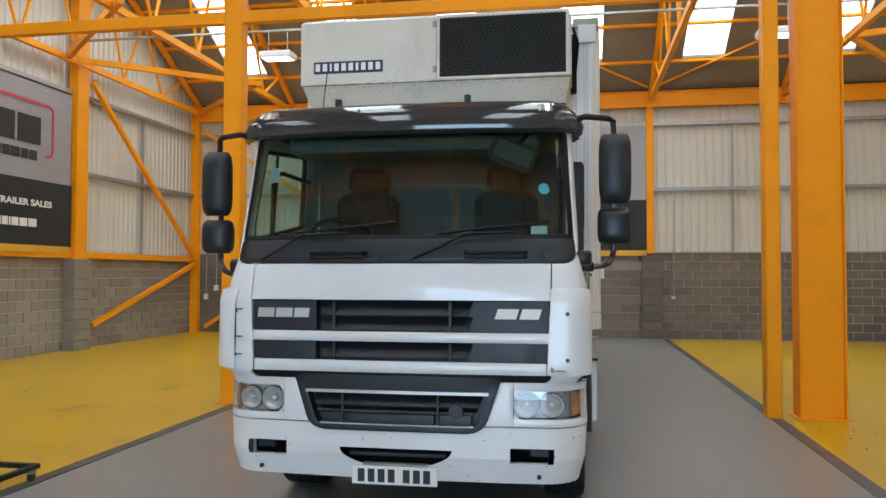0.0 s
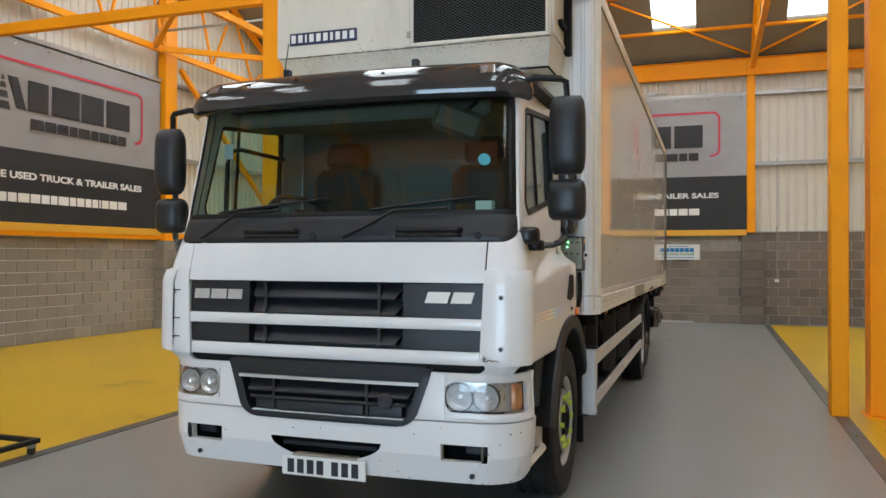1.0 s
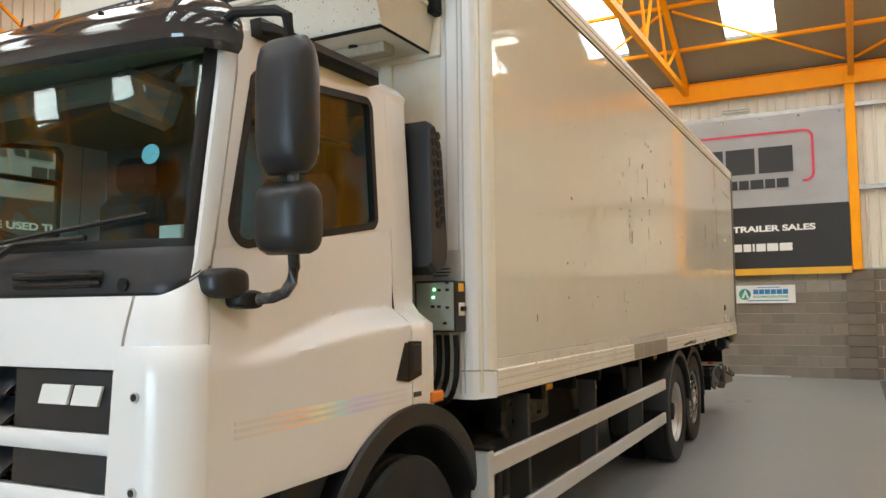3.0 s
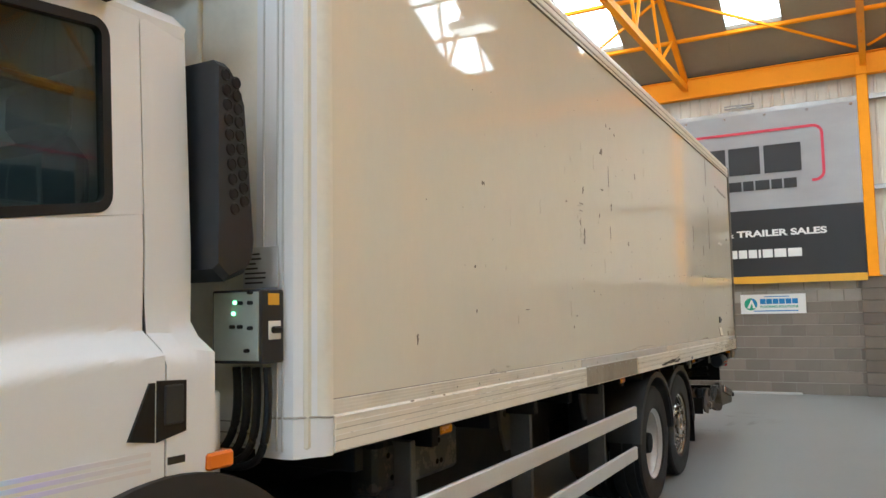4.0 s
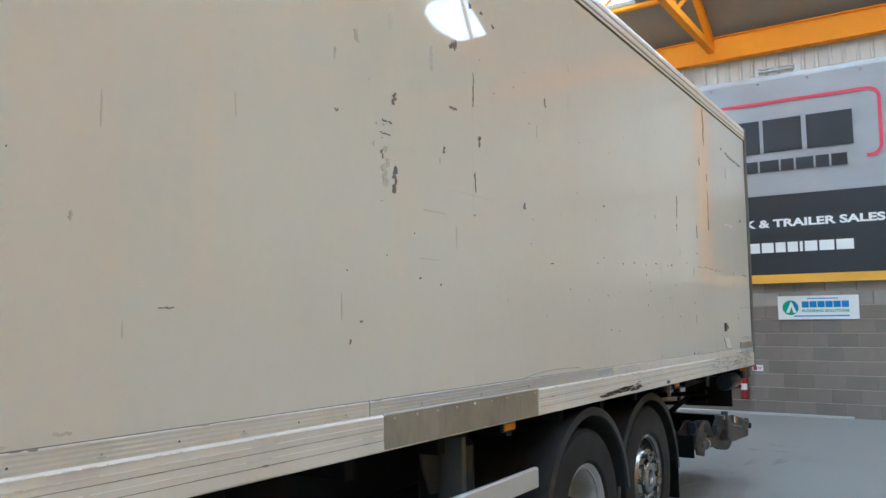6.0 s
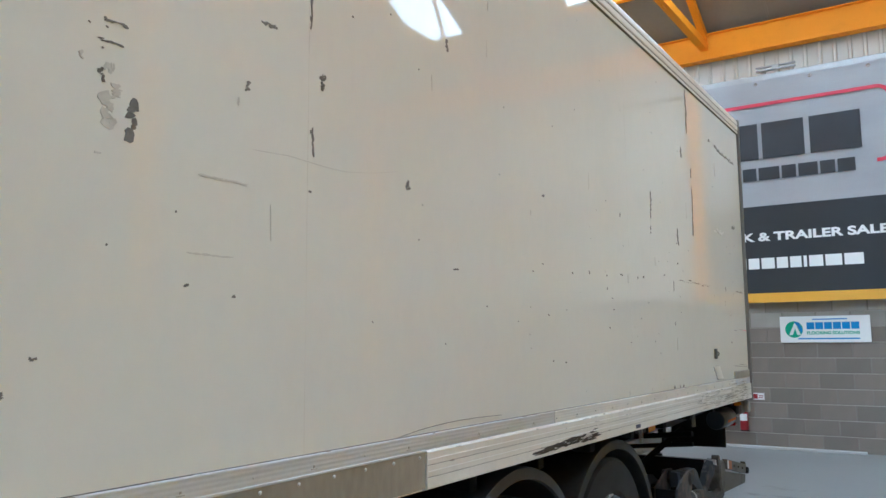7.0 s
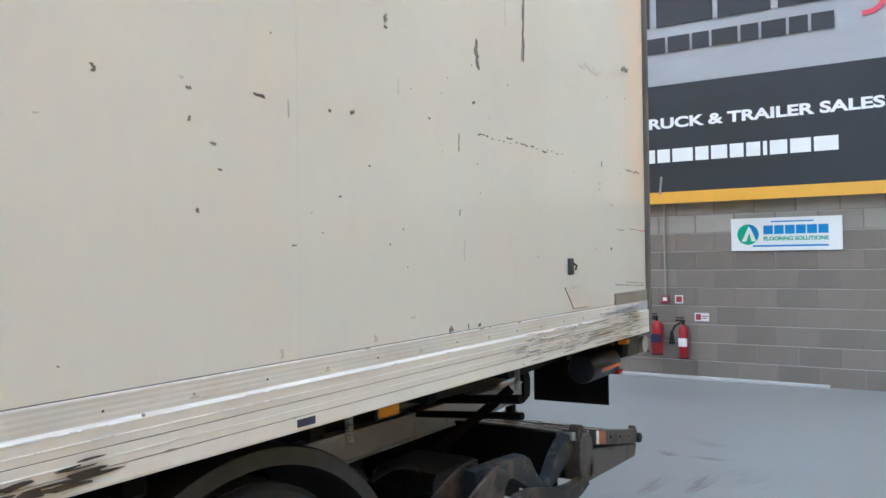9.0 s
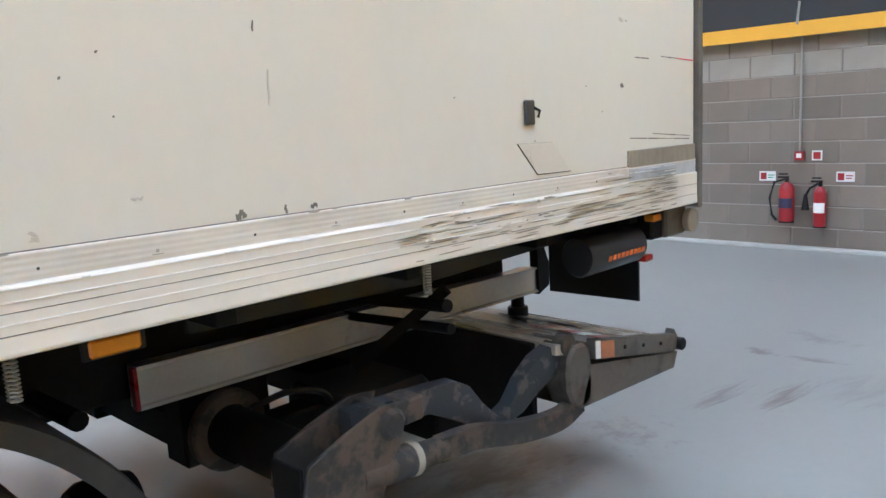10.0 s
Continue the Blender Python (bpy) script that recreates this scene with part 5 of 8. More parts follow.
for x in (-0.33, 0.26):
    P("grille_rib", Shape().box(x - 0.008, x + 0.008, 0.0, 0.06, 0.74, 0.92, 0.003), PLASTIC, low)
P("tow_cover", Shape().cyl((0.37, -0.004, 0.825), 0.045, 0.03, 1, 20, 0.004), PLASTIC, low, "round towing-eye cover")

# ---- wheel arch, steps ----
for sx in (-1, 1):
    fl = Shape().lathe([(0.63, sx * 0.85), (0.63, sx * 1.165), (0.64, sx * 1.178), (0.66, sx * 1.182), (0.725, sx * 1.174), (0.73, sx * 1.155), (0.70, sx * 1.10), (0.68, sx * 0.85)], (0, ARCH_Y, 0.5), 0, 40, -8, 172, True)
    P("wheel_arch", fl, PLASTIC_MID, label="dusty dark grey plastic wheel arch")
    P("arch_liner", Shape().lathe([(0.66, sx * 0.45), (0.66, sx * 0.86), (0.68, sx * 0.86), (0.68, sx * 0.45)], (0, ARCH_Y, 0.5), 0, 30, -20, 185, True), BLACK)
    P("step_panel", Shape().prism([(0.56, 0.735), (0.72, 0.715), (0.76, 0.80), (0.82, 0.95), (0.90, 1.06), (0.62, 1.06), (0.58, 0.90)], 0, sx * 0.98, sx * 1.085, 0.012), PLASTIC_BLUE, label="grey plastic panel with entry step")
    P("entry_tread", Shape().box(sx * 0.8, sx * 1.08, 0.40, 0.66, 0.755, 0.79, 0.01), PLASTIC_MID)
    P("step_well", Shape().box(sx * 0.78, sx * 0.80, 0.30, 0.75, 0.74, 1.05, 0.004), RECESS_SHADE)
    P("mudflap", Shape().box(sx * 0.85, sx * 1.14, 2.07, 2.085, 0.2, 0.62, 0.004), BLACK, label="black rubber mudflap")
    m = Shape().box(sx * 1.13, sx * 1.18, 1.54, 1.65, 1.215, 1.268, 0.008)
    P("side_indicator", m, AMBER, label="amber side indicator")
under = Shape().box(-0.85, 0.85, 0.2, 1.5, 0.65, 1.2, 0.05)
P("engine_tunnel", under, BLACK)

# ---- mirrors ----
def ring_block(cx, cy, z0, z1, wx, wy, back=0.6):
    """A mirror housing: a rounded shell, bulged towards the front."""
    rings = []
    n = 20
    for k in range(17):
        t = k / 16
        z = z0 + (z1 - z0) * t
        e = (1 - abs(2 * t - 1) ** 4) ** 0.42 * 0.9 + 0.1 if 0 < t < 1 else 0.3
        ring = []
        for j in range(n):
            q = 2 * math.pi * j / n
            c, s_ = math.cos(q), math.sin(q)
            px = abs(c) ** 0.7 * math.copysign(1, c)
            py = abs(s_) ** 0.75 * math.copysign(1, s_)
            ring.append((cx + px * wx / 2 * (0.66 + 0.34 * e), cy + py * wy / 2 * e, z))
        rings.append(ring)
    return Shape().loft(rings)


for sx in (-1, 1):
    mr = P("mirror", ring_block(sx * 1.32, 0.34, 2.085, 2.515, 0.20, 0.16), MIRROR_SHELL, label="large dark grey door mirror on a bracket")
    P("mirror_glass", Shape().box(sx * 1.25, sx * 1.39, 0.408, 0.413, 2.15, 2.45, 0.004), CHROME, mr)
    P("wide_angle_mirror", ring_block(sx * 1.315, 0.35, 1.83, 2.055, 0.21, 0.17), MIRROR_SHELL, mr, "smaller wide-angle mirror")
    P("mirror_arm", Shape().tube([(sx * 1.02, 0.33, 2.60), (sx * 1.14, 0.30, 2.625), (sx * 1.28, 0.33, 2.615), (sx * 1.31, 0.35, 2.60), (sx * 1.315, 0.36, 2.5)], 0.019, 8), BLACK, mr)
    P("mirror_tube", Shape().tube([(sx * 1.31, 0.37, 2.52), (sx * 1.31, 0.38, 2.2), (sx * 1.31, 0.38, 1.85), (sx * 1.31, 0.385, 1.79), (sx * 1.30, 0.385, 1.745), (sx * 1.275, 0.38, 1.71), (sx * 1.235, 0.37, 1.695), (sx * 1.18, 0.355, 1.69), (sx * 1.12, 0.34, 1.69)], 0.019, 10), WORN_TUBE, mr, "black mirror tube with worn-off paint")
    P("mirror_foot", ring_block(sx * 1.115, 0.275, 1.695, 1.79, 0.12, 0.17), MIRROR_SHELL, mr)
    P("mirror_elbow", ring_block(sx * 1.14, 0.345, 1.66, 1.72, 0.10, 0.12), BLACK, mr)
    if sx < 0:
        mr.location.z = -0.05

# ---- cab interior ----
P("dashboard", Shape().prism([(0.28, 1.5), (0.22, 1.84), (0.42, 1.885), (0.60, 1.84), (0.68, 1.70), (0.66, 1.45)], 0, -0.98, 0.98, 0.02), INTERIOR, label="dark grey dashboard")
P("paper", Shape().box(0.80, 0.90, 0.30, 0.36, 1.885, 1.945, 0.003), PAPER, label="small white paper propped on the dashboard")
sw = P("steering_wheel", Shape().lathe([(0.215 + 0.017 * math.cos(q), 0.017 * math.sin(q)) for q in np.linspace(0, 2 * math.pi, 9)], (0, 0, 0), 2, 32), BLACK, label="black steering wheel")
sw.matrix_local = pose(-0.55, 0.72, 1.90, -32)
P("spokes", Shape().box(-0.2, 0.2, -0.025, 0.025, -0.02, 0.01, 0.006).cyl((0, 0, -0.04), 0.06, 0.05, 2, 16), BLACK, sw)
for x in (-0.55, 0.55):
    st = P("seat", Shape().box(x - 0.25, x + 0.25, 0.85, 1.35, 1.5, 1.66, 0.05).box(x - 0.2, x + 0.2, 0.95, 1.3, 1.27, 1.5, 0.02), SEAT, label="dark fabric cab seat")
    P("backrest", Shape().box(x - 0.24, x + 0.24, 1.28, 1.45, 1.6, 2.28, 0.07), SEAT, st)
    P("headrest", Shape().box(x - 0.15, x + 0.15, 1.33, 1.43, 2.28, 2.48, 0.05), SEAT, st)
P("tag", Shape().box(-0.995, -0.93, 0.475, 0.481, 2.27, 2.37, 0.002), PAPER, label="small white tag hung on the grab rail")
P("rear_lining", Shape().box(-1.0, 1.0, 1.54, 1.565, 1.3, 2.6, 0.01), INTERIOR, label="grey lining of the cab's rear wall")
P("headliner", Shape().box(-0.98, 0.98, 0.5, 1.6, 2.58, 2.61, 0.01).box(-0.85, 0.85, 0.42, 0.75, 2.46, 2.56, 0.02), INTERIOR)
km = P("kerb_mirror", Shape().box(-0.15, 0.15, -0.05, 0.05, -0.085, 0.085, 0.03), BRACKET, label="dark rectangular mirror behind the windscreen")
km.matrix_local = pose(0.68, 0.36, 2.41, 0, 22, 10)
P("mirror_stalk", Shape().tube([(0, 0, 0.05), (0.05, 0.05, 0.16)], 0.012, 6), BLACK, km)
for sx in (-1, 1):
    P("grab_rail", Shape().tube([(sx * 0.98, 0.47, 1.86), (sx * 0.985, 0.5, 2.25), (sx * 0.975, 0.54, 2.33), (sx * 0.96, 0.62, 2.35), (sx * 0.97, 1.2, 2.35)], 0.016, 8), BLACK, label="black grab rail inside the door")

# ---- wheels ----
def tyre_profile(r, w, rim):
    g = [(rim, -w / 2 * 0.82), (rim + 0.03, -w / 2 * 0.98), (r * 0.86, -w / 2), (r * 0.965, -w / 2 * 0.95), (r, -w / 2 * 0.80)]
    for k in (-0.42, 0.0, 0.42):
        g += [(r, w * (k - 0.10) * 0.5 * 1.6), (r - 0.012, w * (k - 0.085) * 0.5 * 1.6), (r - 0.012, w * (k + 0.085) * 0.5 * 1.6), (r, w * (k + 0.10) * 0.5 * 1.6)]
    g += [(r, w / 2 * 0.80), (r * 0.965, w / 2 * 0.95), (r * 0.86, w / 2), (rim + 0.03, w / 2 * 0.98), (rim, w / 2 * 0.82)]
    return g


def wheel(xo, y, r, w, style, side, caps=False):
    """One wheel; xo is the outer face of its tyre."""
    xc = xo - side * w / 2
    rim = 0.292
    t = P("wheel", Shape().lathe([(rim - 0.012, -w / 2 * 0.8), (rim + 0.014, -w / 2 * 0.86), (rim - 0.012, -w / 2 * 0.7), (rim - 0.02, w / 2 * 0.7), (rim + 0.014, w / 2 * 0.86), (rim + 0.004, w / 2 * 0.9), (rim - 0.012, w / 2 * 0.8),
                                  *([(rim - 0.022, w * 0.22), (0.258, w * 0.12), (0.235, w * 0.14), (0.212, w * 0.34), (0.198, w * 0.42), (0.138, w * 0.43), (0.128, w * 0.40), (0.122, w * 0.2), (0.0, w * 0.2)] if style == "out" else
                                    [(rim - 0.035, w * 0.1), (rim - 0.045, -w * 0.2), (0.2, -w * 0.26), (0.16, -w * 0.24), (0.0, -w * 0.24)])], (0, 0, 0), 0, 40), SILVER if caps else WHEEL_CHROME if style == "out" else DISH, label="silver steel wheel")
    if caps:
        P("wheel_disc", Shape().lathe([(rim - 0.02, w * 0.30), (rim - 0.021, w * 0.235), (0.258, w * 0.135), (0.235, w * 0.155), (0.216, w * 0.34), (0.20, w * 0.425)], (0, 0, 0), 0, 40), DISC_DARK, t, "dark wheel disc")
        P("nut_ring", Shape().lathe([(0.20, w * 0.425), (0.199, w * 0.435), (0.137, w * 0.442), (0.13, w * 0.42)], (0, 0, 0), 0, 40), GALV, t)
    t.matrix_local = pose(xc, y, r) if side > 0 else pose(xc, y, r, 0, 0, 180)
    P("tyre", Shape().lathe(tyre_profile(r, w, rim), (0, 0, 0), 0, 48), RUBBER, t, "worn black tyre")
    face = w * 0.43 if style == "out" else -w * 0.24
    P("hub", Shape().lathe([(0.128, face - 0.01), (0.128, face + 0.03), (0.11, face + 0.05), (0.085, face + 0.16), (0.0, face + 0.17)] if style == "in" else [(0.108, face - 0.06), (0.108, face + 0.012), (0.10, face + 0.02), (0.06, face + 0.022), (0.055, face + 0.005), (0.0, face + 0.005)], (0, 0, 0), 0, 24), STEEL_DIRT if style == "in" or caps else WHEEL_CHROME, t)
    for k in range(10):
        q = 2 * math.pi * k / 10
        P("wheel_nut", Shape().cyl((face - 0.002, 0.1675 * math.cos(q), 0.1675 * math.sin(q)), 0.019, 0.03, 0, 6).add([], []), LIME if caps else WHEEL_CHROME if style == "out" else GALV, t, "lime green nut cap" if caps else "")
        if caps and k % 2 == 0:
            P("nut_pointer", Shape().box(face + 0.014, face + 0.026, 0.1675 * math.cos(q) - 0.014, 0.1675 * math.cos(q) + 0.028, 0.1675 * math.sin(q) - 0.016, 0.1675 * math.sin(q) + 0.03, 0.004), LIME, t)
    for k in range(8):
        q = 2 * math.pi * (k + 0.5) / 8
        if style == "out":
            P("hand_hole", Shape().cyl((w * 0.13, 0.246 * math.cos(q), 0.246 * math.sin(q)), 0.018, 0.008, 0, 12), BLACK, t)
    return t


for sx in (-1, 1):
    wheel(sx * 1.135, 1.40, 0.5, 0.3, "out", sx, caps=True)
    wheel(sx * 1.215, 6.8, 0.5, 0.28, "in", sx)
    wheel(sx * 0.885, 6.8, 0.5, 0.28, "in", sx)
    wheel(sx * 1.165, 8.05, 0.5, 0.3, "out", sx)
    for y in (6.8, 8.05):
        if y > 8:
            f = Shape().lathe([(0.672, sx * 0.70), (0.672, sx * 1.14), (0.63, sx * 1.155), (0.632, sx * 1.168), (0.68, sx * 1.165), (0.686, sx * 1.15), (0.686, sx * 0.70)], (0, 8.08, 0.41), 0, 40, 4, 176, True)
            P("rear_mudguard", f, GUARD, label="black plastic mudguard")
            P("guard_stay", Shape().tube([(sx * 0.50, 8.68, 0.82), (sx * 0.76, 8.70, 0.81)], 0.028, 10), STEEL_DIRT, label="dirty tubular mudguard stay")
            continue
        f = Shape().lathe([(0.60, sx * 0.72), (0.60, sx * 1.225), (0.575, sx * 1.235), (0.58, sx * 1.25), (0.625, sx * 1.245), (0.63, sx * 1.22), (0.63, sx * 0.72)], (0, y, 0.5), 0, 36, 6, 172, True)
        P("rear_mudguard", f, GUARD, label="black plastic mudguard")
    P("mudflap", Shape().box(sx * 0.75, sx * 1.155, 8.745, 8.76, 0.22, 0.62, 0.003), BLACK)

# ---- chassis ----
for sx in (-1, 1):
    P("chassis_rail", Shape().box(sx * 0.36, sx * 0.44, 0.9, 10.8, 0.72, 1.0, 0.008), STEEL_DIRT, label="dirty dark chassis rail")
for y in (1.4, 6.8, 8.05):
    P("axle", Shape().tube([(-0.85, y, 0.5), (0.85, y, 0.5)], 0.07, 12).cyl((-0.22, y, 0.5), 0.2, 0.44, 0, 16, 0.05), STEEL_DIRT, label="dirty axle")
for y in (2.6, 4.3, 5.9, 7.4, 9.4):
    P("crossmember", Shape().box(-0.37, 0.37, y - 0.04, y + 0.04, 0.76, 0.96, 0.006), STEEL_DIRT)
for k in range(15):
    y = 2.3 + k * 0.6
    P("body_bearer", Shape().box(-1.2, 1.2, y - 0.03, y + 0.03, 1.08, 1.17, 0.004), STEEL_DIRT)
for sx in (-1, 1):
    P("fuel_tank" if sx < 0 else "battery_box", Shape().box(sx * 0.5, sx * 1.12, 2.4, 3.5, 0.42, 1.0, 0.05) if sx < 0 else Shape().box(0.5, 1.0, 2.35, 3.1, 0.5, 0.9, 0.03), PLASTIC_MID)
    P("side_locker", Shape().box(sx * 0.5, sx * 0.66, 3.45, 5.7, 0.62, 1.02, 0.02), STEEL_DIRT)
    for y in (2.75, 4.1, 5.52):
        br = Shape().prism([(y - 0.13, 1.16), (y + 0.13, 1.16), (y + 0.1, 0.98), (y + 0.06, 0.86), (y - 0.03, 0.86), (y - 0.09, 0.98)], 0, sx * 1.0, sx * 1.02, 0.004)
        br.box(sx * 1.02, sx * 1.15, y + 0.02, y + 0.06, 0.46, 1.12, 0.004)
        g = P("guard_bracket", br, BRACKET, label="dusty pressed steel bracket")
        for dy, z in ((-0.05, 1.08), (0.03, 1.08)):
            P("bracket_hole", Shape().cyl((sx * 1.018, y + dy, z), 0.018, 0.006, 0, 10), BLACK, g)
    for k in range(4):
        P("battery_rib", Shape().box(sx * 1.0, sx * 1.03, 2.40 + 0.11 * k, 2.43 + 0.11 * k, 0.53, 0.80, 0.004), BRACKET)
    lk = P("valve_locker", Shape().box(sx * 0.92, sx * 1.06, 2.62, 3.38, 0.90, 1.12, 0.02), ARM_PAINT, label="dark olive locker panel with bolt holes")
    for dy, z in ((0.10, 1.06), (0.13, 0.96), (0.52, 1.06), (0.56, 1.06), (0.54, 0.96), (0.58, 0.96)):
        P("bolt_hole", Shape().cyl((sx * 1.058, 2.62 + dy, z), 0.013, sx * 0.004, 0, 10), RECESS_SHADE, lk)
    P("air_tank", Shape().lathe([(0.0, -0.35), (0.1, -0.34), (0.135, -0.3), (0.135, 0.3), (0.1, 0.34), (0.0, 0.35)], (sx * 0.95, 5.72, 0.75), 2, 20), PLASTIC_MID)
    # side guard: end plate and two rails
    gd = P("side_guard", Shape().box(sx * 1.215, sx * 1.245, 2.0, 6.12, 0.80, 0.90, 0.006), ALU, label="silver aluminium side guard with two rails")
    P("lower_rail", Shape().box(sx * 1.215, sx * 1.245, 2.0, 6.10, 0.485, 0.585, 0.006), ALU, gd)
    P("end_post", Shape().box(sx * 1.14, sx * 1.25, 1.985, 2.05, 0.43, 0.93, 0.01), ALU, gd)
    P("post_cap", Shape().box(sx * 1.13, sx * 1.255, 1.975, 2.06, 0.93, 0.945, 0.004), BLACK, gd)
    for y, z in ((3.0, 1.125), (5.90, 1.105), (8.64, 1.083)):
        mk = P("marker_lamp", Shape().box(sx * 1.19, sx * 1.207, y - 0.055, y + 0.055, z, z + 0.04, 0.006), AMBER_GLOW, label="amber side marker lamp in a dark bezel")
        P("bezel", Shape().box(sx * 1.185, sx * 1.2, y - 0.068, y + 0.068, z - 0.004, z + 0.044, 0.004), BLACK, mk)

# ---- refrigerated body ----
BX, BF, BR, BB, BT = 1.275, 1.895, 11.073, 1.17, 3.58
# the body sits a little nose-up on the chassis
body = P("box_body", Shape().box(-BX + 0.03, BX - 0.03, BF + 0.03, BR - 0.03, BB + 0.02, BT - 0.02, 0.01), GRP, label="cream-white insulated box body")
body.matrix_local = Matrix.Translation((0, 2.0, 1.193)) @ pose(0, 0, 0, -0.476) @ Matrix.Translation((0, -2.0, -1.165))
for sx in (-1, 1):
    panel = P("side_panel", Shape().box(sx * (BX - 0.028), sx * (BX - 0.006), 2.03, BR - 0.012, 1.352, BT - 0.06, 0.002), GRP, body, "glossy cream-white side panel, scratched and scuffed")
    for y in (5.47, 8.158):
        P("panel_joint", Shape().box(sx * (BX - 0.012), sx * (BX - 0.0058), y - 0.0008, y + 0.0008, 1.354, BT - 0.062), PANEL_MARK, body, "fine vertical joint between side panels")
    # upper part of the lower rail: a rippled flange that covers the panel's foot
    flange = [(BX - 0.02, 1.3565), (BX + 0.0005, 1.356)] + [(BX + 0.0024 + 0.00028 * math.sin(2 * math.pi * k / 6), 1.3535 - 0.0510 * k / 24) for k in range(25)] + [(BX - 0.02, 1.3025)]
    P("flange_seam", Shape().box(sx * (BX - 0.02), sx * (BX - 0.0025), 2.04, BR - 0.014, 1.3555, 1.3585), GRIME, body, "thin dark seam above the flange")
    for ya, yb, m, say in ((2.035, 4.715, STRIP_BEIGE, "beige flange along the foot of the panel"), (4.72, 7.09, ALU, "bare aluminium flange along the foot of the panel"), (7.095, BR - 0.012, STRIP_BEIGE, "beige flange along the foot of the panel")):
        P("rail_flange", Shape().loft([[(sx * a, y, c) for a, c in flange] for y in (ya, yb)]), m, body, say)
    for k in range(36):
        y = 2.75 + 0.2295 * k
        if k % 2:
            P("rail_screw", Shape().lathe([(0.0034, 0.0), (0.003, sx * 0.0014), (0.0, sx * 0.002)], (sx * (BX + 0.002), y, 1.323), 0, 8), BRACKET if not 4.7 < y < 7.1 else ALU, body)
        else:
            P("rail_scuff", Shape().box(sx * BX, sx * (BX + 0.0042), y - 0.012, y + 0.012, 1.3135, 1.3155).box(sx * BX, sx * (BX + 0.0034), y - 0.003, y + 0.003, 1.3185, 1.325), SCUFF_GREY, body)
    # lower part: an extrusion with bright ridges and dark grooves
    prof = [(BX - 0.02, 1.302), (BX + 0.002, 1.302), (BX + 0.0075, 1.2985), (BX + 0.0095, 1.296), (BX + 0.0095, 1.2525), (BX + 0.0075, 1.252), (BX + 0.0075, 1.250), (BX + 0.0095, 1.2495), (BX + 0.0098, 1.2115), (BX + 0.0078, 1.211),
            (BX + 0.0078, 1.209), (BX + 0.0098, 1.2085), (BX + 0.0108, 1.19), (BX + 0.0115, 1.178), (BX + 0.010, 1.172), (BX - 0.01, 1.165), (BX - 0.02, 1.165)]
    P("lower_rail", crisp(Shape().loft([[(sx * a, y, c) for a, c in prof] for y in (2.035, 4.79)])), RAIL_WHITE, body, "ribbed white lower rail, scraped bare in places")
    P("lower_rail", crisp(Shape().loft([[(sx * a, y, c) for a, c in prof] for y in (6.06, BR - 0.012)])), RAIL_WHITE, body, "ribbed white lower rail, scraped bare in places")
    for z, d, e in ((1.2092, 0.0084, 0.0016), (1.2502, 0.0081, 0.0016)):
        for y0, y1 in ((2.04, 4.785), (6.065, BR - 0.016)):
            P("rail_groove", Shape().box(sx * (BX - 0.01), sx * (BX + d), y0, y1, z, z + e), GRIMY, body, "thin dark strip in a rail groove")
    # pale strips carry the rooflights' glint along the worn ridges
    for z, h in ((1.2945, 0.0017), (1.2705, 0.0013), (1.2305, 0.0013)):
        for y0, y1 in ((2.04, 4.785), (6.065, 10.35)):
            P("rail_edge", crisp(Shape().prism([(sx * (BX + 0.006), z - h), (sx * (BX + 0.0115), z - h * 0.8), (sx * (BX + 0.0110), z + h * 0.6), (sx * (BX + 0.007), z + h * 1.5)], 1, y0, y1)), EDGE_ALU, body, "worn edge of the rail, its glint painted as a pale strip")
    P("rail_sticker", Shape().box(sx * BX, sx * (BX + 0.0125), 8.125, 8.195, 1.182, 1.203, 0.001), NAVY, body, "small dark blue maker's sticker")
    P("rail_backing", Shape().box(sx * (BX - 0.03), sx * (BX - 0.012), 4.79, 6.06, 1.165, 1.337), RAIL_WHITE, body)
    rp = P("repair_plate", Shape().box(sx * (BX - 0.012), sx * (BX + 0.006), 4.795, 6.055, 1.175, 1.302, 0.002), ALU_DULL, body, "dull bare aluminium repair plate")
    P("plate_lip", Shape().box(sx * (BX - 0.004), sx * (BX + 0.009), 4.795, 6.055, 1.297, 1.304, 0.001), ALU, rp, "bright folded lip")
    for k in range(9):
        P("rivet", Shape().lathe([(0.006, 0.0), (0.004, sx * 0.003), (0.0, sx * 0.004)], (sx * (BX + 0.006), 4.86 + k * 0.145, 1.282), 0, 8), ALU, rp)
    top = [(BX - 0.03, 3.525), (BX + 0.004, 3.527), (BX + 0.006, 3.545), (BX + 0.001, 3.550), (BX + 0.001, 3.556), (BX + 0.007, 3.561), (BX + 0.007, 3.595), (BX + 0.002, 3.600), (BX + 0.002, 3.606), (BX + 0.006, 3.611), (BX + 0.004, 3.640), (BX - 0.010, 3.664), (BX - 0.06, 3.671), (BX - 0.06, 3.56)]
    P("top_rail", crisp(Shape().loft([[(sx * a, y, c) for a, c in top] for y in (BF + 0.138, BR)])), RAIL_WHITE, body, "ribbed pale roof rail, dark in its grooves")
    for z, e in ((3.5502, 0.0056), (3.6005, 0.005), (3.5245, 0.003)):
        P("rail_groove", Shape().box(sx * (BX - 0.02), sx * (BX + 0.0035), BF + 0.139, BR - 0.001, z, z + e), GRIMY, body, "thin dark strip in a rail groove")
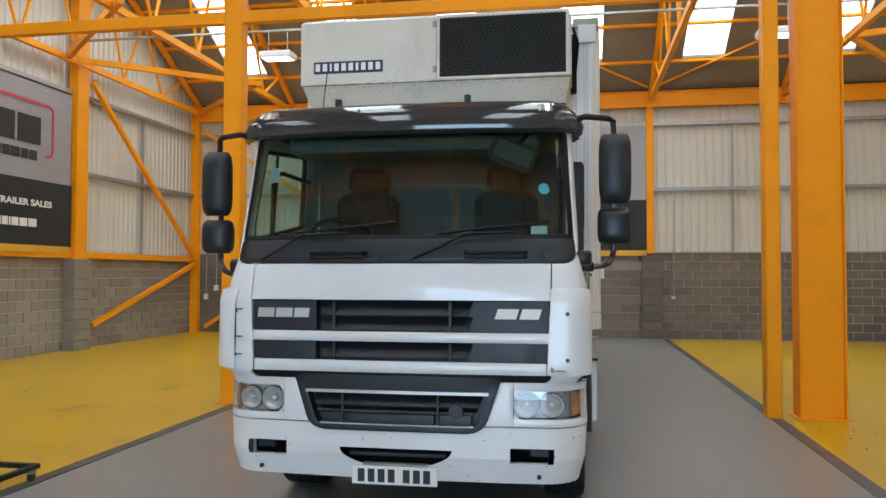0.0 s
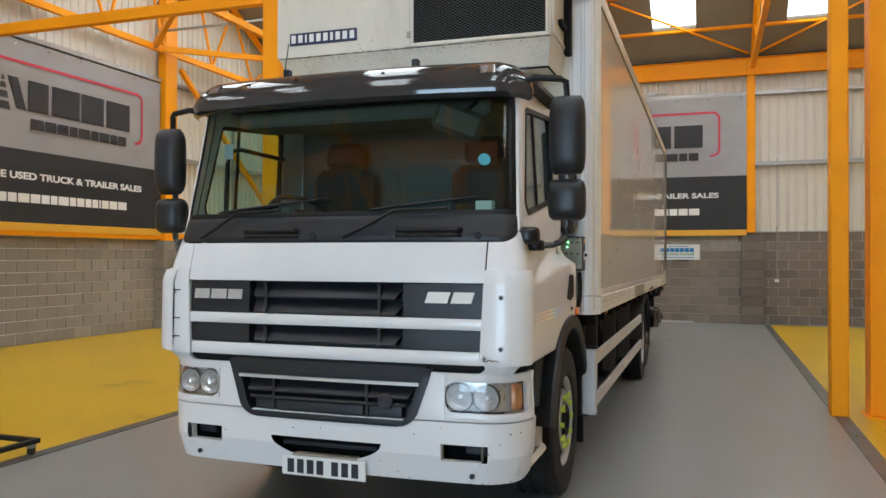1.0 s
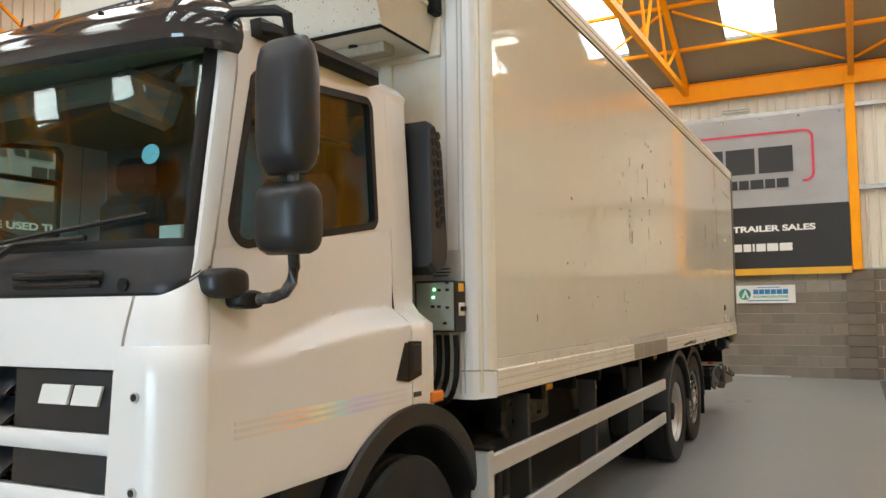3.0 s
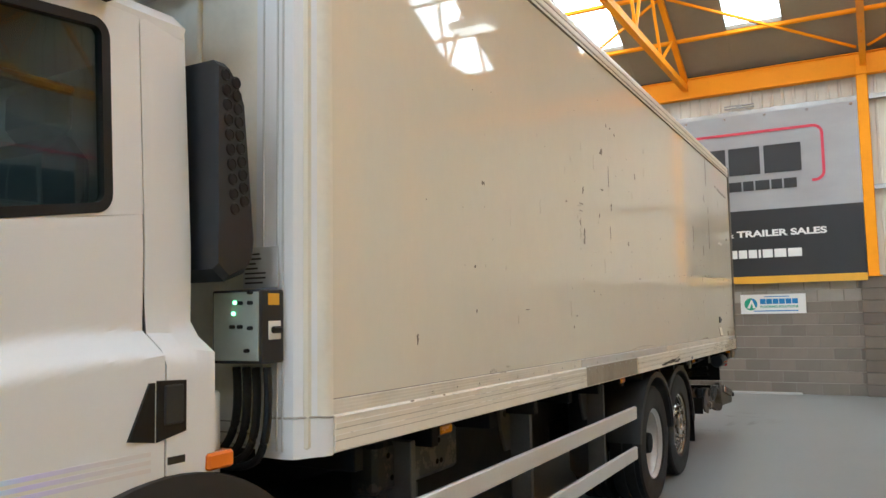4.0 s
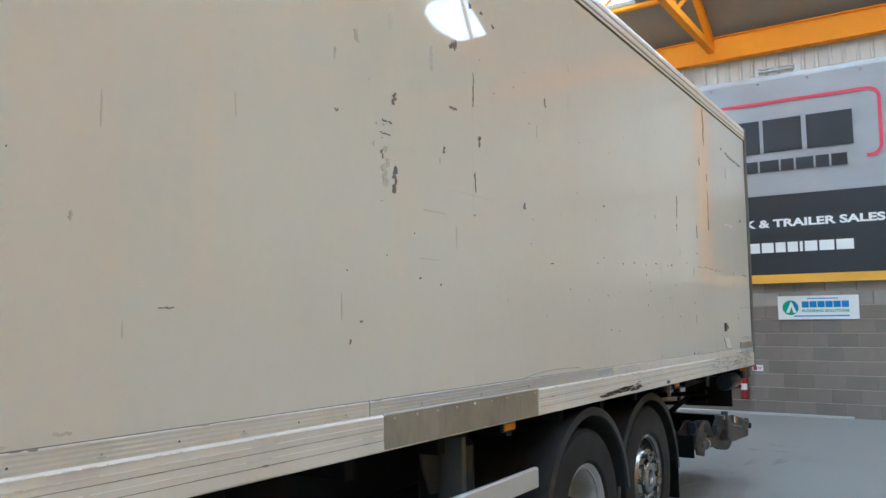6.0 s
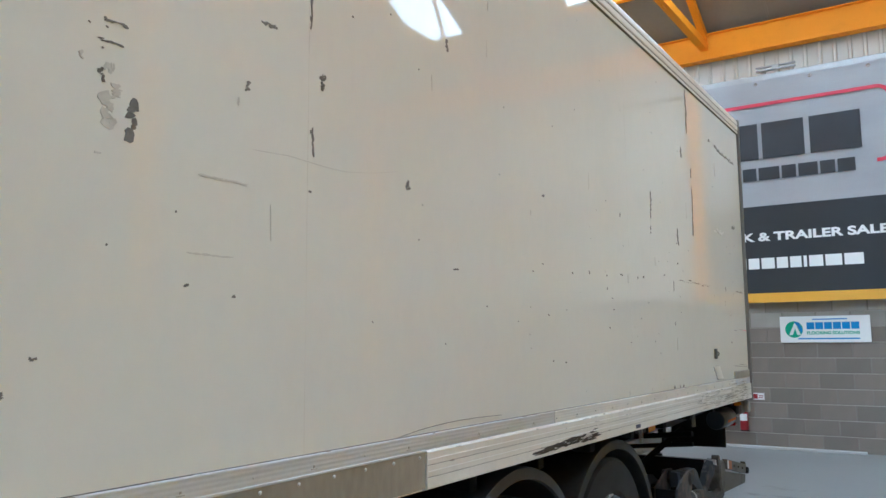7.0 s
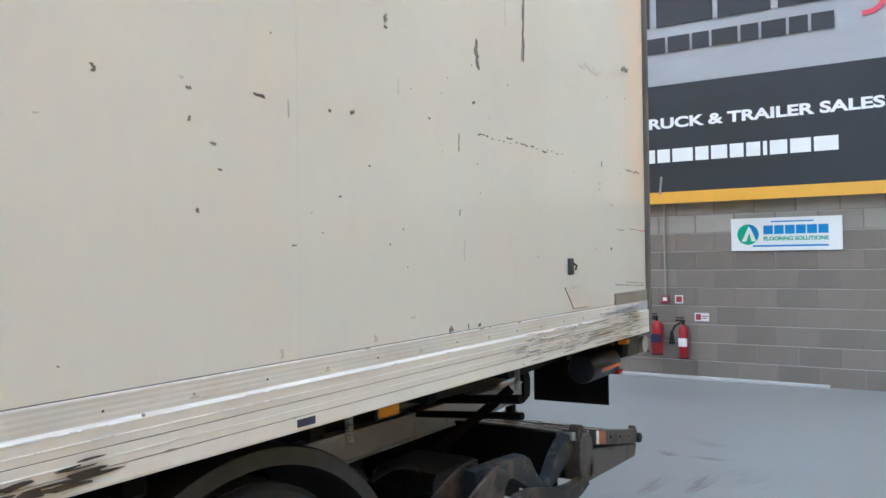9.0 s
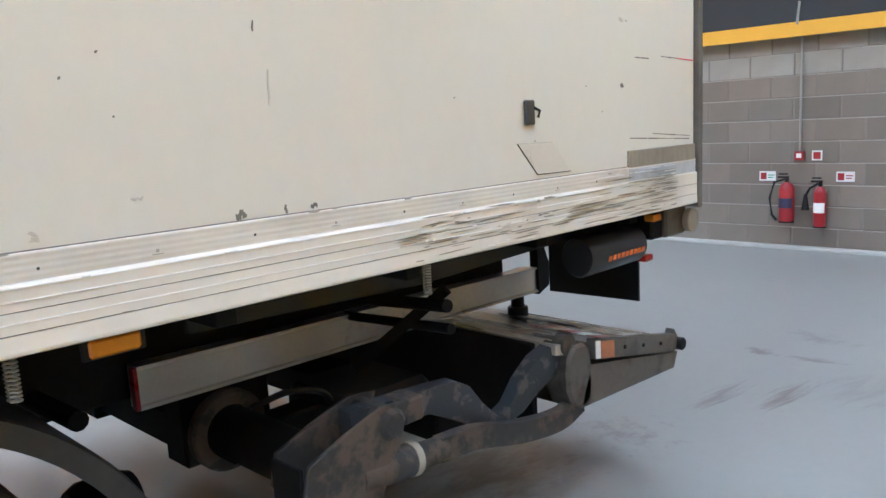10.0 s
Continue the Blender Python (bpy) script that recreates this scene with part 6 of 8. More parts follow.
    post = Shape().prism([(sx * (BX - 0.23), BF - 0.002), (sx * (BX - 0.225), BF - 0.010), (sx * 1.17, BF - 0.010), (sx * 1.213, BF - 0.002), (sx * 1.222, BF + 0.01), (sx * 1.254, BF + 0.076), (sx * (BX - 0.004), BF + 0.094), (sx * (BX + 0.004), BF + 0.128), (sx * (BX + 0.002), BF + 0.137), (sx * (BX - 0.05), BF + 0.137), (sx * (BX - 0.2), BF + 0.05)], 2, BB, BT + 0.12)
    P("front_post", post, WHITE, body, "pale rounded corner post")
    P("corner_trim", Shape().prism([(sx * 1.2555, BF + 0.0775), (sx * (BX - 0.002), BF + 0.094), (sx * (BX + 0.006), BF + 0.128), (sx * (BX + 0.004), BF + 0.1385), (sx * (BX - 0.05), BF + 0.1385), (sx * 1.2, BF + 0.09)], 2, BB + 0.131, BT + 0.0), RAIL_WHITE, body, "cream edge trim beside the side panel")
    P("trim_gap", Shape().box(sx * (BX - 0.02), sx * (BX - 0.0035), BF + 0.1386, BF + 0.144, BB + 0.19, BT - 0.06), GRIMY, body)
    for dx in (0.10, 0.125, 0.19):
        P("post_bead", Shape().box(sx * (BX - dx - 0.004), sx * (BX - dx + 0.004), BF - 0.017, BF - 0.010, BB + 0.02, BT + 0.1, 0.002), ALU, body)
    FOOT = [(BX - 0.20, BF - 0.0035), (1.17, BF - 0.0115), (1.2135, BF - 0.0035), (1.2235, BF + 0.009), (1.2555, BF + 0.075), (BX - 0.0025, BF + 0.0935), (BX + 0.0055, BF + 0.128), (BX + 0.0045, BF + 0.1365)]
    P("post_shoe", Shape().prism([(sx * a, b) for a, b in FOOT] + [(sx * (BX - 0.05), BF + 0.1365)], 2, BB - 0.006, BB + 0.13, 0.0), WHITE, body)
    P("sealant_bead", Shape().tube(smooth([(sx * a, b - 0.001, BB + 0.131 + 0.004 * math.sin(7 * k)) for k, (a, b) in enumerate(FOOT)], 3), 0.0042, 6), SCUFF_GREY, body, "dirty sealant bead round the post")
    P("rear_post", Shape().box(sx * (BX - 0.08), sx * (BX + 0.016), BR + 0.001, BR + 0.028, BB - 0.02, 3.66, 0.006), POST_GREY, body, "weathered rear corner post")
P("body_floor", Shape().box(-BX + 0.02, BX - 0.02, BF + 0.14, BR - 0.02, BB - 0.004, BB + 0.03), BLACK, body, "dark underside of the body")
P("roof", Shape().box(-BX + 0.061, BX - 0.061, BF, BR, BT - 0.019, 3.668, 0.002), ALU, body)
fw = P("front_wall", Shape().box(-BX + 0.2, BX - 0.2, BF - 0.006, BF + 0.03, BB + 0.02, BT + 0.1, 0.004), RAIL_WHITE, body, "white front wall of the body")
for z in (1.2, 1.24, 1.28):
    P("front_groove", Shape().box(-1.05, 1.05, BF - 0.008, BF - 0.004, z, z + 0.004), ALU_DULL, body)
# frame of flat trim round the refrigeration unit
P("front_trim", Shape().box(0.70, 1.06, BF - 0.03, BF - 0.004, 2.90, 2.97, 0.006).box(0.70, 0.77, BF - 0.03, BF - 0.004, 2.2, 2.905, 0.006).box(0.99, 1.06, BF - 0.034, BF - 0.004, 2.90, 3.68, 0.006), RAIL_WHITE, body, "flat white trim on the front wall")
P("rear_door", Shape().box(-BX + 0.08, -0.005, BR, BR + 0.03, BB, BT - 0.04, 0.006).box(0.005, BX - 0.08, BR, BR + 0.03, BB, BT - 0.04, 0.006), GRP, body, "white rear doors, shut")

# marks on the near side: (y back, z, width, height), dark ones and faded ones
SCUFFS_A = [(3.31, 2.32, 0.037, 0.02), (3.2, 1.89, 0.018, 0.017), (3.21, 1.67, 0.013, 0.021), (2.64, 1.55, 0.016, 0.052), (4.68, 1.64, 0.018, 0.009), (4.62, 1.57, 0.013, 0.019), (4.54, 2.38, 0.022, 0.015), (3.85, 1.68, 0.057, 0.006), (4.88, 2.5, 0.031, 0.054), (4.83, 2.4, 0.069, 0.01), (4.82, 2.35, 0.07, 0.01), (4.8, 2.27, 0.02, 0.036), (4.88, 2.18, 0.04, 0.105), (5.31, 2.84, 0.063, 0.054), (5.23, 2.36, 0.018, 0.032), (5.31, 2.56, 0.067, 0.017), (5.46, 3.07, 0.027, 0.029), (5.56, 3.07, 0.028, 0.019), (5.67, 3.04, 0.029, 0.023)]
SCUFFS_B = [(6.23, 2.8, 0.027, 0.054), (5.48, 2.68, 0.013, 0.169), (5.53, 2.44, 0.02, 0.03), (5.49, 2.26, 0.013, 0.091), (5.05, 1.81, 0.016, 0.011), (5.53, 2.47, 0.031, 0.025), (5.2, 1.79, 0.013, 0.01), (5.97, 2.21, 0.03, 0.04), (6.28, 1.94, 0.04, 0.009), (7.04, 2.34, 0.03, 0.016), (8.58, 2.54, 0.022, 0.139), (9.13, 2.37, 0.039, 0.119), (9.46, 3.35, 0.044, 0.337), (9.29, 3, 0.056, 0.085), (8.56, 2.37, 0.022, 0.03), (5.48, 2.29, 0.007, 0.013), (5.48, 2.11, 0.012, 0.008), (7.07, 1.79, 0.012, 0.007), (7.11, 1.58, 0.013, 0.006), (7.25, 1.57, 0.018, 0.009)]
SCUFFS_C = [(7.35, 2, 0.014, 0.012), (7.56, 2.02, 0.015, 0.019), (7.8, 2.02, 0.017, 0.009), (7.8, 1.95, 0.012, 0.014), (7.87, 1.9, 0.019, 0.006), (7.82, 1.74, 0.011, 0.011), (8.14, 1.66, 0.019, 0.006), (8.02, 2.04, 0.041, 0.013), (8.29, 2.04, 0.012, 0.01), (8.39, 2.05, 0.021, 0.015), (8.03, 2.38, 0.011, 0.027), (8.59, 2.55, 0.019, 0.023), (8.57, 2.46, 0.015, 0.069), (8.56, 2.34, 0.019, 0.011), (9.52, 2.89, 0.023, 0.074), (9.52, 2.6, 0.023, 0.351), (10.08, 3.25, 0.049, 0.027), (10.76, 2.63, 0.112, 0.037), (9.1, 2.19, 0.019, 0.013), (8.92, 1.37, 0.028, 0.023)]
SCUFFS_D = [(6.92, 1.98, 0.011, 0.006), (7.02, 2.02, 0.014, 0.006), (7.89, 1.84, 0.012, 0.007), (8.33, 1.8, 0.009, 0.006), (8.47, 1.9, 0.009, 0.006), (8.8, 2.09, 0.013, 0.009), (9.16, 2.08, 0.043, 0.006), (9.38, 2.09, 0.056, 0.009), (9.51, 2.08, 0.047, 0.009), (9.58, 2.08, 0.028, 0.006), (9.71, 2.07, 0.045, 0.008), (8.99, 2.03, 0.006, 0.072), (8.99, 1.78, 0.006, 0.025), (10.39, 2.08, 0.011, 0.033), (10.51, 1.65, 0.023, 0.02), (9.04, 1.37, 0.011, 0.024), (9.12, 1.37, 0.021, 0.017), (10.86, 2.08, 0.263, 0.013)]
FADED_A = [(3.08, 2.17, 0.014, 0.009), (3.09, 1.89, 0.015, 0.01), (3.32, 1.9, 0.011, 0.016), (3.57, 1.9, 0.012, 0.028), (3.32, 2.2, 0.01, 0.01), (3.34, 2.58, 0.016, 0.017), (4.06, 2.72, 0.013, 0.022), (4.65, 2.68, 0.035, 0.051), (4.53, 2.58, 0.013, 0.049), (3.39, 1.37, 0.094, 0.023), (3.57, 1.38, 0.051, 0.014), (5.14, 2.74, 0.029, 0.114), (4.86, 2.81, 0.015, 0.082), (4.82, 2.19, 0.047, 0.082), (4.82, 2.29, 0.031, 0.026), (4.75, 2.3, 0.013, 0.02), (5.2, 2.31, 0.008, 0.025), (5.16, 2.09, 0.185, 0.007), (5.12, 1.89, 0.147, 0.006), (4.8, 2.09, 0.019, 0.006)]
FADED_B = [(4.84, 2.24, 0.029, 0.039), (6.91, 2.24, 0.011, 0.03), (6.89, 1.82, 0.011, 0.006), (6.88, 1.7, 0.012, 0.007), (6.89, 1.64, 0.013, 0.006), (7.44, 1.91, 0.013, 0.006), (7.27, 1.82, 0.012, 0.006), (7.58, 2.26, 0.01, 0.006), (10.27, 2.54, 0.313, 0.034), (7.78, 2.04, 0.014, 0.007), (8.69, 1.43, 0.028, 0.01), (8.49, 1.38, 0.02, 0.022), (8.09, 1.38, 0.016, 0.027), (8.21, 1.75, 0.008, 0.006), (10.51, 1.88, 0.028, 0.02)]


def smudge(s, y, z, w, h, lean, lift=0.0):
    """A ragged flat mark lying on the side panel."""
    n = 10
    ring = []
    for k in range(n):
        q = 2 * math.pi * k / n
        r = random.uniform(0.6, 1.0)
        dy, dz = 0.5 * w * r * math.cos(q), 0.5 * h * r * math.sin(q)
        ring.append((y + dy + lean * dz, z + dz + (lean * dy if w > h else 0)))
    x = BX - 0.006 + lift + random.random() * 0.0012
    s.add([(x + 0.0012, a, c) for a, c in ring] + [(x - 0.001, a, c) for a, c in ring], [tuple(range(n))] + [(k, (k + 1) % n, n + (k + 1) % n, n + k) for k in range(n)])


def ragged(s, rows, count):
    """Each mark as a few ragged fragments along its longer side."""
    for y, z, w, h in rows:
        lean = random.uniform(-0.12, 0.12)
        for k in range(count):
            f = (k + 0.5) / count - 0.5
            along_y, along_z = (0.85 * f * w, random.uniform(-0.25, 0.25) * h) if w > h else (random.uniform(-0.25, 0.25) * w + lean * f * h, 0.85 * f * h)
            smudge(s, y + along_y, z + along_z, max(0.004, w * (random.uniform(0.12, 0.4) if w > h else random.uniform(0.4, 0.9))), max(0.004, h * (random.uniform(0.12, 0.4) if h >= w else random.uniform(0.4, 0.9))), random.uniform(-0.2, 0.2))


random.seed(4)
marks = Shape()
ragged(marks, SCUFFS_A + SCUFFS_B + SCUFFS_C + SCUFFS_D, 7)
# a deep dark gouge near the rear edge and a run of dashes
for k in range(22):
    f = k / 21
    smudge(marks, 10.25 + 0.62 * f, 3.235 - 0.022 * f + random.uniform(-0.012, 0.012), random.uniform(0.03, 0.07), random.uniform(0.012, 0.028) * (1.3 if f < 0.2 else 1.0), -0.1)
for k in range(16):
    smudge(marks, 9.14 + 0.05 * k + random.uniform(-0.01, 0.01), 2.078 + random.uniform(-0.006, 0.006), random.uniform(0.008, 0.03), random.uniform(0.004, 0.009), 0.0)
for k in range(80):
    y = 2.4 + 8.4 * random.random() ** 0.6
    z = random.uniform(1.42, 3.4)
    smudge(marks, y, z, random.uniform(0.003, 0.010), random.uniform(0.003, 0.008), random.uniform(-0.5, 0.5))
# straight scratches by the rear edge, a long upright one and a thin curved crack above the bare flange
for ya, za, yb, zb in ((10.56, 1.461, 11.03, 1.438), (10.727, 1.471, 11.03, 1.450), (10.795, 1.760, 10.93, 1.7555), (9.518, 2.79, 9.522, 2.62), (9.522, 2.63, 9.497, 2.42), (10.60, 1.752, 10.70, 1.750)):
    across = abs(yb - ya) > abs(zb - za)
    for k in range(7):
        f, g = k / 7, (k + random.uniform(0.85, 1.05)) / 7
        y0, z0, y1, z1 = ya + (yb - ya) * f, za + (zb - za) * f, ya + (yb - ya) * g, za + (zb - za) * g
        w = random.uniform(0.0012, 0.0026)
        dy, dz = (0.0, w) if across else (w, 0.0)
        marks.prism([(y0 - dy, z0 - dz), (y1 - dy, z1 - dz), (y1 + dy, z1 + dz), (y0 + dy, z0 + dz)], 0, BX - 0.008, BX - 0.0049)
faded = Shape()
for s, w, run in ((marks, 0.0010, [(5.912, 1.359), (6.036, 1.372), (6.154, 1.379), (6.284, 1.383), (6.429, 1.382), (6.613, 1.377)]), (faded, 0.0006, [(5.256, 2.190), (5.392, 2.200), (5.552, 2.196), (5.642, 2.198), (5.775, 2.218), (5.91, 2.247)])):
    for (y0, z0), (y1, z1) in zip(run, run[1:]):
        s.prism([(y0, z0 - w), (y1, z1 - w), (y1, z1 + w), (y0, z0 + w)], 0, BX - 0.008, BX - 0.0048)
P("red_scratch", Shape().prism([(10.91, 1.7545), (11.05, 1.7475), (11.05, 1.7535), (10.91, 1.757)], 0, BX - 0.008, BX - 0.0045), RED_PRINT, body, "short red scratch")
tagged(P("scuff", marks, GRIME, body, "dark scuffs and scratches"), kind="stuff")
ragged(faded, FADED_A + FADED_B, 9)
for k in range(14):
    # old vertical run marks and light rubs
    y, z = 2.6 + 8.0 * random.random(), random.uniform(1.6, 3.3)
    smudge(faded, y, z, random.uniform(0.003, 0.006), random.uniform(0.03, 0.16), random.uniform(-0.05, 0.05))
tagged(P("faded_scuff", faded, FADED_GRIME, body, "faint grey rubs and run marks"), kind="stuff")
scrape = Shape()
random.seed(9)
bare = Shape()
for k in range(190):
    y = min(10.86, 10.9 - 1.5 * random.random() ** 1.5)
    w = random.uniform(0.03, 0.34) * (1.0 if y > 10.2 else 0.5)
    smudge(scrape if k % 3 else bare, min(y, 10.9 - w / 2), random.uniform(1.18, 1.345 if y > 10.3 else 1.30), w, random.uniform(0.0018, 0.0055), random.uniform(-0.012, 0.025), 0.0172)
tagged(P("bare_scrape", bare, EDGE_ALU, body, "bright scrapes down to bare metal"), kind="stuff")
for k in range(30):
    smudge(scrape, random.uniform(2.3, 10.2), random.choice([1.358, 1.357, 1.30, 1.251, 1.211]), random.uniform(0.01, 0.05), random.uniform(0.003, 0.010), 0.0, 0.0165)
tagged(P("rail_scrape", scrape, ALU_DULL, body, "scrapes through the paint of the lower rail"), kind="stuff")
smear = Shape()
for k in range(70):
    f = random.random()
    y = 6.86 + 0.68 * f
    smudge(smear, y, 1.192 + 0.022 * f + random.uniform(-0.018, 0.02) * (0.4 + 0.8 * f), random.uniform(0.05, 0.16), random.uniform(0.004, 0.014), random.uniform(-0.02, 0.06), 0.0195)
tagged(P("rail_smear", smear, SMEAR, body, "dark brown smear of dirt on the lower rail"), kind="stuff")
P("label_patch", Shape().prism([(9.90, 1.474), (9.997, 1.373), (10.179, 1.371), (10.082, 1.471)], 0, BX - 0.008, BX - 0.003), PANEL_MARK, body, "cream square label stuck on askew")
P("label_edge", Shape().tube([(BX - 0.004, 9.90, 1.474), (BX - 0.004, 9.997, 1.373), (BX - 0.004, 10.179, 1.371)], 0.0018, 5), BLACK, body)
P("label_edge", Shape().tube([(BX - 0.005, 10.179, 1.371), (BX - 0.005, 10.082, 1.471), (BX - 0.005, 9.90, 1.474)], 0.0009, 5), GRIMY, body)
lt = P("side_latch", Shape().box(BX - 0.006, BX + 0.012, 9.935, 9.975, 1.53, 1.606, 0.004), BRACKET, body, "small dark latch")
P("latch_lever", Shape().tube([(BX + 0.012, 9.968, 1.582), (BX + 0.016, 9.992, 1.572), (BX + 0.013, 9.986, 1.552)], 0.005, 6), BLACK, lt)
P("reflector_plate", Shape().box(BX - 0.008, BX + 0.003, 10.54, 11.058, 1.352, 1.416, 0.002), ALU_DULL, body, "bare metal plate at the rear corner")
P("reflector_strip", Shape().box(BX - 0.008, BX + 0.0035, 10.54, 11.058, 1.295, 1.35, 0.002), PLATE_ALU, body, "pale bare metal strip")

# ---- refrigeration unit ----
unit = P("fridge_unit", Shape().loft([[(-1.02, 1.42, 2.955), (1.0, 1.42, 2.955), (1.0, BF - 0.01, 2.955), (-1.02, BF - 0.01, 2.955)], [(-1.06, 1.30, 3.12), (1.03, 1.30, 3.12), (1.03, BF - 0.01, 3.12), (-1.06, BF - 0.01, 3.12)],
                                      [(-1.075, 1.28, 3.14), (1.04, 1.28, 3.14), (1.04, BF - 0.01, 3.14), (-1.075, BF - 0.01, 3.14)], [(-1.075, 1.28, 3.63), (0.0, 1.28, 3.63), (1.04, 1.28, 3.63)][0:1] + [(1.04, 1.28, 3.63), (1.04, BF - 0.01, 3.63), (-1.075, BF - 0.01, 3.63)],
                                      [(-1.05, 1.32, 3.66), (1.01, 1.32, 3.66), (1.01, BF - 0.01, 3.66), (-1.05, BF - 0.01, 3.66)]]), FRIDGE, label="white refrigeration unit with dirty edges above the cab")
P("grille_recess", Shape().box(0.045, 1.015, 1.262, 1.285, 3.155, 3.615, 0.003), RECESS_SHADE, unit)
fm = Shape()
for a, c, e, f in ((0.03, 1.03, 3.135, 3.158), (0.03, 1.03, 3.612, 3.635), (0.03, 0.05, 3.158, 3.612), (1.01, 1.03, 3.158, 3.612)):
    fm.box(a, c, 1.25, 1.285, e, f, 0.004)
P("grille_frame", fm, FRIDGE, unit)
wire = Shape()
nx, nz, dx, dz = 26, 22, 0.0369, 0.02065
for i in range(nx):
    for j in range(nz):
        x, z = 0.052 + i * dx, 3.16 + j * dz
        for sgn in (1, -1):
            a, b = Vector((x, 1.2525 + 0.0025 * sgn, z + (0 if sgn > 0 else dz))), Vector((x + dx, 1.2525 + 0.0025 * sgn, z + (dz if sgn > 0 else 0)))
            wire.add([a + Vector((0, 0, -0.0024)), b + Vector((0, 0, -0.0024)), b + Vector((0, -0.002, 0.0024)), a + Vector((0, -0.002, 0.0024))], [(0, 1, 2, 3)])
tagged(P("wire_mesh", wire, MESH_WIRE, unit, "black expanded metal mesh"), kind="stuff")
lg = P("maker_plate", Shape().box(-0.965, -0.405, 1.272, 1.282, 3.225, 3.318, 0.002), NAVY, unit, "navy maker's plate with white border")
block_parts("plate_mark", PRINT_WHITE, lg, -0.95, -0.425, 3.243, 3.302, [5, 3, 5, 3, 2, 3, 5, 3, 5, 3, 5, 3, 3, 3, 5, 3, 5, 3, 5], 0.0, lambda x, z, t: Vector((x, 1.272 - t, z)), 0.002)
P("seam_strip", Shape().box(0.0, 0.022, 1.268, 1.285, 3.14, 3.63, 0.003), FRIDGE, unit)
for z in (3.2, 3.55):
    P("catch", Shape().box(-0.005, 0.03, 1.258, 1.272, z, z + 0.05, 0.004), ALU_DULL, unit)
hg = Shape().box(1.04, 1.075, 1.55, 1.75, 3.28, 3.32, 0.005).box(1.04, 1.09, 1.78, 1.86, 3.12, 3.60, 0.01).tube([(1.06, 1.6, 3.6), (1.1, 1.7, 3.5), (1.08, 1.8, 3.3), (1.06, 1.85, 3.15)], 0.012, 6)
P("side_hinge", hg, STEEL_DIRT, unit, "dirty hinge and strut on the unit's side")
P("side_frame", Shape().box(1.04, 1.052, 1.33, 1.95, 3.16, 3.185, 0.003).box(1.04, 1.052, 1.33, 1.95, 3.59, 3.615, 0.003).box(1.04, 1.052, 1.33, 1.355, 3.185, 3.59, 0.003), FRIDGE, unit)
dirt = Shape()
random.seed(31)
for k in range(40):
    x = random.uniform(-0.5, 1.02)
    z = 3.13 + 0.09 * random.random() ** 2 if k < 90 else random.uniform(3.13, 3.62)
    x = x if k < 90 else random.choice([random.uniform(-1.0, -0.9), random.uniform(-0.1, 0.02), random.uniform(-1.0, 0.0)])
    w, h = random.uniform(0.002, 0.007), random.uniform(0.002, 0.008)
    dirt.add([(x + w * math.cos(q) * random.uniform(0.6, 1), 1.2785, z + h * math.sin(q) * random.uniform(0.6, 1)) for q in (0, 1, 2, 3.1, 4.2, 5.2)], [(0, 1, 2, 3, 4, 5)])
for k in range(260):
    # grime along the bottom lip and down the sloping face
    x = random.uniform(-1.0, 1.02)
    f = random.random() ** 3.0
    z = 3.118 - 0.15 * f
    y = 1.30 + 0.12 * (3.12 - z) / 0.165 - 0.0018
    w, h = random.uniform(0.0012, 0.005), random.uniform(0.0012, 0.006)
    pts = [(w * math.cos(q) * random.uniform(0.5, 1), h * math.sin(q) * random.uniform(0.5, 1)) for q in (0, 0.7, 1.5, 2.3, 3.1, 3.9, 4.7, 5.5)]
    dirt.add([(x + a, y - 0.727 * b, z + b) for a, b in pts], [tuple(range(8))])
lip = Shape()
for k in range(60):
    x0 = -1.06 + 0.035 * k
    d = random.uniform(0.004, 0.016)
    lip.box(x0, x0 + 0.036, 1.2765, 1.284, 3.130 - d * 0.2, 3.130 + d * 0.5)
P("lip_grime", lip, GRIMY, unit, "black grime along the lower lip")
P("underside_seal", Shape().box(-1.03, 1.005, 1.40, 1.43, 2.947, 2.957, 0.003).box(0.99, 1.005, 1.41, BF - 0.02, 2.947, 2.958, 0.003), STEEL_DIRT, unit, "thin dark strip along the bottom edge")
tagged(P("dirt_splash", dirt, GRIME, unit, "dark dirt splashes"), kind="stuff")
P("post_cap", Shape().box(1.06, 1.27, BF - 0.02, BF + 0.14, 3.68, 3.76, 0.008), ALU_DULL, unit)
P("post_cap", Shape().box(1.10, 1.25, BF - 0.035, BF - 0.01, 3.55, 3.70, 0.006), ALU, unit)
P("drain", Shape().cyl((0.72, 1.6, 2.945), 0.025, 0.012, 2, 14), BLACK, unit)
P("mounting_rail", Shape().box(-0.9, 0.9, 1.6, 1.7, 2.90, 2.957, 0.006), ALU_DULL, unit)

# ---- gear between cab and body ----
stack = P("air_intake", Shape().prism([(1.61, 1.84), (1.66, 1.80), (1.75, 1.83), (1.775, 1.86), (1.785, 1.92), (1.76, 2.25), (1.735, 2.42), (1.70, 2.49), (1.66, 2.53), (1.61, 2.53)], 0, 0.80, 1.14, 0.02), PLASTIC, label="black plastic air intake stack with round holes")
for i in range(10):
    for j in range(2):
        z = 2.485 - 0.015 * j - i * (0.0493 - 0.005 * j)
        y = (1.645, 1.693)[j] + 0.10 * (2.485 - z)
        P("intake_hole", Shape().lathe([(0.0, 0.003), (0.016, 0.002), (0.018, 0.005), (0.021, 0.003), (0.022, 0.0)], (1.1395, y, z), 0, 12), BLACK, stack)
ctrl = P("control_box", Shape().box(0.96, 1.185, 1.765, 1.884, 1.525, 1.775, 0.006), PLASTIC, label="grey control box with switches and green lamps")
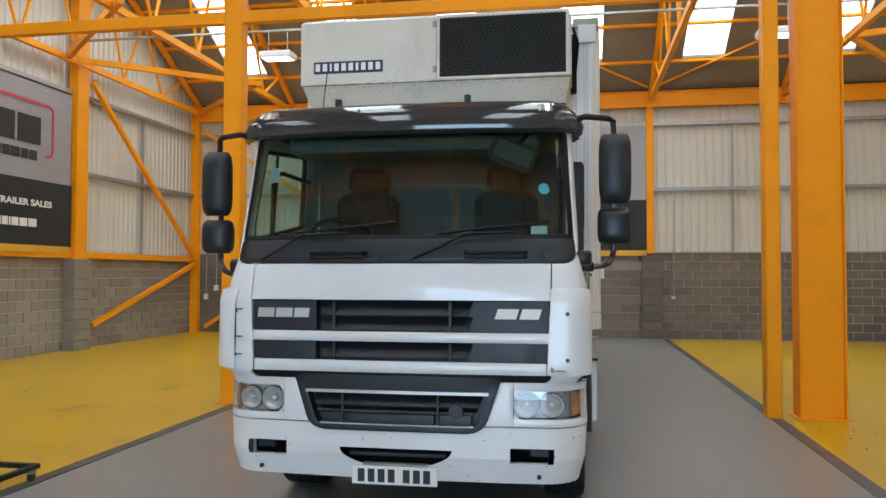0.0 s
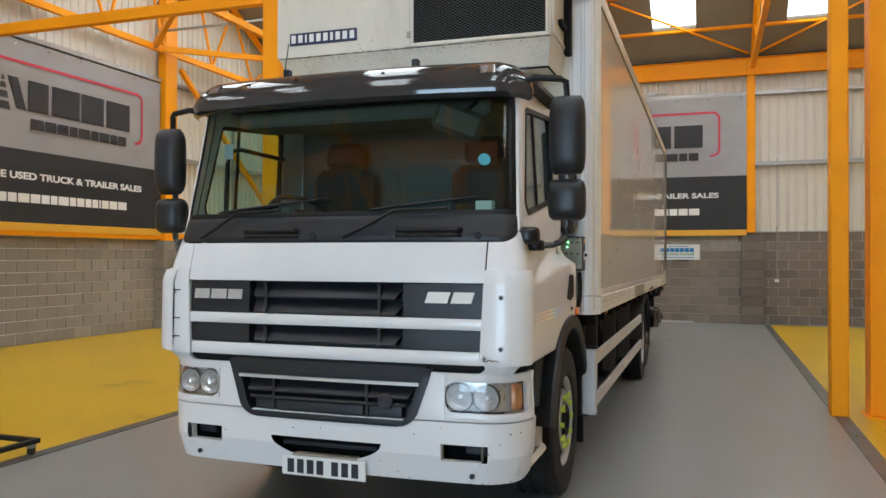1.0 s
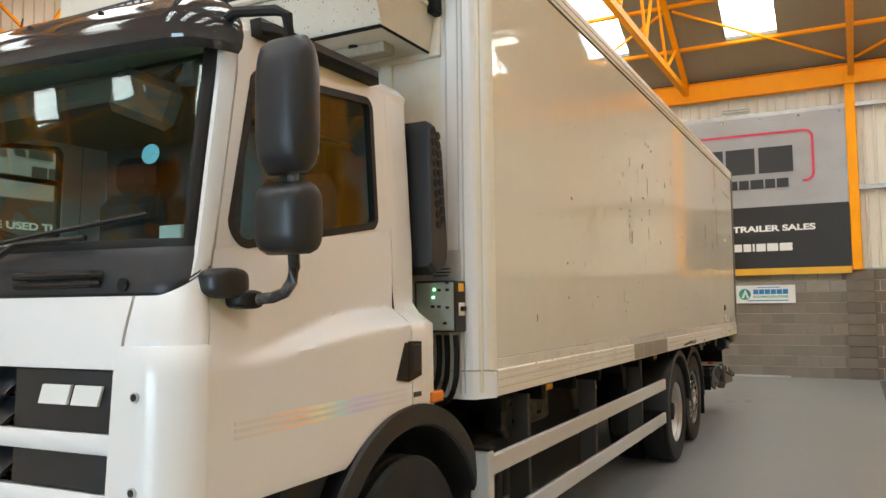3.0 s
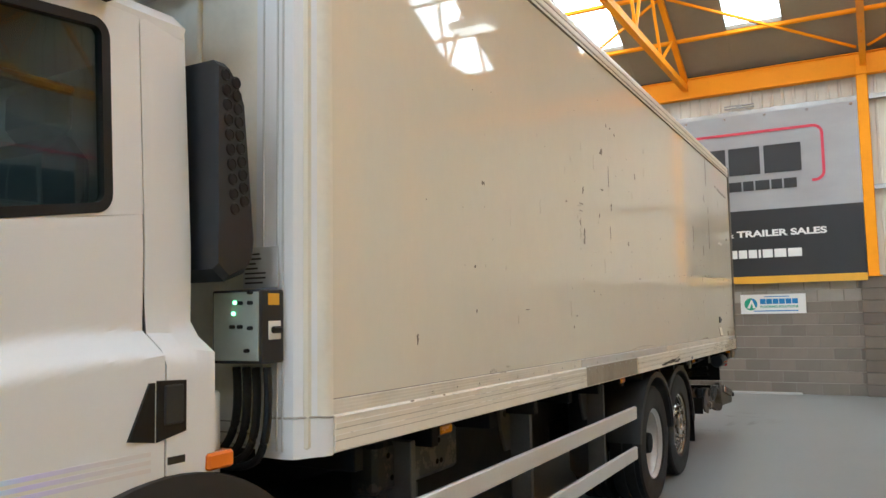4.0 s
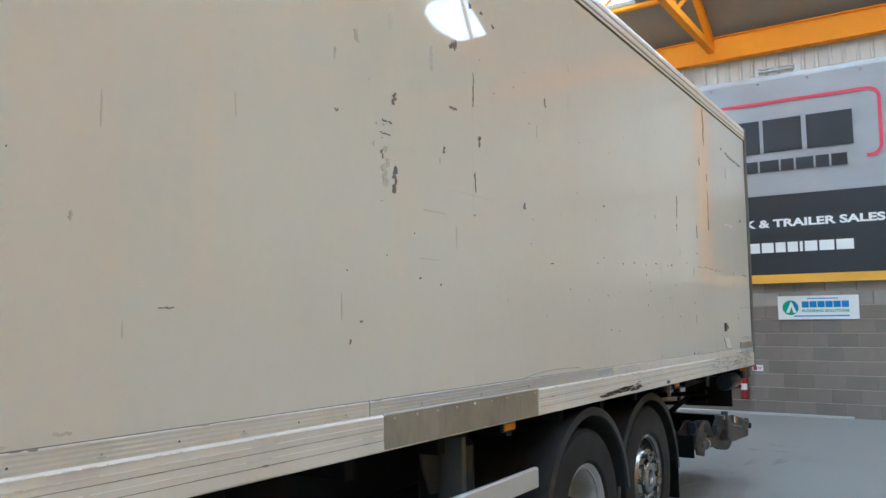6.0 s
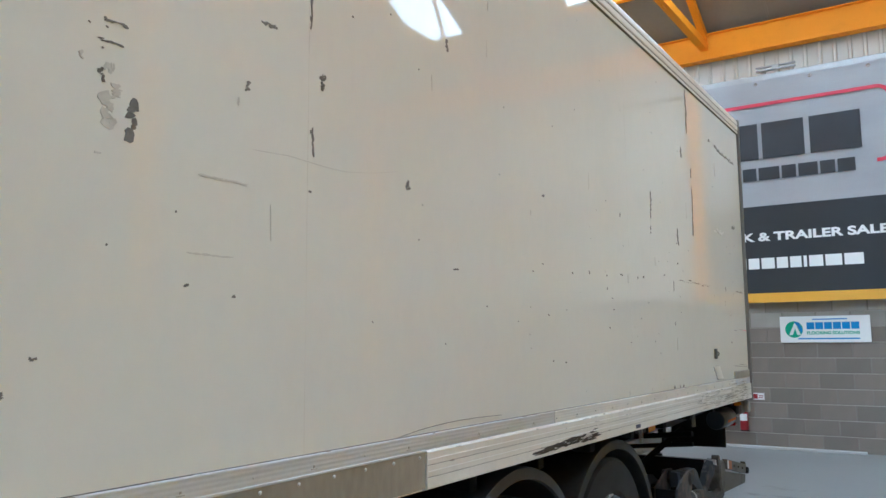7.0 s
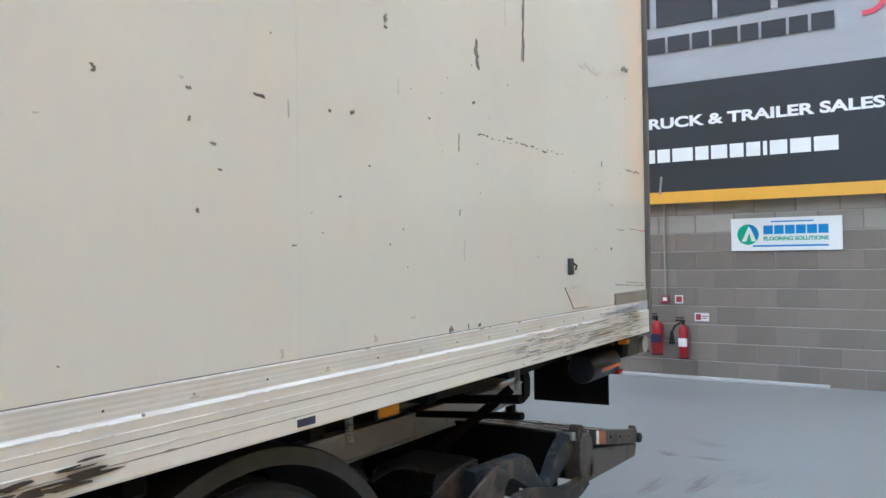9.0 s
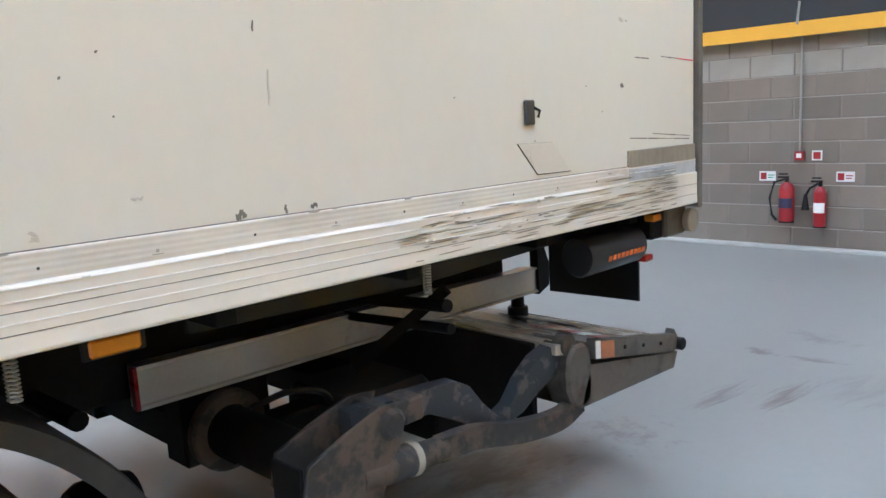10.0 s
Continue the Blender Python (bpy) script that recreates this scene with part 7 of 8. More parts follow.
P("control_panel", Shape().box(0.975, 1.178, 1.758, 1.765, 1.535, 1.767, 0.002), CTRL, ctrl, "grey-green control panel")
for x, z in ((1.062, 1.722), (1.056, 1.685)):
    P("green_lamp", Shape().cyl((x + 0.015, 1.752, z + 0.01), 0.0065, 0.008, 1, 10), LED, ctrl, "lit green lamp")
for x, z in ((1.09, 1.72), (1.135, 1.72), (1.135, 1.755), (1.055, 1.64), (1.09, 1.64), (1.135, 1.635), (1.12, 1.56)):
    P("switch", Shape().cyl((x + 0.015, 1.742, z + 0.01), 0.007, 0.018, 1, 8), BLACK, ctrl)
P("warning_label", Shape().box(1.185, 1.187, 1.80, 1.855, 1.722, 1.762), BANNER_YELLOW, ctrl, "yellow warning label")
P("isolator", Shape().box(1.185, 1.189, 1.80, 1.862, 1.605, 1.668, 0.002), PRINT_WHITE, ctrl, "rotary isolator switch")
P("isolator_knob", Shape().box(1.189, 1.205, 1.806, 1.856, 1.626, 1.65, 0.006), BLACK, ctrl)
for k, x in enumerate((1.01, 1.055, 1.10, 1.15)):
    P("cable", Shape().tube(smooth([(x, 1.835, 1.51), (x + 0.004, 1.835, 1.40), (x - 0.005, 1.83, 1.31 - 0.012 * k), (x - 0.045, 1.825, 1.235 - 0.014 * k), (x - 0.11 - 0.01 * k, 1.82, 1.205 - 0.012 * k), (x - 0.19 - 0.02 * k, 1.81, 1.23 - 0.012 * k), (x - 0.25 - 0.03 * k, 1.80, 1.32)]), 0.0145, 8), BLACK, ctrl, "thick black cable")
pq = P("notice_plate", Shape().box(1.0, 1.163, BF - 0.018, BF - 0.013, 1.785, 1.93, 0.001), ALU, label="grey instruction plate with small print")
random.seed(12)
for k in range(7):
    P("print", Shape().box(1.01, 1.06 + 0.07 * random.random(), BF - 0.0195, BF - 0.0175, 1.80 + k * 0.017, 1.806 + k * 0.017), PRINT_DARK, pq)
P("canister", Shape().lathe([(0.0, 1.13), (0.085, 1.13), (0.09, 1.14), (0.09, 1.42), (0.085, 1.43), (0.0, 1.43)], (0.93, 1.71, 0), 2, 24), PRINT_WHITE, label="white canister with small printed labels")
P("canister_cap", Shape().cyl((0.93, 1.71, 1.43), 0.05, 0.05, 2, 16, 0.008), PLASTIC_MID)

# ---- rear: light bar, side rail, tail lift ----
for sx in (-1, 1):
    beam = [(0.445, 0.0), (0.512, 0.0), (0.512, 0.010), (0.502, 0.016), (0.505, 0.126), (0.514, 0.130), (0.514, 0.140), (0.445, 0.140)]
    sr = P("rear_side_rail", crisp(Shape().loft([[(sx * a, y, z + c * k) for a, c in beam] for y, z, k in ((8.97, 0.695, 1.0), (11.0, 0.672, 0.87))])), ALU_BEAM, label="aluminium rail with a red end reflector")
    P("end_reflector", Shape().box(sx * 0.485, sx * 0.5155, 8.956, 8.97, 0.697, 0.833, 0.002), RED, sr, "red reflector strip")
    P("end_bracket", Shape().prism([(10.97, 0.66), (11.05, 0.69), (11.06, 0.80), (11.0, 0.93), (10.96, 0.93), (10.96, 0.80)], 0, sx * 0.47, sx * 0.519, 0.004), STEEL_DIRT, sr, "dark bent end bracket")
    for y, z0 in ((8.44, 1.135), (9.55, 1.12)):
        P("spring", Shape().tube([(sx * (1.20 + 0.012 * math.cos(k * 1.05)), y + 0.012 * math.sin(k * 1.05), z0 - k * 0.0014) for k in range(70)], 0.003, 5), SPRING, label="pale coil spring")
    for z, y, r in ((0.957, 9.68, 0.021), (0.881, 9.692, 0.017)):
        P("cross_tube", Shape().tube([(sx * 0.45, y + 0.13, z - 0.08), (sx * 1.15, y, z)], r, 10), STEEL_DIRT, label="dark steel tube")
    P("outrigger", Shape().prism([(8.9, 1.165), (10.75, 1.165), (10.75, 1.03), (9.7, 1.0), (8.9, 1.03)], 0, sx * 0.98, sx * 1.0, 0.004), BLACK, label="dark steel outrigger plate")
lb = P("light_bar", Shape().box(-1.2, 1.2, 10.84, 10.97, 0.99, 1.15, 0.01), STEEL_DIRT, label="dark rear crossbar with lamps")
for sx in (-1, 1):
    P("rear_lamp", Shape().box(sx * 0.9, sx * 1.15, 10.97, 11.0, 1.0, 1.10, 0.01), RED, lb, "red rear lamp")
    P("bracket", Shape().cyl((sx * 1.22, 11.10, 1.045), 0.05, 0.03, 0, 16, 0.004), ALU_DULL, lb)
    P("end_plate", Shape().box(sx * 1.14, sx * 1.22, 10.92, 11.09, 0.99, 1.12, 0.01), LIFT_ALU, lb)
P("rear_flap", Shape().prism([(0.60, 0.692), (1.075, 0.70), (1.075, 0.988), (0.60, 0.988)], 1, 10.94, 10.955, 0.003).box(0.60, 1.06, 10.80, 10.838, 0.985, 1.15, 0.003), BLACK, label="black rubber flap hanging under the rear crossbar")
pump = P("lift_motor", Shape().lathe([(0.0, 10.40), (0.07, 10.40), (0.076, 10.41), (0.076, 10.78), (0.07, 10.79), (0.0, 10.79)], (1.135, 0, 0.985), 1, 28), PLASTIC, label="dark lift motor housing with orange lettering")
for k in range(9):
    y = 10.50 + 0.03 * k
    P("brand_block", Shape().lathe([(0.0765, y), (0.0775, y), (0.0775, y + 0.021), (0.0765, y + 0.021)], (1.135, 0, 0.985), 1, 3, -18, -2, True), AMBER, pump, "orange brand lettering shown as blocks")
for x, y, z in ((1.165, 10.83, 0.92), (1.215, 10.81, 1.09)):
    P("amber_lamp", Shape().box(x - 0.02, x + 0.03, y - 0.028, y + 0.028, z - 0.014, z + 0.014, 0.005), AMBER_GLOW if z > 1 else RED, label="amber rear side lamp" if z > 1 else "small dark red rear side lamp")

lift = P("tail_lift_platform", Shape().prism([(10.2, 0.705), (10.98, 0.553), (10.98, 0.513), (10.2, 0.665)], 0, -1.16, 1.17, 0.004), LIFT_TOP, label="folded tail-lift platform of scratched aluminium")
P("side_edge", Shape().prism([(10.385, 0.61), (10.98, 0.489), (11.01, 0.495), (11.02, 0.55), (10.995, 0.585), (10.985, 0.566), (10.385, 0.686)], 0, 1.175, 1.215, 0.004), LIFT_ALU, lift)
P("lower_wing", Shape().prism([(10.30, 0.44), (11.02, 0.405), (11.05, 0.47), (10.38, 0.59)], 0, -1.17, 1.20, 0.006), LIFT_ALU, lift)
P("edge_roller", Shape().cyl((1.14, 11.055, 0.505), 0.028, 0.085, 0, 14, 0.005), BLACK, lift)
for k in range(5):
    P("warning_stripe", Shape().add([(0.78 + 0.07 * k + dx, y, 0.7065 - 0.1949 * (y - 10.2) + t) for t in (0, 0.003) for dx, y in ((0, 10.555), (0.07, 10.555), (0.095, 10.635), (0.025, 10.635))], [(0, 1, 2, 3), (4, 5, 6, 7), (0, 1, 5, 4), (1, 2, 6, 5), (2, 3, 7, 6), (3, 0, 4, 7)]), RED if k % 2 == 0 else PRINT_WHITE, lift, "red and white warning stripe")
P("orange_end", Shape().prism([(10.42, 0.607), (10.51, 0.589), (10.51, 0.655), (10.42, 0.673)], 0, 1.2145, 1.219), DULL_ORANGE, lift)
# dark plate added for the shade in the cavity below the platform
P("hinge_plate", Shape().box(-1.1, 1.085, 10.165, 10.195, 0.40, 0.70, 0.004), STEEL_DIRT, lift, "dark plate standing in for the shaded cavity under the platform")
P("white_end", Shape().prism([(10.388, 0.613), (10.418, 0.607), (10.418, 0.675), (10.388, 0.681)], 0, 1.2145, 1.218), PRINT_WHITE, lift)
for k in range(3):
    P("edge_bolt", Shape().cyl((1.214, 10.59 + 0.14 * k, 0.608 - 0.028 * k), 0.008, 0.006, 0, 8), STEEL_DIRT, lift)
P("stop_post", Shape().cyl((0.50, 10.82, 0.582), 0.05, 0.05, 2, 14, 0.006).cyl((0.50, 10.82, 0.63), 0.032, 0.045, 2, 12), BLACK, lift)
for x, y, w, d in ((0.43, 10.76, 0.18, 0.12), (0.71, 10.77, 0.17, 0.11)):
    P("platform_plate", Shape().prism([(y, 0.7065 - 0.1949 * (y - 10.2)), (y + d, 0.7065 - 0.1949 * (y + d - 10.2)), (y + d, 0.711 - 0.1949 * (y + d - 10.2)), (y, 0.711 - 0.1949 * (y - 10.2))], 0, x, x + w), GALV, lift)
UPPER = [(9.27, 0.742), (9.44, 0.733), (9.60, 0.722), (9.70, 0.712), (9.76, 0.68), (9.82, 0.605), (9.90, 0.53), (9.96, 0.55), (10.03, 0.622), (10.12, 0.678), (10.235, 0.706)]
LOWER = [(9.27, 0.64), (9.46, 0.65), (9.58, 0.635), (9.67, 0.59), (9.74, 0.552), (9.81, 0.515), (9.92, 0.478), (10.03, 0.50), (10.12, 0.545), (10.22, 0.58), (10.32, 0.605)]
for sx in (-1, 1):
    # the arm's outline, its two edges side by side along its length
    strip = Shape()
    n = 11
    for x0, x1 in ((1.10, 1.15),):
        rings = []
        for k in range(n):
            (ya, za), (yb, zb) = UPPER[k], LOWER[k]
            rings.append([(sx * x0, ya, za), (sx * x1, ya, za - 0.004), (sx * (x1 + 0.008), (ya + yb) / 2, (za + zb) / 2), (sx * x1, yb, zb + 0.004), (sx * x0, yb, zb)])
        strip.loft(rings)
    arm = P("lift_arm", strip, ARM_PAINT, label="dark tail-lift arm with worn muddy paint")
    P("arm_end", Shape().prism([(10.235, 0.52), (10.27, 0.455), (10.33, 0.435), (10.375, 0.45), (10.385, 0.52), (10.385, 0.60), (10.375, 0.655), (10.34, 0.685), (10.28, 0.685), (10.24, 0.65), (10.23, 0.59)], 0, sx * 1.09, sx * 1.20, 0.012), LIFT_ALU, arm, "muddy rounded arm end")
    P("arm_knuckle", Shape().cyl((sx * 1.13, 10.27, 0.69), 0.04, sx * 0.05, 0, 16, 0.0), STEEL_RUST, arm)
    P("lift_ram", Shape().tube([(sx * 1.17, 9.26, 0.56), (sx * 1.17, 9.46, 0.54)], 0.05, 16).tube([(sx * 1.17, 9.46, 0.54), (sx * 1.17, 9.60, 0.527)], 0.04, 16).tube(smooth([(sx * 1.17, 9.58, 0.53), (sx * 1.17, 9.76, 0.512), (sx * 1.17, 9.98, 0.455), (sx * 1.17, 10.2, 0.427), (sx * 1.17, 10.33, 0.455)]), (0.022, 0.038), square=True), STEEL_RUST, label="muddy hydraulic ram and lower arm")
    P("ram_collar", Shape().tube([(sx * 1.17, 9.455, 0.541), (sx * 1.17, 9.48, 0.538)], 0.053, 16), ALU_DULL)
    br = Shape()
    for x in (1.05, 1.195):
        br.prism([(9.08, 0.665), (9.2, 0.71), (9.34, 0.75), (9.44, 0.74), (9.40, 0.62), (9.36, 0.58), (9.31, 0.46), (9.12, 0.50), (9.06, 0.58)], 0, sx * x, sx * (x + 0.016), 0.003)
    pb = P("pivot_bracket", br, STEEL_RUST, label="rusty tail-lift pivot bracket")
    P("pivot_plate", Shape().box(sx * 1.066, sx * 1.195, 9.06, 9.075, 0.48, 0.66, 0.003), STEEL_DIRT, pb)
    P("pivot_pin", Shape().lathe([(0.0, sx * 1.02), (0.05, sx * 1.02), (0.05, sx * 1.21), (0.035, sx * 1.225), (0.0, sx * 1.225)], (0, 9.37, 0.69), 0, 10), STEEL_RUST, pb)
    P("grease_block", Shape().box(sx * 1.10, sx * 1.2, 9.43, 9.51, 0.66, 0.735, 0.008), STEEL_RUST, pb)
tt = P("torsion_tube", Shape().cyl((-1.05, 9.25, 0.545), 0.085, 2.1, 0, 24, 0.01), STEEL_DIRT, label="dirty lift torsion tube between the chassis rails")
P("tube_flange", Shape().lathe([(0.09, 0.50), (0.138, 0.50), (0.138, 0.53), (0.13, 0.54), (0.09, 0.54)], (0, 9.25, 0.545), 0, 28), STEEL_RUST, tt, "rusty round flange")
P("lift_hose", Shape().tube(smooth([(0.62, 9.28, 0.63), (0.66, 9.40, 0.66), (0.68, 9.52, 0.63), (0.66, 9.58, 0.56)]), 0.012, 8), BLACK, tt, "black hydraulic hose")
P("lift_beam", Shape().box(-0.5, 0.5, 9.16, 9.32, 0.44, 0.58, 0.012), STEEL_DIRT, label="dirty tail-lift cross beam")
P("pump_box", Shape().box(0.40, 0.80, 9.55, 9.95, 0.44, 0.60, 0.035), PLASTIC_MID, label="dark pump housing")
P("diagonal_strut", bar([(0.75, 9.62, 0.70), (1.05, 9.78, 0.98)], 0.016, 0.02), STEEL_DIRT, label="dark diagonal strut")
for x in (-0.44, 0.3):
    P("drop_bracket", Shape().box(x, x + 0.14, 9.13, 9.47, 0.42, 0.75, 0.01), STEEL_DIRT)
P("under_frame", Shape().box(-1.0, 1.0, 9.75, 9.95, 0.44, 0.56, 0.01).box(0.5, 0.62, 9.2, 9.9, 0.46, 0.56, 0.01).box(-0.62, -0.5, 9.2, 9.9, 0.46, 0.56, 0.01), STEEL_DIRT, label="dark tail-lift frame")
P("brake_chamber", Shape().lathe([(0.0, 8.62), (0.07, 8.62), (0.085, 8.65), (0.085, 8.74), (0.07, 8.78), (0.0, 8.78)], (0.85, 0, 0.6), 1, 18), STEEL_DIRT, label="dirty brake chamber")


# ---- banners ----
def banner(m, name_width=6.25):
    """A big printed sheet: local x along it, z up from its foot, its face towards -y."""
    t = thing("wall_banner", m, "large silver and charcoal printed banner hung on the wall", "banner", "wall banners")
    W, H = name_width, 3.37
    rows, cols = 12, 40
    grid = [[(W * i / cols, 0.012 * math.sin(i * 0.9 + 0.4 * j) * (0.3 + 0.7 * abs(2 * j / rows - 1)) - 0.0, H * j / rows) for i in range(cols + 1)] for j in range(rows + 1)]
    sheet = Shape().shell(grid, [[(x, y + 0.006, z) for x, y, z in row] for row in grid])
    part("sheet", sheet, BANNER, t, "silver-grey printed fabric")
    F = -0.016

    def block(x0, x1, z0, z1, d=0.003):
        return Shape().box(x0, x1, F - d, F, z0, z1)
    part("dark_field", block(0, W, 0.14, 1.44), BANNER_DARK, t)
    part("yellow_band", block(0, W, 0.0, 0.14), BANNER_YELLOW, t)
    lettering("slogan", "WORLDWIDE USED TRUCK & TRAILER SALES", 0.17, PRINT_WHITE, Matrix.Translation((3.15, F - 0.006, 0.97)) @ pose(0, 0, 0, 90), t, 4.95)
    put = lambda x, z, d: Vector((x, F - 0.003 - d, z))
    block_parts("address_block", PRINT_WHITE, t, 1.15, 5.17, 0.50, 0.66, [9, 1, 6, 1, 5, 1, 6, 1, 5, 1, 6, 1, 8, 1, 7, 1, 6, 1, 5, 1, 8, 1, 5, 1, 6, 1, 5, 1, 5, 1, 1.4, 1, 6, 1, 7, 1, 8], 0, put)
    part("brand_block", Shape().prism([(1.27, 2.15), (1.83, 2.15), (1.98, 2.70), (1.12, 2.70)], 1, F - 0.006, F - 0.003), PRINT_DARK, t)
    block_parts("brand_block", PRINT_DARK, t, 2.66, 5.25, 2.15, 2.70, [5.5, 1, 8, 0.7, 7, 0.9, 8], 0.0, put)
    part("brand_block", Shape().prism([(2.42, 2.15), (2.62, 2.15), (2.44, 2.70), (2.22, 2.70)], 1, F - 0.006, F - 0.003), PRINT_DARK, t)
    for z0, z1, w0, w1 in ((2.10, 2.24, 0.15, 0.12), (2.30, 2.42, 0.11, 0.08), (2.47, 2.57, 0.07, 0.045), (2.61, 2.70, 0.035, 0.008)):
        part("brand_cone", Shape().prism([(2.13 - w0, z0), (2.13 + w0, z0), (2.13 + w1, z1), (2.13 - w1, z1)], 1, F - 0.006, F - 0.003), PRINT_DARK, t)
    block_parts("brand_block", PRINT_DARK, t, 2.72, 5.15, 1.83, 2.02, [9, 1, 8, 1, 8, 1, 6, 1, 9, 1, 6, 1, 8, 1, 6, 1, 7], 0, put)
    red = []
    for x, z in [(1.75, 1.94), (0.75, 1.94)]:
        red.append((x, z))
    for cx, cz, q0 in ((0.8, 2.10, 270), (0.8, 2.83, 180), (5.47, 2.83, 90), (5.47, 2.10, 0)):
        for k in range(6):
            q = radians(q0 - 18 * k)
            red.append((cx + 0.16 * math.cos(q), cz + 0.16 * math.sin(q)))
    red.append((5.42, 1.94))
    part("red_frame", Shape().loft([[(x + nx, F - 0.006, z + nz), (x + nx, F - 0.002, z + nz), (x - nx, F - 0.002, z - nz), (x - nx, F - 0.006, z - nz)] for (x, z), (nx, nz) in zip(red, normals(red, 0.026))]), RED_PRINT, t)
    for k in range(9):
        part("eyelet", Shape().lathe([(0.012, 0.0), (0.02, -0.004), (0.024, 0.0)], (0.1 + k * (W - 0.2) / 8, F, H - 0.06), 1, 12), CHROME, t)
    return t


def normals(pts, half):
    out = []
    for i in range(len(pts)):
        a, b = Vector(pts[max(i - 1, 0)]), Vector(pts[min(i + 1, len(pts) - 1)])
        d = (b - a).normalized()
        out.append((-d.y * half, d.x * half))
    return out


first = banner(pose(-4.13, YB - 0.145, 2.13))
copy_thing(first, pose(XL + 0.145, 9.42, 2.07, 0, 0, 90))
copy_thing(first, pose(XR - 0.145, 16.1, 2.17, 0, 0, -90))

# ---- small sign, fire point, conduits on the back wall ----
sign = thing("flooring_sign", pose(0.46, YB - 0.02, 1.73), "small white banner sign with a blue and green emblem", "sign")
part("board", Shape().box(-0.59, 0.59, -0.006, 0.0, -0.19, 0.19, 0.002), PRINT_WHITE, sign)
emb = Shape()
emb.lathe([(0.0, -0.009), (0.12, -0.009), (0.12, -0.006), (0.0, -0.006)], (-0.4, 0, 0.0), 1, 24)
part("emblem", emb, GREEN_PRINT, sign)
part("emblem_peak", Shape().prism([(-0.47, -0.08), (-0.42, -0.08), (-0.385, 0.02), (-0.36, -0.08), (-0.31, -0.08), (-0.385, 0.11)], 1, -0.0115, -0.009), PRINT_WHITE, sign)
part("emblem_wing", Shape().prism([(-0.4, 0.115), (-0.33, 0.10), (-0.285, 0.0), (-0.30, -0.06), (-0.35, 0.04)], 1, -0.013, -0.010), BLUE_PRINT, sign)
block_parts("brand_block", BLUE_PRINT, sign, -0.23, 0.45, 0.0, 0.10, [8, 1, 8, 1, 8, 1, 8, 1, 8, 1, 8], 0, lambda x, z, d: Vector((x, -0.006 - d, z)))
lettering("sign_line", "FLOORING SOLUTIONS", 0.06, GREEN_PRINT, Matrix.Translation((0.11, -0.009, -0.055)) @ pose(0, 0, 0, 90), sign, 0.68)
part("small_print", Shape().box(-0.35, 0.45, -0.008, -0.006, -0.145, -0.125).box(-0.15, 0.3, -0.008, -0.006, 0.135, 0.15), BLUE_PRINT, sign)


def extinguisher(x, z0, r, h, horn):
    t = thing("fire_extinguisher", pose(x, YB - 0.02 - r - 0.03, z0), "red fire extinguisher hung on the block wall" + (" with a black horn" if horn else " with a hose"), "fire extinguisher", "fire extinguishers")
    part("cylinder", Shape().lathe([(0.0, 0.0), (r * 0.9, 0.0), (r, 0.02), (r, h * 0.82), (r * 0.8, h * 0.92), (r * 0.35, h), (0.0, h)], (0, 0, 0), 2, 24), RED, t, "red steel cylinder")
    part("base_ring", Shape().cyl((0, 0, -0.012), r * 0.98, 0.014, 2, 24), BLACK, t)
    part("valve", Shape().cyl((0, 0, h), 0.02, 0.05, 2, 10).box(-0.09, 0.02, -0.012, 0.012, h + 0.04, h + 0.06, 0.004).box(-0.08, 0.01, -0.01, 0.01, h + 0.075, h + 0.09, 0.004), BLACK, t)
    part("label_band", Shape().lathe([(r + 0.001, h * 0.35), (r + 0.002, h * 0.35), (r + 0.002, h * 0.6), (r + 0.001, h * 0.6)], (0, 0, 0), 2, 16, 210, 330, True), NAVY if not horn else PRINT_WHITE, t)
    part("hose", Shape().tube([(-0.02, 0, h + 0.03), (-0.12, -0.01, h + 0.0), (-0.17, -0.01, h * 0.6), (-0.14, -0.02, h * 0.15), (-0.09, -0.03, h * 0.02)] if not horn else [(-0.02, 0, h + 0.03), (-0.1, 0, h - 0.02), (-0.14, 0, h * 0.75)], 0.012, 6), BLACK, t)
    if horn:
        part("horn", Shape().lathe([(0.014, 0.0), (0.03, -0.1), (0.04, -0.16), (0.0, -0.16)], (-0.14, 0, h * 0.8), 2, 14), BLACK, t)
    part("bracket", Shape().box(-0.03, 0.03, r, r + 0.03, h * 0.5, h * 0.9, 0.004), GALV, t)
    return t


extinguisher(-1.01, 0.30, 0.076, 0.40, False)
extinguisher(-0.69, 0.26, 0.06, 0.40, True)
for x, z in ((-0.76, 0.96), (-1.25, 0.75), (-0.49, 0.75)):
    sg = thing("safety_sign", pose(x, YB - 0.012, z), "small red and white fire safety sign on the wall", "sign", "fire safety signs")
    part("board", Shape().box(-0.085 if z < 0.9 else -0.05, 0.085 if z < 0.9 else 0.05, -0.004, 0.0, -0.05, 0.05, 0.001), PRINT_WHITE, sg)
    part("pictogram", Shape().box(-0.07 if z < 0.9 else -0.035, -0.01 if z < 0.9 else 0.035, -0.006, -0.004, -0.035, 0.035), RED, sg)
    if z < 0.9:
        part("print", Shape().box(0.005, 0.07, -0.006, -0.004, 0.005, 0.015).box(0.005, 0.06, -0.006, -0.004, -0.02, -0.01), RED if x > -1 else GREEN_PRINT, sg)
cp = thing("fire_call_point", pose(-0.92, YB - 0.012, 0.96), "red break-glass fire call point fed by a conduit", "call point")
part("case", Shape().box(-0.045, 0.045, -0.05, 0.0, -0.045, 0.045, 0.006), RED, cp)
part("window", Shape().box(-0.025, 0.025, -0.053, -0.05, -0.02, 0.025, 0.001), PRINT_WHITE, cp)
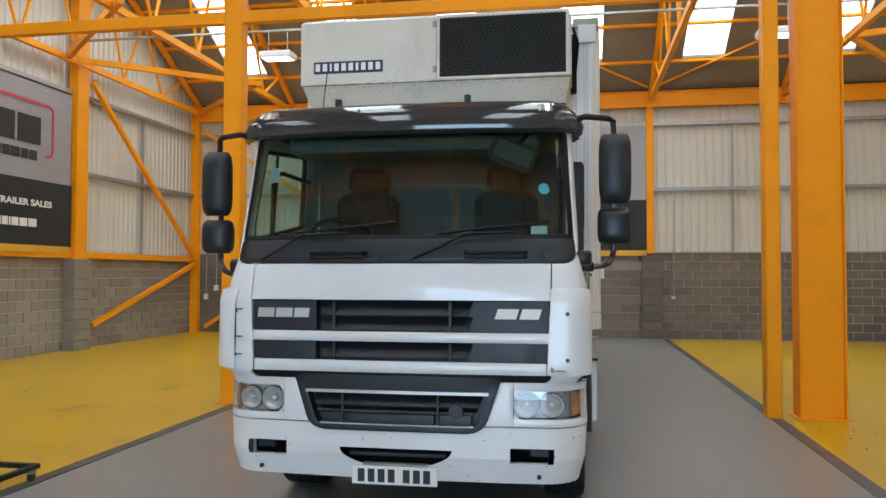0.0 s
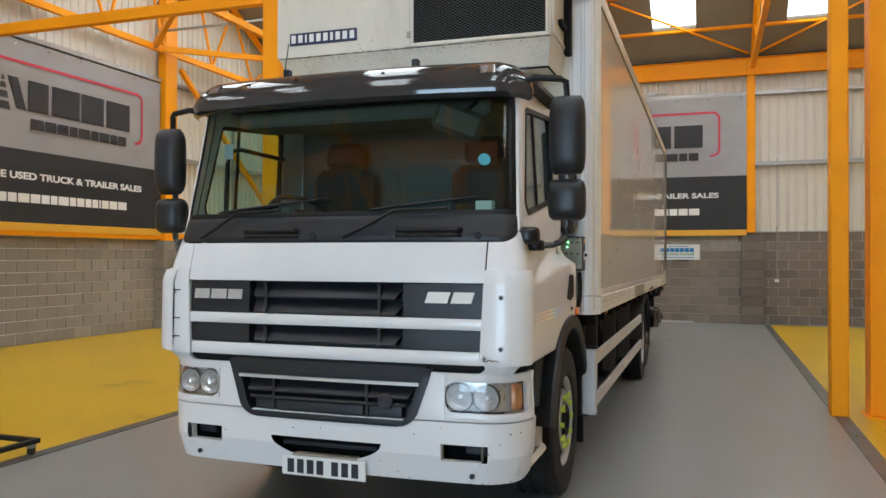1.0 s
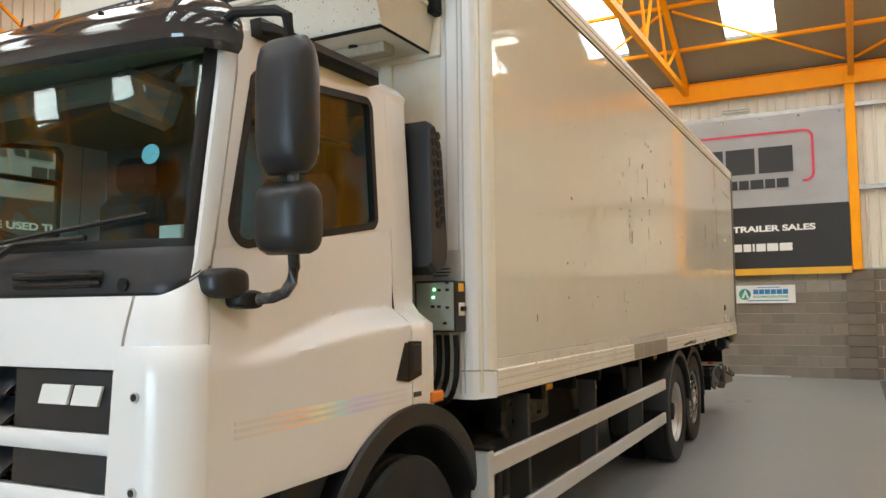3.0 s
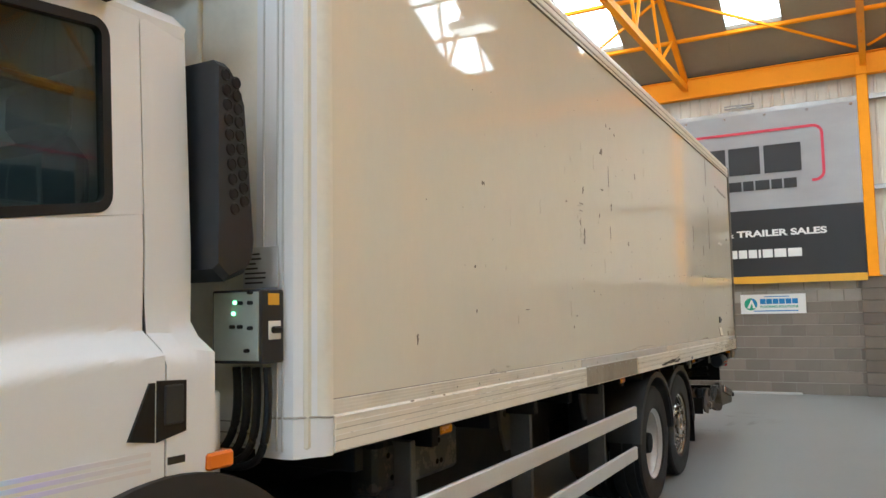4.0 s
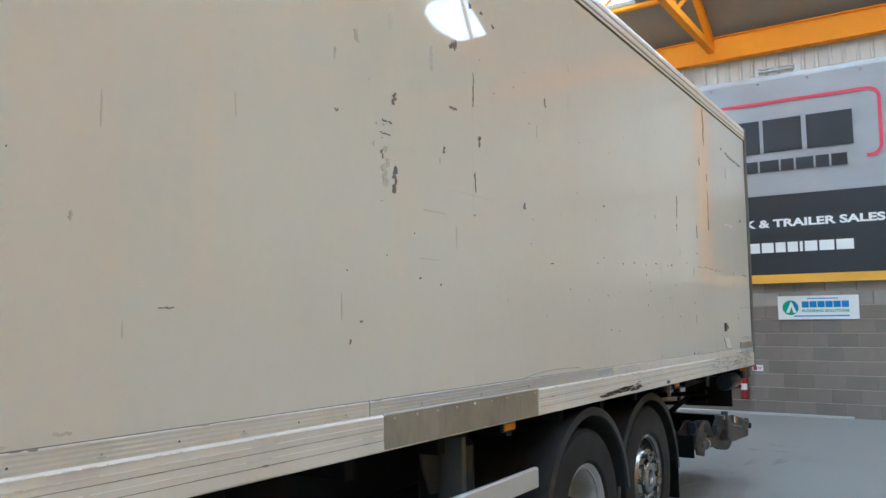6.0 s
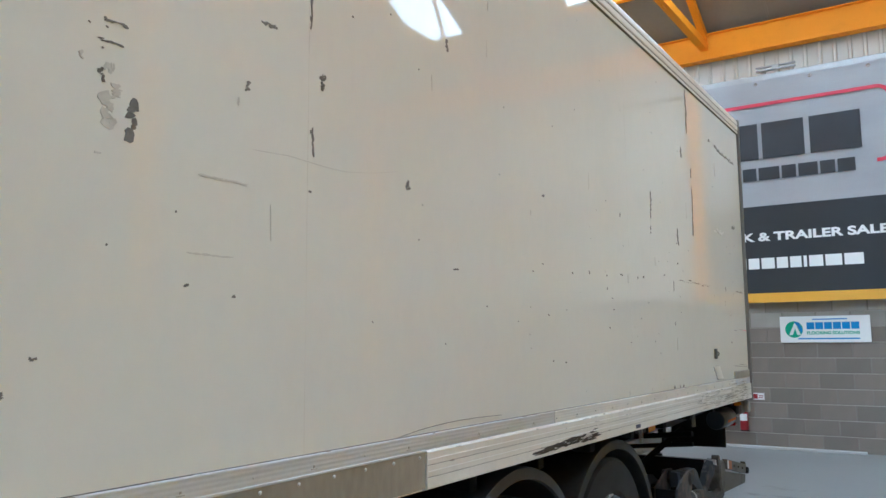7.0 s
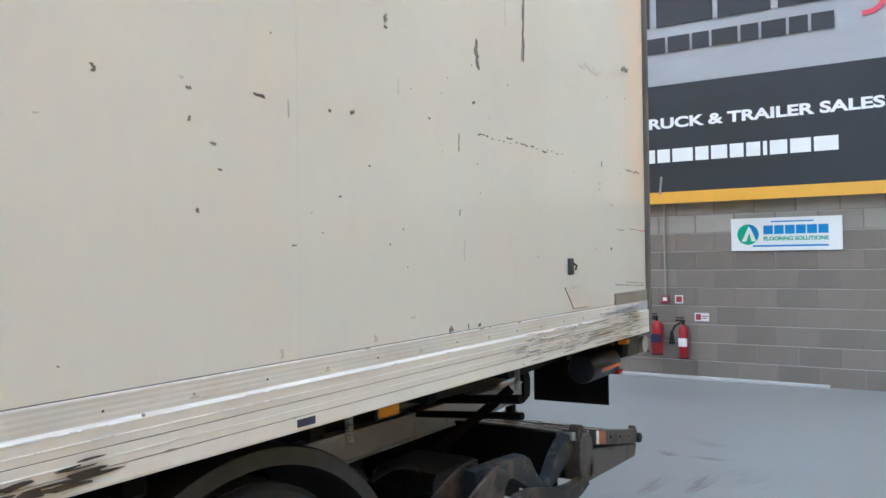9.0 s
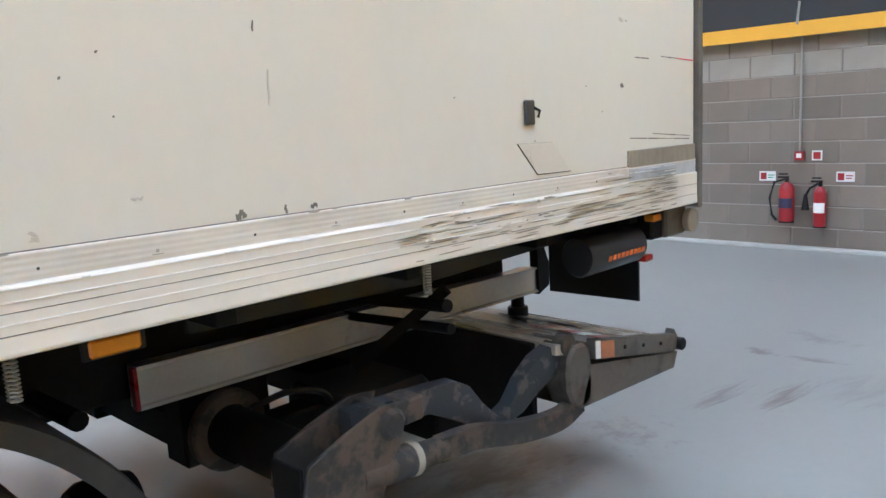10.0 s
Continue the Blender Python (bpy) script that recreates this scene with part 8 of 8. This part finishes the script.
part("conduit", Shape().tube([(0.0, -0.02, 0.045), (0.0, -0.02, 1.2), (0.0, -0.16, 1.3), (0.02, -0.16, 1.5)], 0.0125, 8), GALV, cp, "grey steel conduit")
sk = thing("wall_socket", pose(2.79, YB - 0.012, 1.05), "white double socket on a thin conduit", "socket")
part("box", Shape().box(-0.05, 0.05, -0.045, 0.0, -0.035, 0.035, 0.006), PRINT_WHITE, sk)
part("conduit", Shape().tube([(0, -0.015, 0.03), (0, -0.015, 1.2), (0.0, -0.17, 1.28), (0, -0.17, 2.9)], 0.011, 8), GALV, sk)
for x, z in ((-10.05, 1.0), (-9.75, 1.25), (-9.3, 1.0)):
    sk = thing("wall_socket", pose(x, YB - 0.012, z), "small white switch box on a thin conduit", "socket", "wall boxes")
    part("box", Shape().box(-0.06, 0.06, -0.06, 0.0, -0.08, 0.08, 0.006), PRINT_WHITE, sk)
    part("conduit", Shape().tube([(0, -0.015, 0.07), (0, -0.015, 1.15)], 0.012, 8), GALV, sk)
bell = thing("alarm_sounder", pose(5.15, YB - 0.13, 3.9), "small round red alarm sounder on the sheeting rail", "alarm")
part("case", Shape().lathe([(0.0, -0.1), (0.05, -0.1), (0.065, -0.06), (0.065, 0.02), (0.0, 0.02)], (0, 0, 0), 1, 20), RED, bell)
vent = thing("wall_bracket", pose(0.03, YB - 0.03, 5.68), "grey slotted metal bracket on the wall above a banner", "bracket")
part("rail", Shape().box(-0.28, 0.28, -0.05, 0.0, -0.02, 0.0, 0.003).box(-0.28, 0.28, -0.05, 0.0, 0.03, 0.05, 0.003).box(-0.05, 0.05, -0.05, 0.0, 0.0, 0.03), GALV, vent)

# ---- dolly on the floor ----
dolly = thing("wheeled_dolly", pose(-4.0, 6.1, 0), "low black steel dolly on small castors", "dolly")
part("frame", Shape().box(-0.4, 0.1, -0.45, -0.40, 0.09, 0.13, 0.006).box(0.05, 0.1, -0.4, 0.15, 0.09, 0.13, 0.006).box(-0.4, -0.35, -0.4, 0.15, 0.09, 0.13, 0.006).box(-0.35, 0.05, 0.1, 0.15, 0.09, 0.13, 0.006), BLACK, dolly, "black square tube frame")
for x, y in ((0.07, 0.08), (0.07, -0.38), (-0.37, 0.08), (-0.37, -0.38)):
    c = part("castor", Shape().box(x - 0.025, x + 0.025, y - 0.03, y + 0.03, 0.06, 0.09, 0.004), GALV, dolly)
    part("castor_wheel", Shape().cyl((x - 0.015, y, 0.037), 0.037, 0.03, 0, 16, 0.005), STEEL_RUST, c)

# ---- concrete blocks, one by one where they can be told apart ----
COURSE, LONG = 0.225, 0.45


def block_mesh(w, h, d, name, material):
    return Shape().box(0.008, w - 0.008, -d, 0.03, 0.008, h - 0.008, 0.004).mesh(name, material)


def blocks(wall_name, wall, u0, u1, top, near, turn, pale=None):
    owner = bpy.data.objects[wall_name]
    rest = Shape()
    plain = BLOCK_LIT if wall == "left" else BLOCK
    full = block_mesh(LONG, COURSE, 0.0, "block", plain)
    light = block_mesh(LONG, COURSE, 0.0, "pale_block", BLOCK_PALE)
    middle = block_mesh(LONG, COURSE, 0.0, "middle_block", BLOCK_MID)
    rng = random.Random(7)
    rows = int(round(top / COURSE))
    hgt = top / rows
    for r in range(rows):
        u = u0 - (LONG / 2 if r % 2 else 0)
        while u < u1 - 0.01:
            a, b = max(u, u0), min(u + LONG, u1)
            if b - a > 0.05:
                out = rng.uniform(-0.002, 0.003)
                is_pale = pale and pale(0.5 * (a + b), r, rows)
                if near[0] < a and b < near[1] and abs(b - a - LONG) < 0.01:
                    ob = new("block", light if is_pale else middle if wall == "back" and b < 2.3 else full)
                    p = along(wall, a if turn != -90 else b, out + 0.0, r * hgt)
                    ob.matrix_world = pose(*p, 0, 0, turn)
                    ob.parent = owner
                else:
                    wall_box(rest, wall, a + 0.008, b - 0.008, -0.03, out, r * hgt + 0.008, (r + 1) * hgt - 0.008, 0.004)
            u += LONG
    tagged(part("block_rest", rest, BLOCK_LIT if wall == "left" else BLOCK_REST, owner), kind="stuff")


blocks("wall_back", "back", XL, XR, BLOCK_TOP, (-3.6, 6.5), 0, lambda u, r, n: r >= n - 2 and -3.9 < u < 2.0)
part("pointing", Shape().box(2.5, XR, YB + 0.004, YB + 0.0115, 0.0, BLOCK_TOP - 0.005), MORTAR_MID, bpy.data.objects["wall_back"], "dull pale mortar between dark blocks")
part("pointing", Shape().box(-4.0, 2.495, YB + 0.0045, YB + 0.0115, 0.0, BLOCK_TOP - 0.005), MORTAR_DARK, bpy.data.objects["wall_back"], "dull mortar flush between the blocks")
for k in range(1, 10):
    part("bed_joint", Shape().box(-3.95, 2.0, YB + 0.002, YB + 0.006, k * 0.22 - 0.0045, k * 0.22 + 0.0035), MORTAR_MID, bpy.data.objects["wall_back"], "thin pale bed joint")
blocks("wall_left", "left", YV - 3.0, YB, 1.97, (13.2, 21.4), 90)
blocks("wall_right", "right", YF, YB, BLOCK_TOP, (100, 101), -90)
# block piers under the wall posts
for x in (2.25, -4.2):
    pier = Shape()
    for r in range(10):
        pier.box(x - 0.25, x + 0.25, YB - 0.13, YB - 0.004, r * 0.22 + 0.005, r * 0.22 + 0.215, 0.004)
    solid("pier", pier, BLOCK_REST, "concrete block pier under a wall post", "pier", "block piers", "structure")
for y in (15.95, 10.1):
    pier = Shape()
    for r in range(9):
        pier.box(XL + 0.004, XL + 0.28, y - 0.3, y + 0.3, r * 0.218 + 0.005, r * 0.218 + 0.213, 0.004)
    solid("pier", pier, BLOCK_LIT, "concrete block pier under a wall post", "pier", "block piers", "structure")
